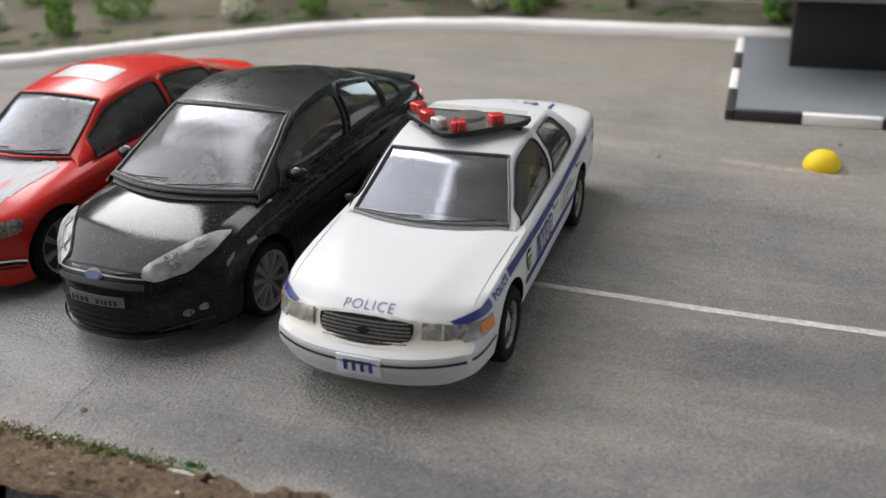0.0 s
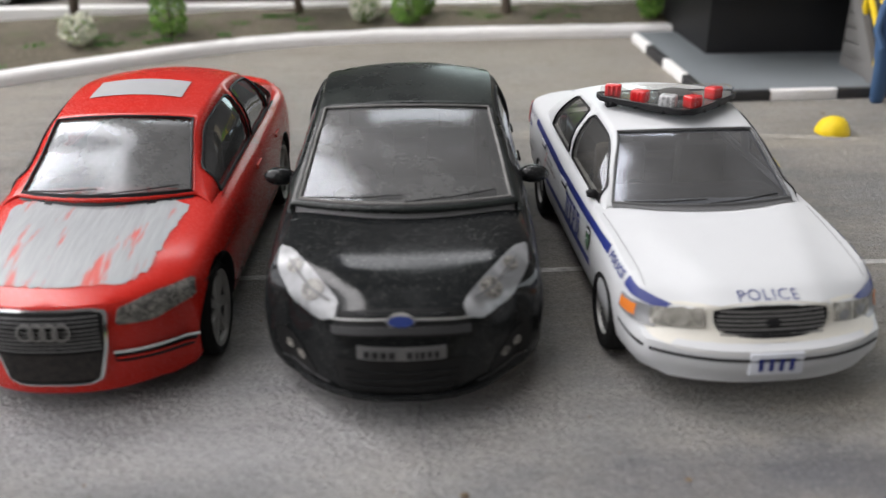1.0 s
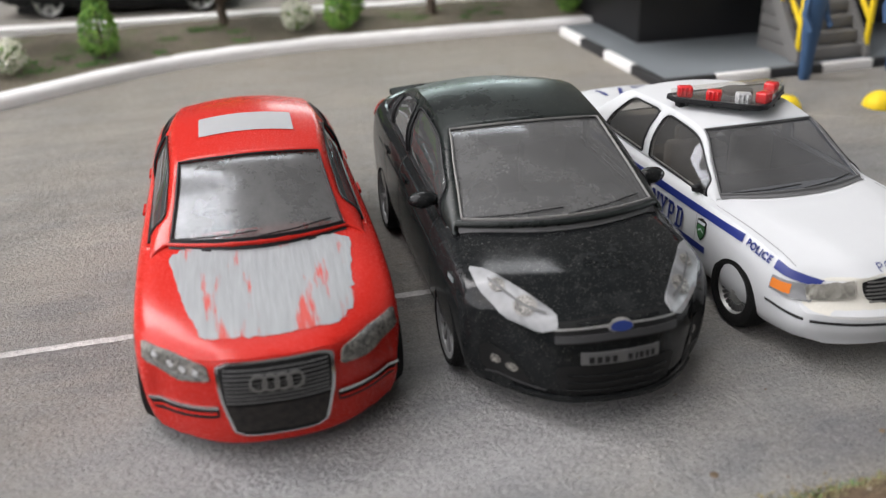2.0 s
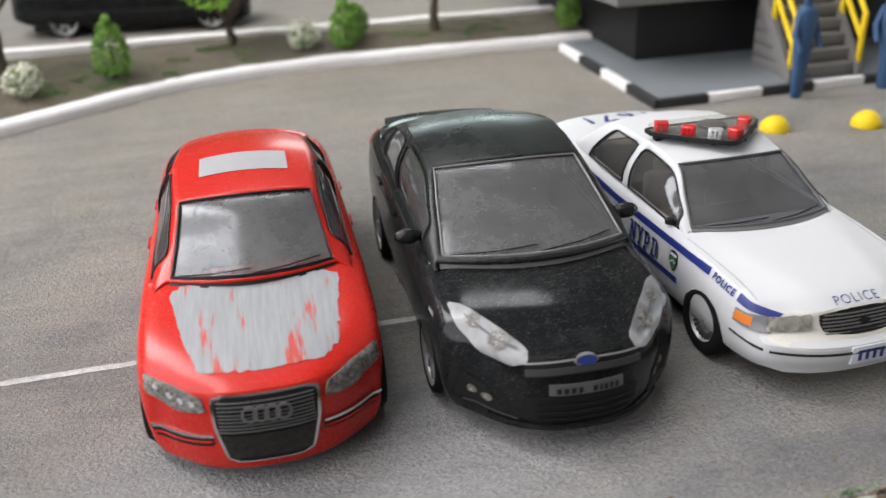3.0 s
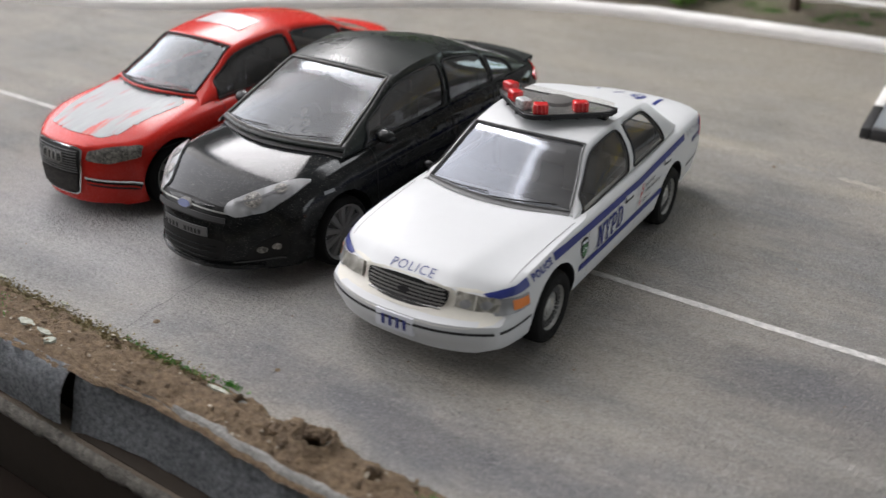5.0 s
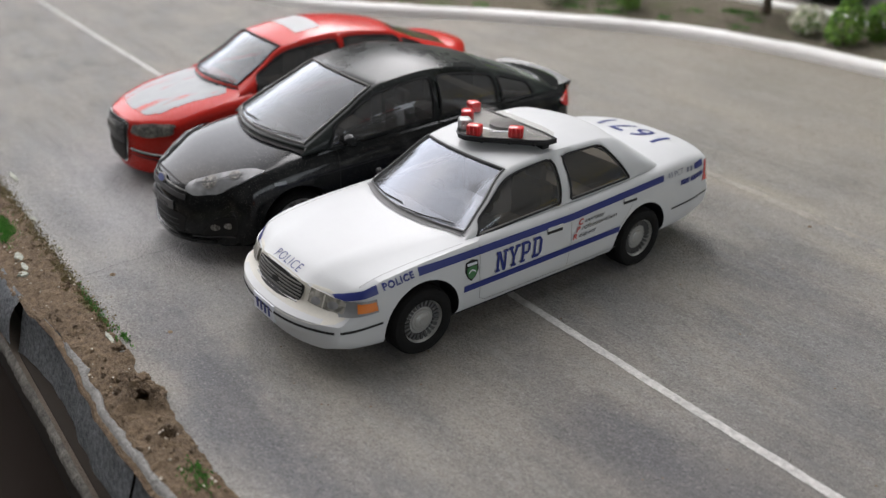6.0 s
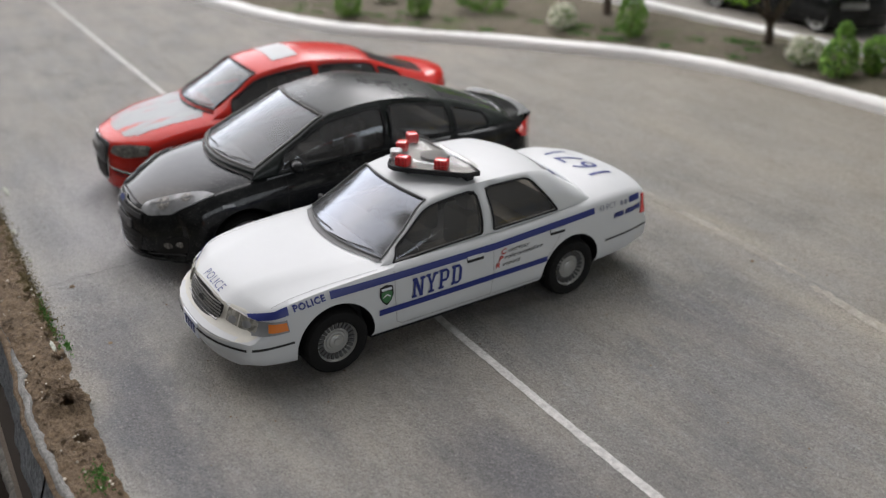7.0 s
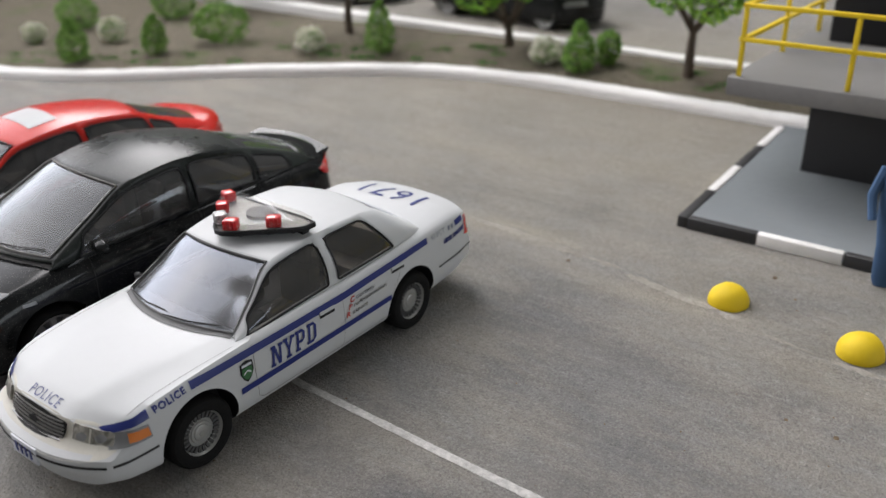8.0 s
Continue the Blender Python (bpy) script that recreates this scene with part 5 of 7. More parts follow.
        gap_line(tree, sx, [(0.28, 0.95), (0.29, 0.6), (0.28, 0.33)], top, 0.0025, mat=GRILLE_BAR)
        gap_line(tree, sx, [(1.22, 0.96), (1.14, 0.75), (0.99, 0.55)], top, 0.0025, mat=GRILLE_BAR)
        for hy, hz in ((0.06, 0.823), (1.12, 0.86)):
            h = part("door_handle", on_side(tree, poly_bm([(-0.1, -0.012), (0.1, -0.012), (0.1, 0.018), (-0.1, 0.018)]), sx, 0.02, 0.02, at=(hy, hz)), WHITE_PAINT, top)
            part("handle_recess", on_side(tree, poly_bm([(-0.1, -0.048), (0.1, -0.048), (0.1, -0.014), (-0.1, -0.014)]), sx, 0.008, at=(hy, hz)), PLASTIC, h)
        # bumper strips on the flanks
        gap_line(tree, sx, [(-2.32, 0.46), (-1.9, 0.475)], top, 0.012, "bumper_strip")
        gap_line(tree, sx, [(1.84, 0.545), (2.2, 0.56), (2.6, 0.575)], top, 0.012, "bumper_strip")
        # headlamp wrapping the corner, amber lens on the wing
        s = sx
        pts = [(0.45, 0.625), (0.77, 0.585), (0.77, 0.685), (0.74, 0.71), (0.45, 0.74)]
        hl = part("headlight", on_front(tree, [(x * s, z) for x, z in pts], 0.014, 0.014, step=0.04), LENS_YELLOWED, top, "yellowed clear headlight lens")
        part("lens_divider", on_front(tree, [((0.6 + dx) * s, z) for dx, z in ((-0.007, 0.61), (0.007, 0.605), (0.007, 0.72), (-0.007, 0.725))], 0.02, step=0.04), DIRTY_WHITE, hl)
        for cx in (0.53, 0.68):
            part("reflector", on_front(tree, [((cx + 0.045 * math.cos(a_)) * s, 0.655 + 0.035 * math.sin(a_)) for a_ in np.linspace(0, 2 * math.pi, 12, endpoint=False)], 0.019, step=0.05), LENS, hl)
        side_lens = lay(poly_bm([(-0.17 * s, -0.075), (0.13 * s, -0.055), (0.12 * s, 0.06), (-0.12 * s, 0.055)]), tree, (3 * s, -2.07, 0.65), (0, s, 0), (0, 0, 1), (-s, 0, 0), 0.012, 0.012, 0.04)
        sl = part("side_lens", side_lens, LENS, top, "clear side lens")
        part("indicator", lay(poly_bm([(-0.065 * s, -0.042), (0.1 * s, -0.036), (0.09 * s, 0.04), (-0.055 * s, 0.037)]), tree, (3 * s, -2.05, 0.652), (0, s, 0), (0, 0, 1), (-s, 0, 0), 0.018, 0.01, 0.04), AMBER, sl, "amber indicator")
        # tail lamp
        tl = lay(poly_bm([(-0.2, -0.12), (0.2, -0.12), (0.2, 0.12), (-0.2, 0.12)]), tree, (0.66 * s, 4, 0.8), (1, 0, 0), (0, 0, 1), (-0.15 * s, -1, 0), 0.01, 0.015, 0.06)
        part("tail_light", tl, RED_LENS, top, "red tail light")
        part("tail_light_side", on_side(tree, poly_bm([((2.4 + du) * sx, 0.83 + dv) for du, dv in ((0, -0.1), (0.085, -0.11), (0.075, 0.12), (0.02, 0.12))]), sx, 0.012, 0.01), RED_LENS, top, "red tail light wrapping the corner")
        mirror(top, sx, 0.82, -0.72, 0.97, PLASTIC, 0.4) if sx < 0 else None
    # nose: grille with bars, bumper strip, plate
    g = rounded([(-0.38, 0.765), (0.38, 0.765), (0.4, 0.67), (0.34, 0.57), (-0.34, 0.57), (-0.4, 0.67)], steps=2)
    part("grille_surround", on_front(tree, [(x * 1.07, (z - 0.67) * 1.13 + 0.67) for x, z in g], 0.008, 0.0), DIRTY_WHITE, top, "yellowed white grille surround")
    gr = part("grille", on_front(tree, g, 0.016), GRILLE_DARK, top, "dark grille with grey bars")
    for k in range(6):
        z = 0.592 + 0.028 * k
        e = 0.335 + 0.035 * math.sin(math.pi * (k + 1) / 7)
        part("grille_bar", on_front(tree, [(-e, z - 0.006), (e, z - 0.006), (e, z + 0.006), (-e, z + 0.006)], 0.026, 0.01), GRILLE_BAR, gr)
    part("emblem", on_front(tree, rounded([(-0.08, 0.665), (0, 0.635), (0.08, 0.665), (0, 0.695)], steps=2), 0.034, 0.01), PLASTIC, gr, "small dark oval emblem")
    part("nose_panel", on_front(tree, rounded([(-0.78, 0.76), (0.78, 0.76), (0.82, 0.5), (-0.82, 0.5)], 0.15, 2), 0.003), DIRTY_WHITE, top, "yellowed white nose panel")
    part("bumper_strip", on_front(tree, strip_pts([(x, 0.46) for x in np.linspace(-0.8, 0.8, 24)], 0.011), 0.006), PLASTIC, top, "thin black bumper strip")
    # number plate: writing as bars
    p = part("number_plate", box_bm(-0.185, 0.185, -2.55, -2.5, 0.345, 0.51, 0.008), PLATE, top, "pale blue plate with dark blue bars")
    for k in range(4):
        part("bar", box_bm(-0.11 + 0.07 * k - 0.012, -0.11 + 0.07 * k + 0.018, -2.555, -2.548, 0.38, 0.475), BLUE, p, smooth=0)
    # lettering on bonnet and boot
    bm = text_bm("POLICE", 0.118, 1.14, 0, -0.001)
    part("lettering", lay(bm, tree, (0, -2.275, 3), (1, 0, 0), (0, 1, 0), (0, 0, -1), 0.006, 0, 0.1), BLUE, top, "blue word on the bonnet edge")
    bm = text_bm("1671", 0.47, 1.12, 0, 0.001)
    part("lettering", lay(bm, tree, (0, 2.2, 3), (-1, 0, 0), (0, -1, 0), (0, 0, -1), 0.006, 0, 0.1), BLUE, top, "dark blue numerals on the boot lid")
    # bonnet creases and boot line
    for sx in (-1, 1):
        rows = []
        for y in np.linspace(-2.2, -1.0, 16):
            x = sx * (0.775 + 0.05 * (y + 2.2))
            h, n_, _, _ = tree.ray_cast(Vector((x, y, 3)), Vector((0, 0, -1)))
            if h is None:
                continue
            rows.append([h + Vector((-0.003, 0, 0.003)), h + Vector((0.003, 0, 0.003))])
        part("panel_gap", grid_bm(rows), PLATE_SILVER, top)
    screen_trim(top, sh, tree, SEAL, SEAL)


police_car()


def roof_lights():
    """V-shaped light bar: black frame on feet, clear dusty cover, ribbed red lamps inside."""
    top = thing("roof_light_bar", 0.42, 0.098, 1.51, 0.9, "V-shaped roof light bar with red lamps on the police car", "light bar")
    arm = rounded([(-0.62, 0.36), (-0.62, 0.18), (-0.07, -0.36), (0.07, -0.36), (0.62, 0.16), (0.62, 0.34)], 0.15, 1)
    tray = part("tray", prism_bm(arm, 0.012, 0.05, 0.008), PLASTIC, top, "black triangular tray")
    part("tray_floor", prism_bm([(x * 0.93, y * 0.9) for x, y in arm], 0.05, 0.056), PLATE_SILVER, tray, "pale grey floor of the tray")
    rim = [(x * 0.985, y * 0.985, 0.056) for x, y in arm]
    part("tray_rim", tube_bm(rim + rim[:1], 0.011, 6), PLASTIC, tray)
    ob = part("cover", prism_bm([(x * 0.95, y * 0.95) for x, y in arm], 0.06, 0.12, 0.01), CLEAR, top, "clear dusty plastic cover")
    ob.visible_shadow = False
    for x, y, turn, clear in ((-0.5, 0.21, -20, 0), (-0.32, -0.02, -40, 0), (-0.13, -0.21, -30, 1), (0.07, -0.25, 30, 0), (0.35, 0.03, 40, 0)):
        bm = box_bm(-0.071, 0.071, -0.056, 0.056, 0.056, 0.16, 0.018, 3)
        for k in (-0.04, 0.0, 0.04):
            box_bm(k - 0.011, k + 0.011, -0.062, 0.062, 0.064, 0.153, 0.006, 1, bm=bm)
        ob = part("clear_lamp" if clear else "red_lamp", bm, LENS_BRIGHT if clear else RED_LAMP, top, "ribbed clear lamp" if clear else "ribbed red lamp", smooth=50)
        ob.location = (x * U, y * U, 0)
        ob.rotation_euler = (0, 0, radians(turn))
    ob = part("sounder", lathe_bm([(0.001, 0.056), (0.15, 0.056), (0.15, 0.09), (0.13, 0.1), (0.001, 0.1)], "z", 18), SEAT, top, "dark round sounder under the cover")
    ob.location = (0.05 * U, 0.15 * U, 0)
    for x in (-0.5, 0.5):
        part("foot", box_bm(x - 0.05, x + 0.05, 0.2, 0.29, -0.06, 0.01, 0.01), PLASTIC, top)
    for k in (0.2, 0.55, 0.85):
        for sx in (-1, 1):
            c = Vector((sx * (0.07 + 0.55 * k), -0.36 + 0.53 * k, 0.02))
            part("bolt", lathe_bm([(0.001, -0.014), (0.016, -0.012), (0.016, 0.012), (0.001, 0.014)], "z", 10), PLASTIC, tray).location = c * U


roof_lights()


# ---- black saloon ----
BLACK = dict(
    stations=[(-2.58, 0.8, 0.76, 0.82, 0.22), (-2.42, 0.91, 0.84, 0.905, 0.19), (-2.1, 1.0, 0.92, 1.005, 0.18), (-1.8, 1.005, 0.965, 1.062, 0.18), (-1.5, 1.01, 1.005, 1.105, 0.18), (-1.0, 1.015, 1.06, 1.15, 0.22), (0, 1.01, 1.13, 1.17, 0.22), (1.2, 1.01, 1.19, 1.22, 0.22), (2.0, 0.99, 1.2, 1.25, 0.24), (2.55, 0.92, 1.17, 1.25, 0.3), (2.86, 0.76, 1.11, 1.21, 0.36)],
    front_profile=[(0.0, 0.12), (0.25, 0.02), (0.36, 0.0), (0.6, 0.01), (0.78, 0.06), (0.9, 0.16), (1.3, 0.4)],
    rear_profile=[(0.0, 0.12), (0.5, 0.0), (0.8, 0.02), (1.1, 0.06), (1.35, 0.0)],
    bow=(0.46, 0.3), cabin=(-1.15, 2.15), belt_half=lambda y: 0.88 if y < 1.2 else 0.88 - 0.1 * (y - 1.2),
    cabin_nodes=[(-1.32, 0.89, 1.07, -1.27, 0.86, 1.135, -0.26, 0.03), (-0.9, 0.895, 1.09, -0.75, 0.785, 1.405, -0.2, 0.05), (-0.4, 0.895, 1.115, -0.24, 0.715, 1.645, -0.1, 0.055), (0.4, 0.895, 1.16, 0.4, 0.73, 1.725, 0.0, 0.07), (1.1, 0.885, 1.21, 1.1, 0.69, 1.625, 0.05, 0.06), (1.75, 0.84, 1.21, 1.7, 0.67, 1.44, 0.12, 0.05), (2.3, 0.78, 1.22, 2.25, 0.71, 1.235, 0.14, 0.04)],
    cabin_at=[0, 1, 2, 3, 4, 5, 6],
    panes={"screen": (0.1, 1.82), "rear": (4.3, 5.8), "side_front": (0.75, 2.92), "side_back": (3.05, 4.25), "side_quarter": (4.36, 5.2)},
    pillar=0.12, screen_edge=0.06, glass=GLASS_DUSTY, paint=BLACK_PAINT, roof_paint=BLACK_DUSTY, body_label="glossy black dusty body",
    axles=(-1.43, 1.43), arch=0.43, track=0.99, wheel_r=0.36, spokes=10, rim="spoke", seat_y=0.0, alloy=RIM_GREY,
)


def black_car():
    top, sh, tree = car("black_sedan", BLACK, "dusty glossy black model sedan between red and white cars", -1.92, 0.17, -2.4)
    for sx in (-1, 1):
        s = sx
        # swept headlamp
        outline = [(0.3, 0.54), (0.19, 0.49), (-0.04, 0.235), (-0.19, 0.05), (-0.17, -0.06), (-0.06, -0.06), (0.15, 0.11), (0.28, 0.33)]
        outline = rounded(outline, 0.15, 1)
        if s < 0:
            outline = [(-u, v) for u, v in reversed(outline)]
        at = dict(e1=(1, 0, 0), e2=(0, 0.6, 0.8), ray=(-0.04 * s, 0.8, -0.6))
        hl = part("headlight", lay(poly_bm(outline), tree, (0.66 * s, -3.6, 1.72), off=0.022, thick=0.02, step=0.04, **at), LENS, top, "large clear swept headlight")
        disc = [(math.cos(a), math.sin(a)) for a in np.linspace(0, 2 * math.pi, 16, endpoint=False)]
        for du, dv, r_ in ((0.0, 0.15, 0.072), (0.15, 0.34, 0.05)):
            eye = ((0.66 + du) * s, -3.6 + dv * 0.6, 1.72 + dv * 0.8)
            part("reflector_ring", lay(poly_bm([(r_ * 1.12 * u, r_ * 1.12 * v) for u, v in disc]), tree, eye, off=0.027, step=0.05, **at), SEAL_PALE, hl)
            part("reflector", lay(poly_bm([(r_ * u, r_ * v) for u, v in disc]), tree, eye, off=0.03, step=0.05, **at), LENS_SMOKY, hl)
        mid = [(-0.12, 0.06), (0.02, 0.16), (0.2, 0.4)]
        part("lamp_fin", lay(poly_bm([(u * s, v) for u, v in (strip_pts(mid, 0.012) if s > 0 else strip_pts(mid, 0.012)[::-1])]), tree, (0.66 * s, -3.6, 1.72), off=0.032, step=0.045, **at), SEAL, hl)
        # fog lamps and side intake
        part("side_intake", on_front(tree, rounded([(0.55 * s, 0.27), (0.88 * s, 0.32), (0.9 * s, 0.56), (0.7 * s, 0.5)], 0.2, 2), 0.005), GRILLE_DARK, top)
        for x, z in ((0.7, 0.41), (0.79, 0.43)):
            part("fog_light", on_front(tree, [((x + 0.035 * math.cos(a)) * s, z + 0.035 * math.sin(a)) for a in np.linspace(0, 2 * math.pi, 12, endpoint=False)], 0.014), LENS_SMOKY, top, "small round fog light")
        part("intake_trim", on_front(tree, strip_pts([(x * s, 0.28 + 0.1 * (x - 0.45)) for x in np.linspace(0.5, 0.86, 8)], 0.006), 0.01, 0.008), SEAL_DARK, top, "dull lip below the intake")
        gap_line(tree, sx, [(-0.92, 1.08), (-0.94, 0.7), (-0.9, 0.34), (-0.8, 0.3), (0.98, 0.32)], top, 0.006)
        gap_line(tree, sx, [(0.42, 1.17), (0.44, 0.7), (0.42, 0.33)], top, 0.006)
        gap_line(tree, sx, [(1.3, 1.2), (1.2, 0.9), (1.02, 0.62)], top, 0.006)
        gap_line(tree, sx, [(-1.2, 0.86), (0.3, 0.94), (1.6, 1.0)], top, 0.006, "flank_crease")
        for hy in (0.18, 1.08):
            part("door_handle", on_side(tree, poly_bm([(-0.1, -0.016), (0.1, -0.016), (0.1, 0.02), (-0.1, 0.02)]), sx, 0.025, 0.02, at=(hy, 1.02)), BLACK_PAINT, top)
        part("side_indicator", on_side(tree, poly_bm([(-0.07, -0.015), (0.07, -0.015), (0.06, 0.02), (-0.07, 0.02)]), sx, 0.01, at=(-1.62, 0.86)), LENS, top)
        lamp = [(2.22, 1.12), (2.4, 1.17), (2.62, 1.17), (2.66, 1.0), (2.5, 0.97), (2.3, 1.04)]
        tl = part("tail_light", on_side(tree, poly_bm([(u * sx, v) for u, v in lamp]), sx, 0.012, 0.012), RED_LENS, top, "dark red tail light wrapping the corner")
        part("rear_lens", lay(poly_bm([(-0.16, -0.09), (0.14, -0.09), (0.14, 0.08), (-0.13, 0.07)]), tree, (0.56 * s, 4, 1.08), (s, 0, 0), (0, 0, 1), (0, -1, 0), 0.012, 0.012, 0.05), RED_LENS, tl)
        mirror(top, sx, 0.9, -0.8, 1.16, BLACK_PAINT, 1.0)
        # bright window edge
        part("window_trim", tube_bm([(0.885 * s, y, 1.09 + 0.055 * (y + 0.9)) for y in np.linspace(-0.95, 1.6, 14)], 0.012, 6), PLASTIC, top)
    bar = [(x, 0.765 - 0.03 * (x / 0.45) ** 2) for x in np.linspace(-0.45, 0.45, 16)]
    gr = part("upper_grille", on_front(tree, strip_pts([(x, z) for x, z in bar], 0.075), 0.008), GRILLE_DARK, top, "narrow upper grille")
    part("chrome_bar", on_front(tree, strip_pts([(x, z + 0.035) for x, z in bar], 0.006), 0.016, 0.006), RIM, gr, "thin chrome bar")
    part("grille_band", on_front(tree, strip_pts([(x, z - 0.03) for x, z in bar], 0.024), 0.018, 0.014), SEAL_DARK, gr, "dull dark grey lower band")
    oval = [(0.095 * math.cos(a), 0.79 + 0.037 * math.sin(a)) for a in np.linspace(0, 2 * math.pi, 26, endpoint=False)]
    em = part("emblem", on_front(tree, oval, 0.026, 0.01), SEAL_PALE, gr, "chrome-edged blue oval emblem")
    part("emblem_field", on_front(tree, [(x * 0.86, (z - 0.79) * 0.78 + 0.79) for x, z in oval], 0.038), BADGE_BLUE, em)
    low = part("lower_grille", on_front(tree, rounded([(-0.46, 0.52), (0.46, 0.52), (0.4, 0.28), (-0.4, 0.28)], 0.12, 2), 0.008), GRILLE_DARK, top, "black lower grille with slats")
    for z in (0.325, 0.385, 0.445):
        part("slat", on_front(tree, strip_pts([(-0.37, z), (0.37, z)], 0.006), 0.016, 0.006), BLACK_PAINT, low)
    pl = part("number_plate", on_front(tree, [(-0.29, 0.535), (0.29, 0.535), (0.29, 0.625), (-0.29, 0.625)], 0.022, 0.014), PLATE_SILVER, top, "silver plate with dark bars")
    x = -0.24
    for wdt in (0.05, 0.05, 0.05, 0.05, 0, 0.05, 0.03, 0.04, 0.04, 0.04):
        if wdt:
            part("bar", on_front(tree, [(x, 0.557), (x + wdt * 0.7, 0.557), (x + wdt * 0.7, 0.605), (x, 0.605)], 0.04), PLASTIC, pl, smooth=0)
        x += wdt + 0.004 if wdt else 0.06
    part("chin", on_front(tree, strip_pts([(x, 0.245) for x in np.linspace(-0.7, 0.7, 16)], 0.02), 0.02, 0.02), BLACK_PAINT, top)
    screen_trim(top, sh, tree, SEAL_PALE, SEAL, 0.01)
    bm = grid_bm([[(x, 2.66 + dy - 0.14 * (x / 0.7) ** 2, 1.235 + dz) for dy, dz in ((-0.16, -0.02), (0, 0.005), (0.08, 0.018), (0.1, 0.005), (0.06, -0.05))] for x in np.linspace(-0.68, 0.68, 18)])
    part("boot_lip", bm, BLACK_DUSTY, top)


black_car()

# ---- red saloon ----
RED = dict(
    stations=[(-2.48, 0.8, 0.74, 0.82, 0.16), (-2.34, 0.89, 0.81, 0.88, 0.13), (-2.0, 0.95, 0.9, 0.97, 0.15), (-1.4, 0.975, 0.98, 1.06, 0.18), (-0.9, 0.98, 1.03, 1.13, 0.22), (0, 0.975, 1.07, 1.12, 0.22), (1.2, 0.975, 1.11, 1.15, 0.22), (2.0, 0.96, 1.14, 1.22, 0.24), (2.55, 0.9, 1.14, 1.25, 0.3), (2.84, 0.76, 1.08, 1.2, 0.38)],
    front_profile=[(0.0, 0.1), (0.25, 0.01), (0.36, 0.0), (0.6, 0.0), (0.8, 0.05), (0.92, 0.16), (1.3, 0.4)],
    rear_profile=[(0.0, 0.12), (0.5, 0.0), (0.7, 0.02), (1.1, 0.06), (1.3, 0.08)],
    bow=(0.4, 0.3), cabin=(-0.95, 2.2), belt_half=lambda y: 0.85 if y < 1.3 else 0.85 - 0.08 * (y - 1.3),
    cabin_nodes=[(-1.12, 0.83, 1.03, -1.06, 0.705, 1.105, -0.22, 0.03), (-0.75, 0.845, 1.05, -0.68, 0.64, 1.325, -0.18, 0.05), (-0.36, 0.85, 1.06, -0.34, 0.6, 1.53, -0.1, 0.06), (0.45, 0.85, 1.09, 0.45, 0.63, 1.63, 0.0, 0.08), (1.2, 0.845, 1.12, 1.2, 0.6, 1.56, 0.05, 0.06), (1.85, 0.81, 1.14, 1.75, 0.6, 1.36, 0.12, 0.05), (2.5, 0.75, 1.15, 2.42, 0.68, 1.17, 0.14, 0.03)],
    cabin_at=[0, 1, 2, 3, 4, 5, 6],
    panes={"screen": (0.1, 1.93), "rear": (4.3, 5.8), "side_front": (0.7, 2.92), "side_back": (3.05, 4.3), "side_quarter": (4.4, 5.0)},
    pillar=0.12, screen_edge=0.05, glass=GLASS_HAZY, paint=RED_PAINT, roof_paint=RED_PAINT, body_label="bright red painted body",
    axles=(-1.6, 1.6), arch=0.43, track=0.93, wheel_r=0.37, spokes=7, rim="spoke", seat_y=0.05,
)


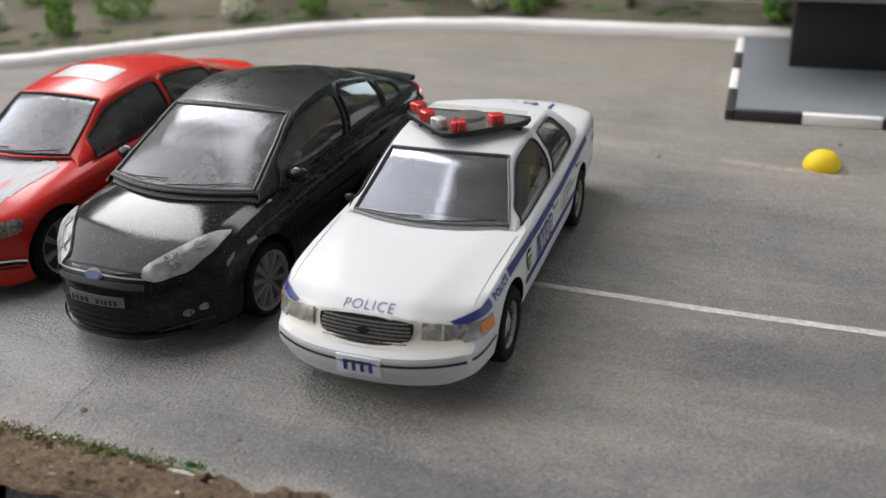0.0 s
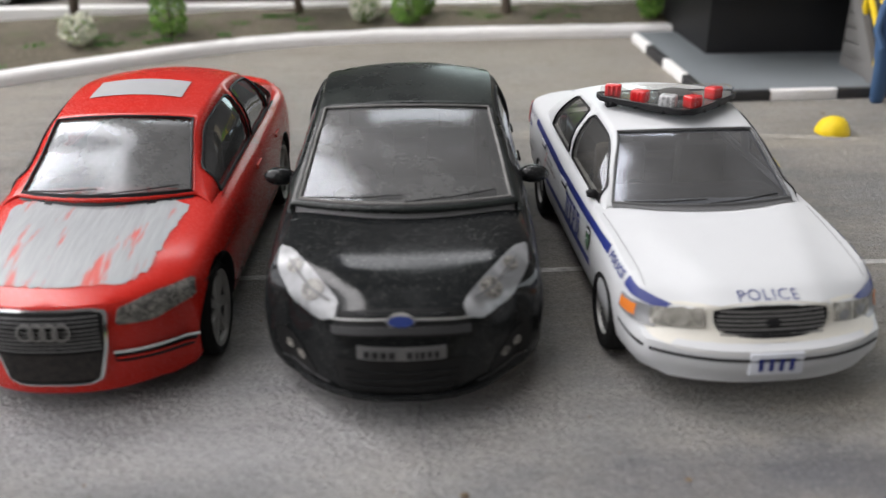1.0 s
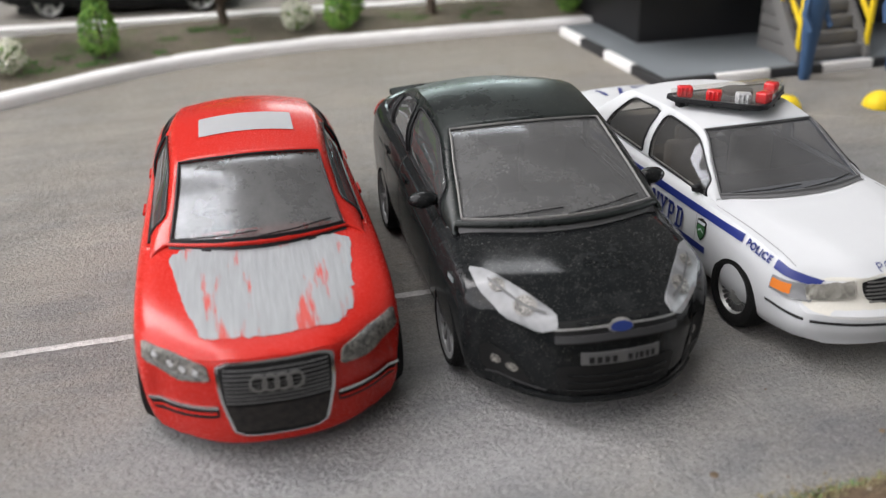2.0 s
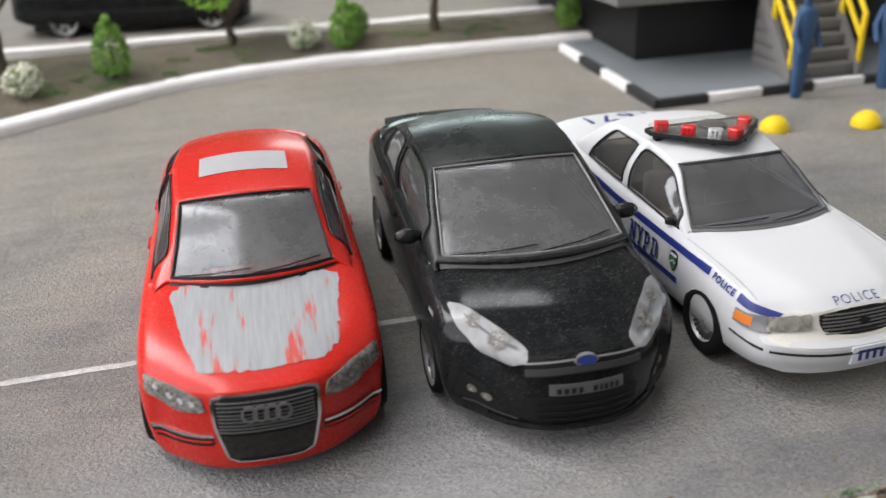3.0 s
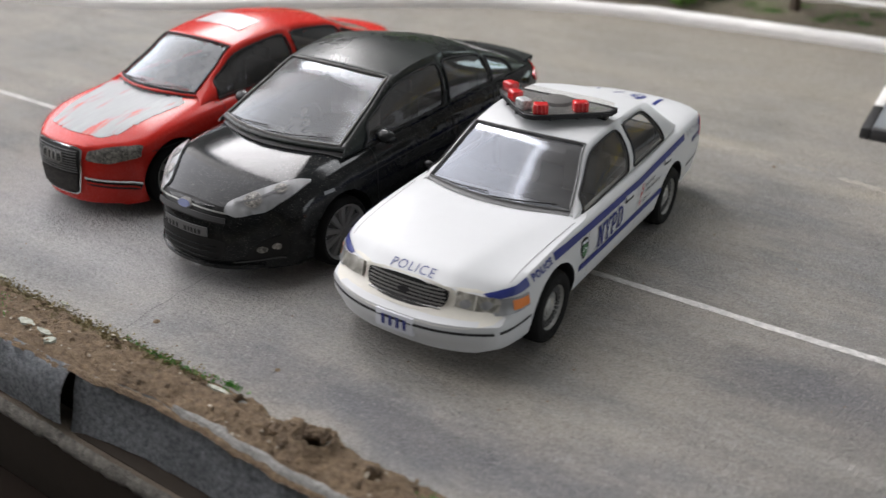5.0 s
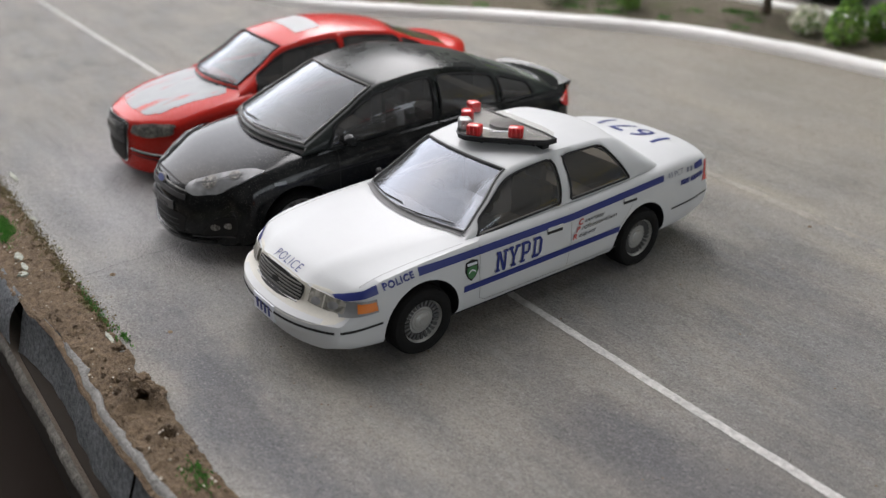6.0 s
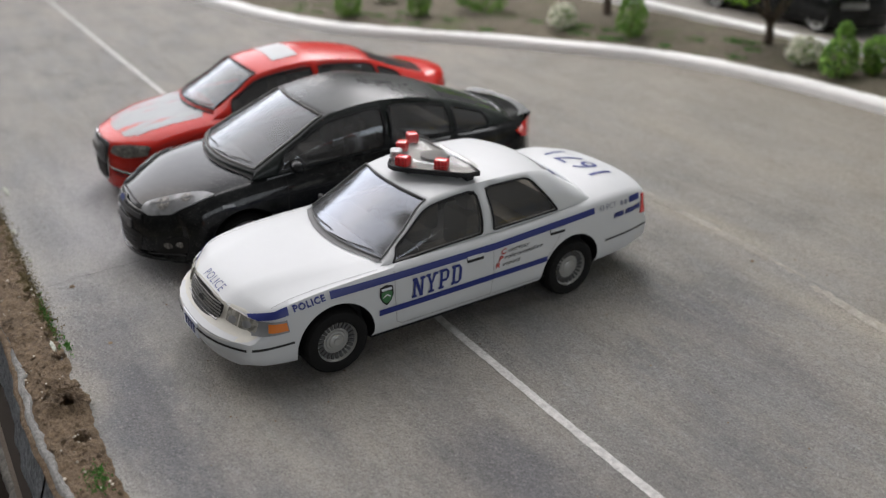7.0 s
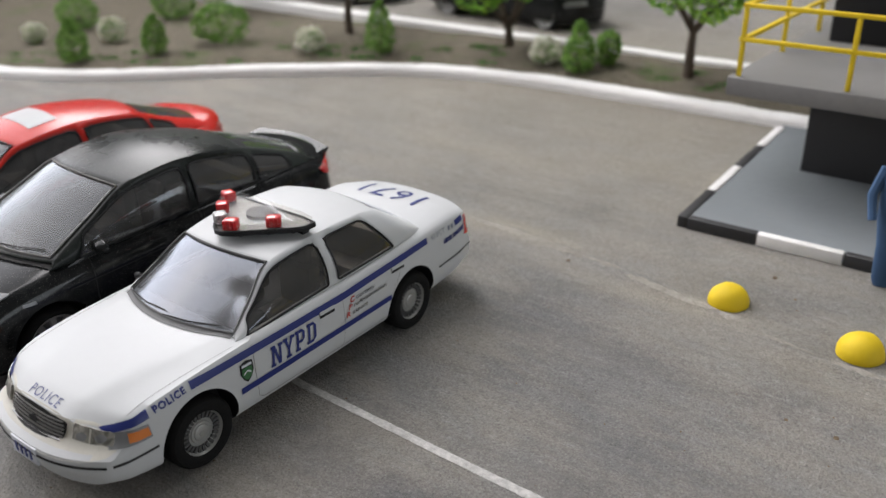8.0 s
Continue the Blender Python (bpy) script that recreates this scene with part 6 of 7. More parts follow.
def red_car():
    top, sh, tree = car("red_sedan", RED, "bright red model sedan with grey primer brushed on bonnet", -4.29, 0.37, -2.2)
    # brushed primer on the bonnet and the sunroof
    pr = rounded([(-0.7, -1.14), (0.7, -1.14), (0.64, -1.6), (0.6, -2.04), (0.46, -2.2), (0.1, -2.26), (-0.44, -2.22), (-0.56, -1.9), (-0.62, -1.6)], 0.12, 2)
    ragged, rng = [], random.Random(3)
    for k, p_ in enumerate(pr):
        q_ = pr[(k + 1) % len(pr)]
        n_ = max(1, int(math.dist(p_, q_) / 0.04))
        for j in range(n_):
            ragged.append((p_[0] + (q_[0] - p_[0]) * j / n_ + rng.gauss(0, 0.006), p_[1] + (q_[1] - p_[1]) * j / n_ + rng.gauss(0, 0.008)))
    pr = ragged
    part("primer_patch", lay(poly_bm(pr), tree, (0, 0, 3), (1, 0, 0), (0, 1, 0), (0, 0, -1), 0.006, 0, 0.08), PRIMER, top, "brushed grey primer worn to red")
    rows = [[(x, y, 1.53 + 0.1 * (min(max((y + 0.34) / 0.79, 0), 1) ** 0.7) + (0.06 + 0.02 * (y + 0.34) / 0.79) * (1 - (x / 0.6) ** 2) + 0.022) for x in np.linspace(-0.4, 0.4, 10)] for y in np.linspace(-0.07, 0.31, 8)]
    bm = grid_bm(rows)
    part("sunroof", bm, PRIMER_PLAIN, top, "grey painted sunroof panel")
    for sx in (-1, 1):
        s = sx
        outline = [(0.43, 0.67), (0.45, 0.77), (0.64, 0.81), (0.87, 0.82), (0.88, 0.7), (0.64, 0.635)]
        hl = part("headlight", on_front(tree, rounded([(x * s, z) for x, z in outline], 0.1, 1), 0.012, 0.014, step=0.04), LENS_SMOKY, top, "smoky clear headlight")
        for x, z in ((0.52, 0.72), (0.6, 0.725), (0.68, 0.735), (0.78, 0.765)):
            part("reflector", on_front(tree, [((x + 0.022 * math.cos(a)) * s, z + 0.022 * math.sin(a)) for a in np.linspace(0, 2 * math.pi, 12, endpoint=False)], 0.018, step=0.05), LENS_BRIGHT, hl)
        part("lamp_fin", on_front(tree, strip_pts([(0.46 * s, 0.7), (0.64 * s, 0.675), (0.84 * s, 0.73)], 0.006), 0.018, step=0.04), LENS, hl)
        intake = part("side_intake", on_front(tree, rounded([(0.4 * s, 0.385), (0.84 * s, 0.315), (0.88 * s, 0.395), (0.4 * s, 0.465)], 0.1, 1), 0.006, step=0.04), GRILLE_DARK, top, "dark slatted side intake")
        part("chrome_lip", on_front(tree, strip_pts([(x * s, 0.475 - 0.14 * (x - 0.38)) for x in np.linspace(0.4, 0.88, 9)], 0.011), 0.014, 0.01, step=0.04), CHROME, intake, "bright lip")
        part("intake_slat", on_front(tree, strip_pts([(x * s, 0.425 - 0.15 * (x - 0.38)) for x in np.linspace(0.41, 0.85, 9)], 0.008), 0.012, 0.01, step=0.04), RED_PAINT, intake)
        gap_line(tree, sx, [(-0.85, 1.04), (-0.88, 0.7), (-0.84, 0.34), (-0.74, 0.3), (1.1, 0.32)], top, 0.006)
        gap_line(tree, sx, [(0.46, 1.1), (0.47, 0.7), (0.45, 0.33)], top, 0.006)
        gap_line(tree, sx, [(1.42, 1.12), (1.34, 0.85), (1.14, 0.6)], top, 0.006)
        gap_line(tree, sx, [(-1.9, 0.74), (-1.0, 0.8)], top, 0.005)
        for hy in (0.2, 1.2):
            part("door_handle", on_side(tree, poly_bm([(-0.1, -0.016), (0.1, -0.016), (0.1, 0.02), (-0.1, 0.02)]), sx, 0.025, 0.02, at=(hy, 0.93)), RED_PAINT, top)
        tl = lay(poly_bm([(-0.24, -0.11), (0.24, -0.11), (0.22, 0.11), (-0.2, 0.1)]), tree, (0.62 * s, 4, 0.92), (1, 0, 0), (0, 0, 1), (-0.1 * s, -1, 0), 0.012, 0.015, 0.06)
        part("tail_light", tl, RED_LENS, top, "dark red tail light")
        part("window_trim", tube_bm([(0.853 * s, y, 1.05 + 0.036 * (y + 0.8)) for y in np.linspace(-0.85, 1.7, 14)], 0.012, 6), PLASTIC, top)
    # tall single-frame grille with chrome edge, slats and rings
    g = rounded([(-0.37, 0.79), (0.37, 0.79), (0.36, 0.55), (0.29, 0.26), (-0.29, 0.26), (-0.36, 0.55)], 0.12, 2)
    gr = part("grille_frame", on_front(tree, [(x * 1.06, (z - 0.52) * 1.05 + 0.52) for x, z in g], 0.01, 0.012), CHROME, top, "chrome grille frame")
    part("grille_panel", on_front(tree, g, 0.026), GRILLE_DARK, gr)
    for k in range(9):
        z = 0.53 + 0.028 * k
        part("slat", on_front(tree, strip_pts([(-0.34, z), (0.34, z)], 0.004), 0.034, 0.008), GRILLE_GREY, gr)
    part("plate_blank", on_front(tree, [(-0.3, 0.3), (0.3, 0.3), (0.33, 0.5), (-0.33, 0.5)], 0.034), SCUFFED, gr, "black plate panel with a brown scuff")
    for k in range(4):
        c = -0.12 + 0.08 * k
        ring = [(c + 0.06 * math.cos(a), 0.67 + 0.06 * math.sin(a)) for a in np.linspace(0, 2 * math.pi, 17)]
        rows = [[(x, z) for x, z in ring], [(c + (x - c) * 0.72, 0.67 + (z - 0.67) * 0.72) for x, z in ring]]
        bm = bmesh.new()
        vs = [[bm.verts.new((x, z, 0)) for x, z in r[:-1]] for r in rows]
        for j in range(16):
            bm.faces.new((vs[0][j], vs[0][(j + 1) % 16], vs[1][(j + 1) % 16], vs[1][j]))
        part("ring", lay(bm, tree, (0, -4, 0), (1, 0, 0), (0, 0, 1), (0, 1, 0), 0.056 + 0.003 * k, 0.012, 0.2), GRILLE_BAR, gr)
    screen_trim(top, sh, tree, PLASTIC, PLASTIC)


red_car()


# ---- platform, veranda and stairs ----
def climb(bm, dy):
    """Lets a flat-laid piece follow the climbing ground; dy: the thing's own place."""
    for v in bm.verts:
        v.co.z += rise(v.co.y + dy)
    return bm


def platform():
    top = thing("grey_platform", 2.6, 5.44, 0, 1.2, "grey painted platform edged with black and white blocks", "platform", kind="structure")
    bm = box_bm(0.06, 13.0, 0.06, 4.25, -0.02, 0.135, 0.01)
    for c in np.arange(0.5, 4.2, 0.5):
        bmesh.ops.bisect_plane(bm, geom=list(bm.verts) + list(bm.edges) + list(bm.faces), plane_co=(0, c, 0), plane_no=(0, 1, 0))
    part("deck", climb(bm, 5.44), SLAB_GREY, top, "smooth grey deck")
    y = 0.0
    for k, long in enumerate((1.05, 1.05, 1.0, 1.0)):
        part("edge_block", climb(box_bm(0, 0.13, y + 0.006, y + long - 0.006, -0.02, 0.155, 0.018), 5.44), KERB_BLACK if k % 2 == 0 else KERB_WHITE, top, "black painted block" if k % 2 == 0 else "white painted block")
        y += long
    x = 0.13
    for k in range(11):
        e = x + (0.92 if k == 0 else 1.05)
        part("edge_block", climb(box_bm(x + 0.006, e - 0.006, 0, 0.12, -0.02, 0.155, 0.018), 5.44), KERB_BLACK if k % 2 == 0 else KERB_WHITE, top, "black painted block" if k % 2 == 0 else "white painted block")
        x = e


platform()


def veranda():
    top = thing("veranda", 0.1, 0.25, 0, 0, "grey veranda slab on a black plinth", "veranda", kind="structure")
    part("plinth", box_bm(3.32, 14.5, 7.62, 12.9, 0.2, 1.575, 0.02), PLINTH_BLACK, top, "matt black plinth")
    part("slab", box_bm(2.42, 15.2, 6.62, 13.7, 1.575, 1.83, 0.025), VERANDA_GREY, top, "grey slab with sharp edges")


veranda()


def railing():
    top = thing("yellow_railing", 2.64, 6.99, 1.83, 0, "yellow painted metal railing round the veranda", "railing")
    for k in range(3):
        if k < 2:
            part("post", box_bm(1.42 * k - 0.03, 1.42 * k + 0.03, -0.03, 0.03, 0, 0.95, 0.01), YELLOW, top)
    part("post", box_bm(2.51, 2.57, -0.03, 0.03, 0, 0.95, 0.01), YELLOW, top)
    for z in (0.5, 0.95):
        part("rail", box_bm(-0.05, 2.6, -0.034, 0.034, z - 0.028, z + 0.028, 0.01), YELLOW, top)
        part("rail", box_bm(-0.034, 0.034, 0.0, 5.4, z - 0.03, z + 0.026, 0.01), YELLOW, top)
    for y in (1.8, 3.6, 5.4):
        part("post", box_bm(-0.03, 0.03, y - 0.03, y + 0.03, 0, 0.95, 0.01), YELLOW, top)


railing()


def stairs():
    top = thing("veranda_stairs", 5.42, 5.78, 0.275, 0, "grey steps with sloping sides from platform to veranda", "stairs", kind="structure")
    for k in range(7):
        part("step", box_bm(0, 1.3, 0.17 * k, 1.22, 0.23 * k, 0.23 * (k + 1) - 0.02, 0.01), VERANDA_GREY, top)
    for x in (-0.1, 1.3):
        bm = bmesh.new()
        pts = [(-0.1, 0.0), (0.12, 0.0), (1.24, 1.5), (1.24, 1.62), (1.1, 1.62), (-0.1, 0.16)]
        a = [bm.verts.new((x, y, z)) for y, z in pts]
        b = [bm.verts.new((x + 0.1, y, z)) for y, z in pts]
        bm.faces.new(a), bm.faces.new(b)
        for k in range(6):
            bm.faces.new((a[k], a[(k + 1) % 6], b[(k + 1) % 6], b[k]))
        part("stringer", bm, VERANDA_GREY, top)
    rail = thing("stair_railing", 5.42, 5.78, 0.275, 0, "yellow painted sloping stair railing", "railing")
    for x in (-0.05, 1.35):
        for y, z in ((-0.02, 0.1), (0.6, 0.9), (1.2, 1.6)):
            part("post", box_bm(x - 0.04, x + 0.04, y - 0.04, y + 0.04, z - 0.05, z + 0.95, 0.01), YELLOW, rail)
        for dz in (0.5, 0.95):
            part("rail", tube_bm([(x, -0.05, 0.08 + dz), (x, 1.22, 1.6 + dz)], 0.045, 8), YELLOW, rail)


stairs()


def kiosk():
    top = thing("kiosk", 0.1, -0.3, 1.83, 0, "tan kiosk wall with pale blue door post on the veranda", "kiosk")
    part("wall", box_bm(4.75, 13.5, 9.6, 13.8, 0, 4.2, 0.03), TAN, top, "plain tan wall")
    part("door", box_bm(4.05, 4.75, 9.55, 9.85, 0, 3.6, 0.03), PALE_BLUE, top, "pale blue door post")
    part("doorway", box_bm(2.9, 4.05, 10.2, 10.4, 0, 3.4, 0.02), PLASTIC, top, "dark opening")


kiosk()


# ---- yellow domes ----
def dome(x, y, turn, r):
    top = thing("bollard_dome", x, y, rise(y), turn, "yellow painted half-round bollard standing on the road", "bollard", "yellow domes")
    prof = [(r * math.cos(a), r * 1.02 * math.sin(a)) for a in np.linspace(0, math.pi / 2 - 0.02, 14)]
    bm = lathe_bm([(r * 0.97, -0.02)] + prof + [(0.001, r * 1.02)], "z", 32)
    for v in bm.verts:
        v.co += v.co.normalized() * 0.008 * noise.noise(v.co * 7)
    part("cap", bm, YELLOW, top)


dome(3.905, 3.94, 0, 0.23)
dome(5.38, 3.69, 50, 0.235)
dome(6.85, 3.45, 110, 0.23)


# ---- plants ----
def leaf_cloud(bm, centre, radii, count, size, seed, shape="ball"):
    rng = random.Random(seed)
    for _ in range(count):
        d = Vector((rng.gauss(0, 1), rng.gauss(0, 1), rng.gauss(0, 1))).normalized()
        k = rng.uniform(0.55, 1.0) ** 0.5
        p = Vector((d.x * radii[0], d.y * radii[1], d.z * radii[2])) * k
        if shape == "cone":
            h = (p.z + radii[2]) / (2 * radii[2])
            f = 1.15 - 0.8 * h
            p.x *= f
            p.y *= f
        p += 0.16 * radii[0] * noise.noise_vector(p * 4 + Vector((seed, 0, 0)))
        p += Vector(centre)
        a = Vector((rng.gauss(0, 1), rng.gauss(0, 1), rng.gauss(0, 1))).normalized()
        b = a.orthogonal().normalized()
        c = a.cross(b)
        s = size * rng.uniform(0.6, 1.3)
        vs = [bm.verts.new(p + b * s), bm.verts.new(p + c * s * 0.6 + a * s * 0.3), bm.verts.new(p - b * s), bm.verts.new(p - c * s * 0.6 + a * s * 0.3)]
        bm.faces.new(vs)
    return bm


def bed_z(x, y):
    y0 = kerb_y(x) + 0.2
    return rise(y0) + 0.19 + 0.14 * min(1, max(0, y - y0) / 1.2)


def shrub(x, y, w, h, seed, label, cone=True):
    z = bed_z(x, y) - 0.03
    top = thing("conifer_shrub" if cone else "round_shrub", x, y, z, seed * 40, label, "shrub", "shrubs in the bed")
    part("trunk", tube_bm([(0, 0, -0.05), (0.01, 0, h * 0.3), (0, 0.01, h * 0.7)], 0.035, 6, taper=0.4), BARK, top)
    bm = leaf_cloud(bmesh.new(), (0, 0, h * 0.52), (w * 0.5, w * 0.5, h * 0.5), int(900 * (w * h) ** 0.6 + 300), 0.045, seed, "cone" if cone else "ball")
    part("crown", bm, LEAF_BUSH, top, smooth=0)


def flower(x, y, r, seed):
    z = bed_z(x, y)
    top = thing("white_flower_bush", x, y, z, seed * 30, "small round bush covered in white blossom", "flower bush", "white flower bushes")
    part("foliage", leaf_cloud(bmesh.new(), (0, 0, r * 0.7), (r * 0.8, r * 0.8, r * 0.65), 160, 0.05, seed), LEAF_BUSH, top, smooth=0)
    part("blossom", leaf_cloud(bmesh.new(), (0, 0, r * 0.85), (r, r, r * 0.85), 420, 0.05, seed + 5), FLOWER, top, "white blossom", smooth=0)


def tree(x, y, height, seed, trunk=1.5):
    z = bed_z(x, y) - 0.02
    rng = random.Random(seed)
    top = thing("model_tree", x, y, z, rng.uniform(0, 360), "small leafy green model tree in the bed", "tree", "trees in the bed")
    bm = tube_bm([(0, 0, -0.05), (0.02, 0.01, trunk * 0.35), (-0.02, 0.02, trunk * 0.7), (0.0, 0.0, trunk)], 0.11, 8, taper=0.62)
    ends = []
    for k in range(6):
        a = k * 1.05 + rng.uniform(-0.3, 0.3)
        e = Vector((math.cos(a) * 0.75, math.sin(a) * 0.75, trunk + rng.uniform(0.5, 1.1)))
        tube_bm([(0, 0, trunk * 0.9), e * 0.5 + Vector((0, 0, trunk * 0.5 + 0.05)), e], 0.055, 6, bm, 0.4)
        ends.append(e)
    part("trunk", bm, BARK, top)
    crown = bmesh.new()
    for k, e in enumerate(ends + [Vector((0, 0, trunk + 1.5)), Vector((0.2, -0.2, trunk + 1.0))]):
        leaf_cloud(crown, e + Vector((0, 0, 0.15)), (0.55, 0.55, 0.42), 420, 0.06, seed * 10 + k)
    part("crown", crown, LEAF_TREE, top, smooth=0)


shrub(-6.25, 9.56, 0.78, 1.2, 1, "bright green cone-shaped conifer shrub in the bed")
shrub(-1.78, 10.50, 0.85, 1.02, 2, "broad bright green shrub beside a smaller one")
shrub(-1.45, 11.07, 0.52, 0.72, 3, "small green shrub beside a larger one", False)
shrub(3.1, 10.50, 0.62, 1.0, 4, "green cone-shaped shrub behind the platform corner")
shrub(-12.0, 5.61, 0.85, 1.0, 5, "green cone-shaped conifer shrub in the bed")
shrub(-10.4, 8.53, 1.4, 0.95, 6, "dense wide green shrub in the bed", False)
shrub(-10.7, 6.86, 0.72, 0.95, 7, "green cone-shaped conifer shrub in the bed")
shrub(-14.2, 10.00, 1.2, 0.85, 8, "dense round green shrub in the bed", False)
shrub(-16.6, 5.50, 0.6, 1.0, 9, "green cone-shaped conifer shrub in the bed")
shrub(-15.2, 7.70, 1.1, 0.85, 10, "dense round green shrub in the bed", False)
flower(-7.7, 8.83, 0.34, 11)
flower(-2.65, 10.62, 0.33, 12)
flower(-12.9, 7.18, 0.36, 13)
flower(-14.5, 6.05, 0.3, 14)
flower(-13.85, 11.10, 0.3, 19)
tree(-4.05, 11.35, 3, 15, 0.45)
tree(0.27, 11.10, 3, 16, 0.95)
tree(-8.4, 10.85, 3, 17, 1.15)
tree(-14.0, 12.20, 3, 18, 1.2)
tree(4.6, 11.53, 3, 20, 1.5)


def grass_tufts():
    rng = random.Random(4)
    bm = bmesh.new()

    def tuft(cx, cy, n, sx, sy, z0, h):
        for _ in range(n):
            x, y = cx + rng.gauss(0, sx), cy + rng.gauss(0, sy)
            d = Vector((rng.gauss(0, 0.5), rng.gauss(0, 0.5), 1)).normalized()
            s = d.orthogonal().normalized() * 0.008
            l = h * rng.uniform(0.5, 1.2)
            p = Vector((x, y, z0))
            bm.faces.new([bm.verts.new(q) for q in (p - s, p + s, p + d * l)])

    tuft(-3.4, -3.77, 1300, 0.16, 0.045, 0.04, 0.045)
    tuft(-3.15, -3.81, 500, 0.12, 0.035, 0.04, 0.04)
    tuft(-1.0, -3.5, 130, 0.25, 0.02, 0.025, 0.035)
    tuft(-1.35, -3.5, 70, 0.15, 0.02, 0.025, 0.03)
    tuft(1.75, -3.66, 260, 0.1, 0.05, 0.045, 0.035)
    tuft(-0.42, -3.43, 60, 0.08, 0.015, 0.01, 0.04)
    for _ in range(40):
        x = rng.uniform(-16, 2)
        y = kerb_y(x) + rng.uniform(0.5, 1.6)
        tuft(x, y, 60, 0.12, 0.12, bed_z(x, y), 0.09)
    tagged(part("grass_tufts", bm, GRASS, smooth=0), "short green flock grass on the soil", "grass", kind="stuff")
    bm = bmesh.new()
    for _ in range(8500):
        x = rng.uniform(-6.5, -0.6)
        y = -3.57 + rng.gauss(0, 0.06)
        p = Vector((x, y, 0.012 + rng.uniform(0, 0.03)))
        a = Vector((rng.gauss(0, 1), rng.gauss(0, 1), rng.gauss(0, 1))).normalized() * 0.012
        b = a.orthogonal()
        bm.faces.new([bm.verts.new(q) for q in (p + a, p + b, p - a - b)])
    tagged(part("mossy_grit", bm, MOSS, smooth=0), "olive brown scatter along the soil edge", "scatter", kind="stuff")


grass_tufts()


def clods():
    rng = random.Random(8)
    bm, st = bmesh.new(), bmesh.new()
    for k in range(420):
        if k < 160:
            a, r = rng.uniform(1.3, 4.4), rng.uniform(0.12, 0.3)
            x, y, s = 0.62 + r * math.cos(a) * 1.2, -3.63 + r * math.sin(a) * 0.5, rng.uniform(0.012, 0.05)
        else:
            x, y, s = rng.uniform(-6, 6), rng.uniform(-3.9, -3.52), rng.uniform(0.006, 0.022)
        one = bmesh.new()
        bmesh.ops.create_icosphere(one, subdivisions=1, radius=s)
        for v in one.verts:
            v.co = v.co * (1 + 0.5 * noise.noise(v.co * 60 + Vector((k, 0, 0)))) + Vector((x, y, 0.05 + s * 0.3))
        join_bm(bm, one)
    tagged(part("soil_crumbs", bm, CLOD), "loose brown crumbs of soil", "soil crumbs", kind="stuff")
    for k in range(170):
        x, y, s = rng.uniform(-6, 5), rng.uniform(-3.92, -3.5), rng.uniform(0.006, 0.014)
        one = bmesh.new()
        bmesh.ops.create_icosphere(one, subdivisions=1, radius=s)
        for v in one.verts:
            v.co = Vector((v.co.x * 1.3, v.co.y, v.co.z * 0.7)) * (1 + 0.4 * noise.noise(v.co * 90 + Vector((k, 0, 0)))) + Vector((x, y, 0.057))
        join_bm(st, one)
    tagged(part("stone_chips", st, STONE), "pale chips of stone in the soil", "stone chips", kind="stuff")
    # dark grains on the road
    gr = bmesh.new()
    for k in range(260):
        x, y, s = rng.uniform(-6, 7.5), rng.uniform(-3.3, 7), rng.uniform(0.004, 0.012)
        if k == 0:
            x, y, s = -1.67, -3.13, 0.035
        if k == 1:
            x, y, s = -0.28, -3.06, 0.025
        if k == 2:
            x, y, s = 1.9, 3.81, 0.03
        if 3 <= k < 7:
            x, y, s = ((5.57, 2.19, 0.03), (5.13, 2.19, 0.022), (4.15, 4.76, 0.035), (4.5, 4.4, 0.02))[k - 3]
        one = bmesh.new()
        bmesh.ops.create_icosphere(one, subdivisions=1, radius=s)
        for v in one.verts:
            v.co = Vector((v.co.x, v.co.y, v.co.z * 0.5)) + Vector((x, y, road_z(x, y) + 0.003))
        join_bm(gr, one)
    tagged(part("road_grains", gr, CLOD), "dark grains of dirt on the road", "dirt", kind="stuff")


clods()


def road_crack():
    pts = [(-1.8, -3.36), (-1.83, -3.2), (-1.88, -3.0), (-1.86, -2.85), (-1.91, -2.66), (-1.9, -2.5), (-1.93, -2.3), (-1.9, -2.15)]
    rows = [[(x - 0.003 + 0.002 * noise.noise(Vector((x * 9, y * 9, 2))), y, road_z(x, y) + 0.008), (x, y, road_z(x, y) + 0.006), (x + 0.003, y, road_z(x, y) + 0.008)] for x, y in pts]
    tagged(part("road_crack", grid_bm(rows), SEAL), "fine dark crack in the road surface", "crack", kind="structure")


road_crack()


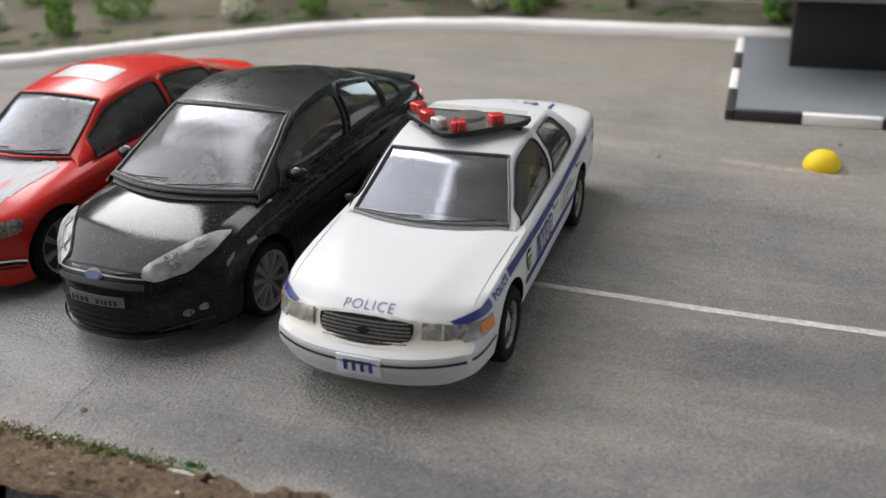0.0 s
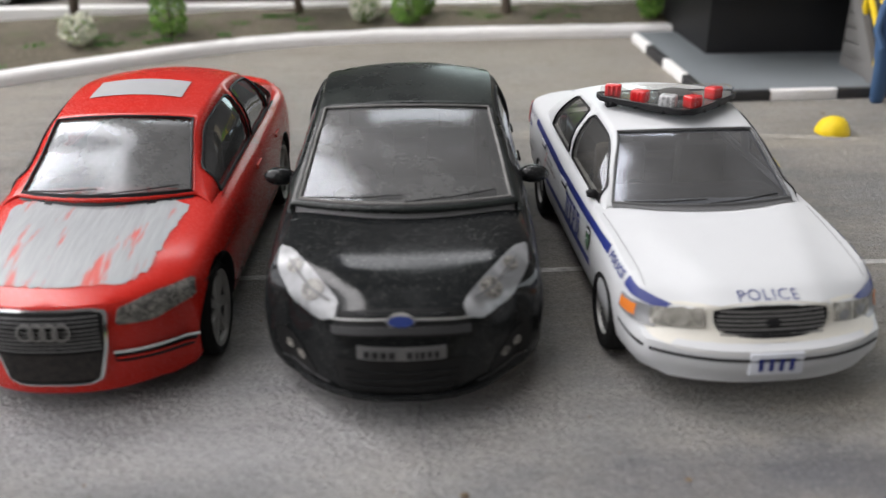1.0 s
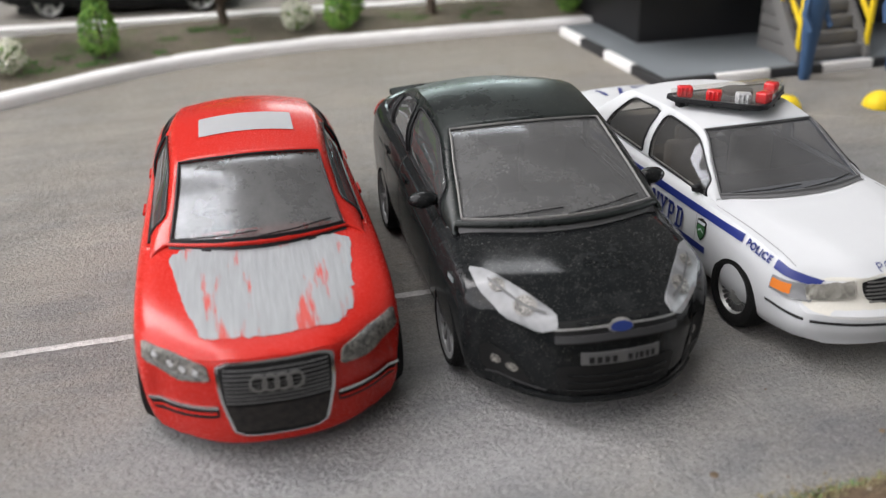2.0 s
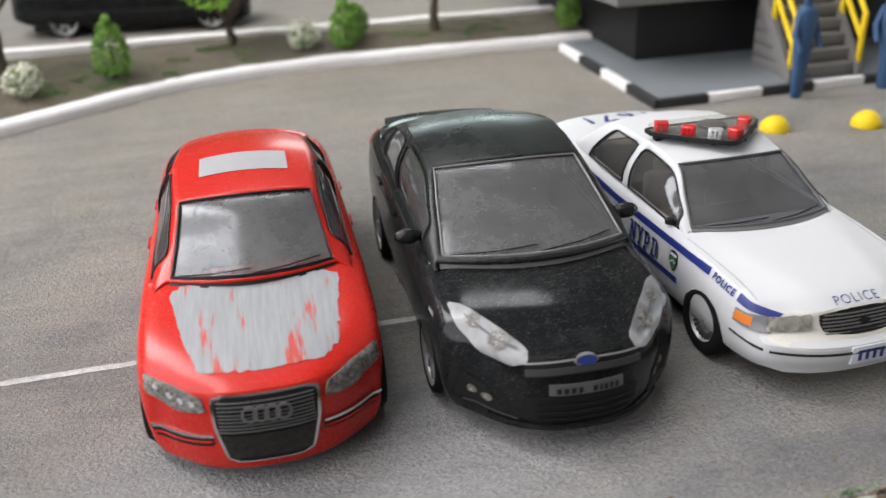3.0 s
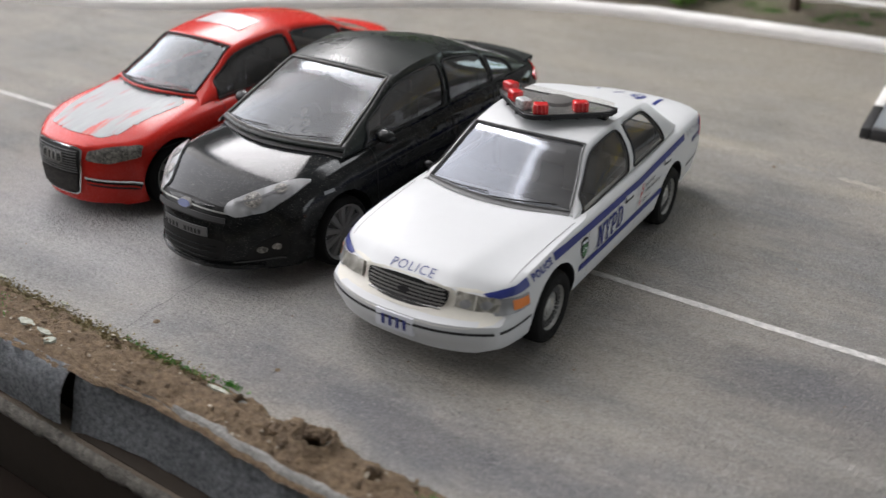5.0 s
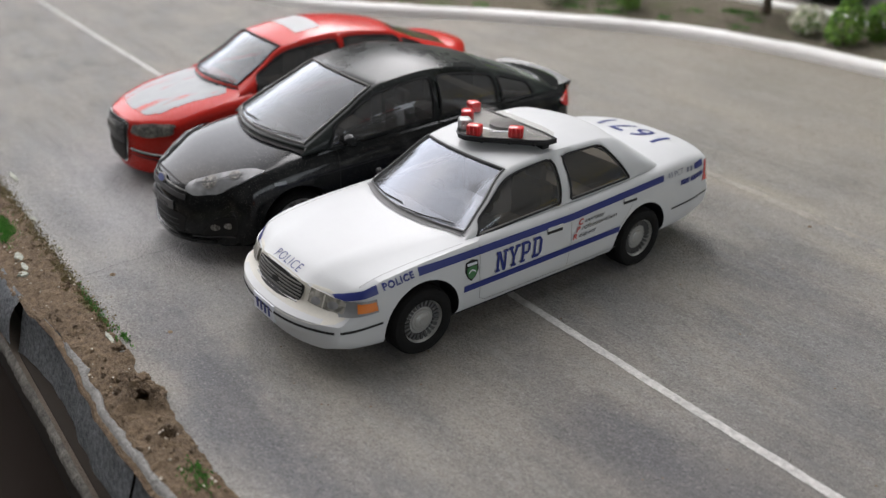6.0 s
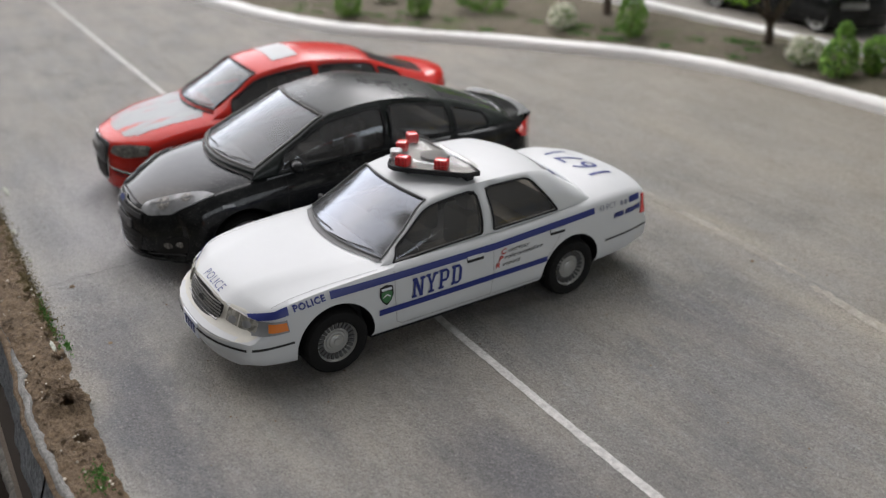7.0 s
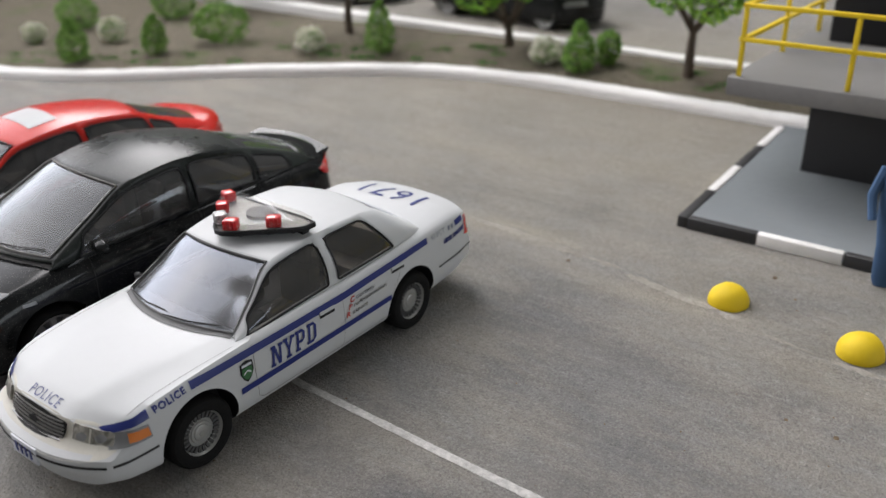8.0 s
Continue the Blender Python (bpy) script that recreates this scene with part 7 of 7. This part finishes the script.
def plaster_seam():
    """Broken pale dabs of plaster along the low seam in the road."""
    rng = random.Random(21)
    bm = bmesh.new()
    x = -0.4
    while x < 6.4:
        long, wide = rng.uniform(0.3, 1.1), rng.uniform(0.04, 0.1)
        cy = seam_y(x + long / 2) + rng.gauss(0, 0.025)
        tilt = rng.uniform(-0.05, 0.05) - 0.1
        ring = []
        for t in np.linspace(0, 2 * math.pi, 22, endpoint=False):
            u = long / 2 * math.cos(t) * rng.uniform(0.75, 1.1)
            v = wide * math.sin(t) * rng.uniform(0.4, 1.3)
            px, py = x + long / 2 + u, cy + v + tilt * u
            ring.append(bm.verts.new((px, py, road_z(px, py) + 0.003)))
        mid = bm.verts.new((x + long / 2, cy, road_z(x + long / 2, cy) + 0.008))
        for k in range(22):
            bm.faces.new((ring[k], ring[(k + 1) % 22], mid))
        x += long * rng.uniform(0.6, 1.5)
    tagged(part("plaster_seam", bm, SEAM, smooth=60), "pale rubbed plaster seam along the road", "seam", kind="structure")


plaster_seam()


# ---- painted figures: plain shapes ----
def figure(x, y, turn, mat, label):
    prof = [(0.001, 0.0), (0.1, 0.0), (0.13, 0.08), (0.15, 0.5), (0.2, 0.85), (0.21, 1.05), (0.24, 1.35), (0.2, 1.5), (0.09, 1.56), (0.1, 1.62), (0.12, 1.72), (0.1, 1.82), (0.001, 1.86)]
    bm = lathe_bm(prof, "z", 16)
    for v in bm.verts:
        v.co.y *= 0.65
    for sx in (-1, 1):
        tube_bm([(0.2 * sx, 0, 1.42), (0.3 * sx, -0.03, 1.1), (0.27 * sx, -0.16, 0.85)], 0.06, 8, bm, 0.8)
    ob = part("figurine", bm, mat)
    ob.location = (x * U, y * U, rise(y) * U)
    ob.rotation_euler = (0, 0, radians(turn))
    tagged(ob, label, "figurine", "painted figurines")


figure(5.2, 5.27, 20, DENIM, "plain blue painted figurine beside the platform edge")
figure(6.95, 5.23, -30, DENIM, "plain blue painted figurine by the stairs")


# ---- parked cars on the back road ----
def far_car(name, paint, x, y, turn, label):
    spec = dict(RED)
    spec["paint"] = spec["roof_paint"] = paint
    spec["body_label"] = ""
    top, sh, tree_ = car(name, spec, label, x, y, turn)
    top.location.z = 0.58 * U
    for sx in (-1, 1):
        hl = lay(poly_bm([(-0.2, -0.08), (0.26, -0.05), (0.26, 0.09), (-0.18, 0.06)] if sx > 0 else [(-0.26, -0.05), (0.2, -0.08), (0.18, 0.06), (-0.26, 0.09)]), tree_, (0.62 * sx, -3.9, 0.98), (1, 0, 0), (0, 0.2, 0.98), (-0.04 * sx, 0.98, -0.2), 0.012, 0.02, 0.06)
        part("headlight", hl, LENS, top)
    part("grille", on_front(tree_, [(-0.35, 0.5), (0.35, 0.5), (0.35, 0.72), (-0.35, 0.72)], 0.02), GRILLE_DARK, top)


far_car("dark_parked_car", BLACK_PAINT, -5.9, 14.5, 84, "dark parked model car on the back road")
far_car("pale_parked_car", PALE_GREEN, -12.4, 14.5, 86, "pale green parked model car on the back road")
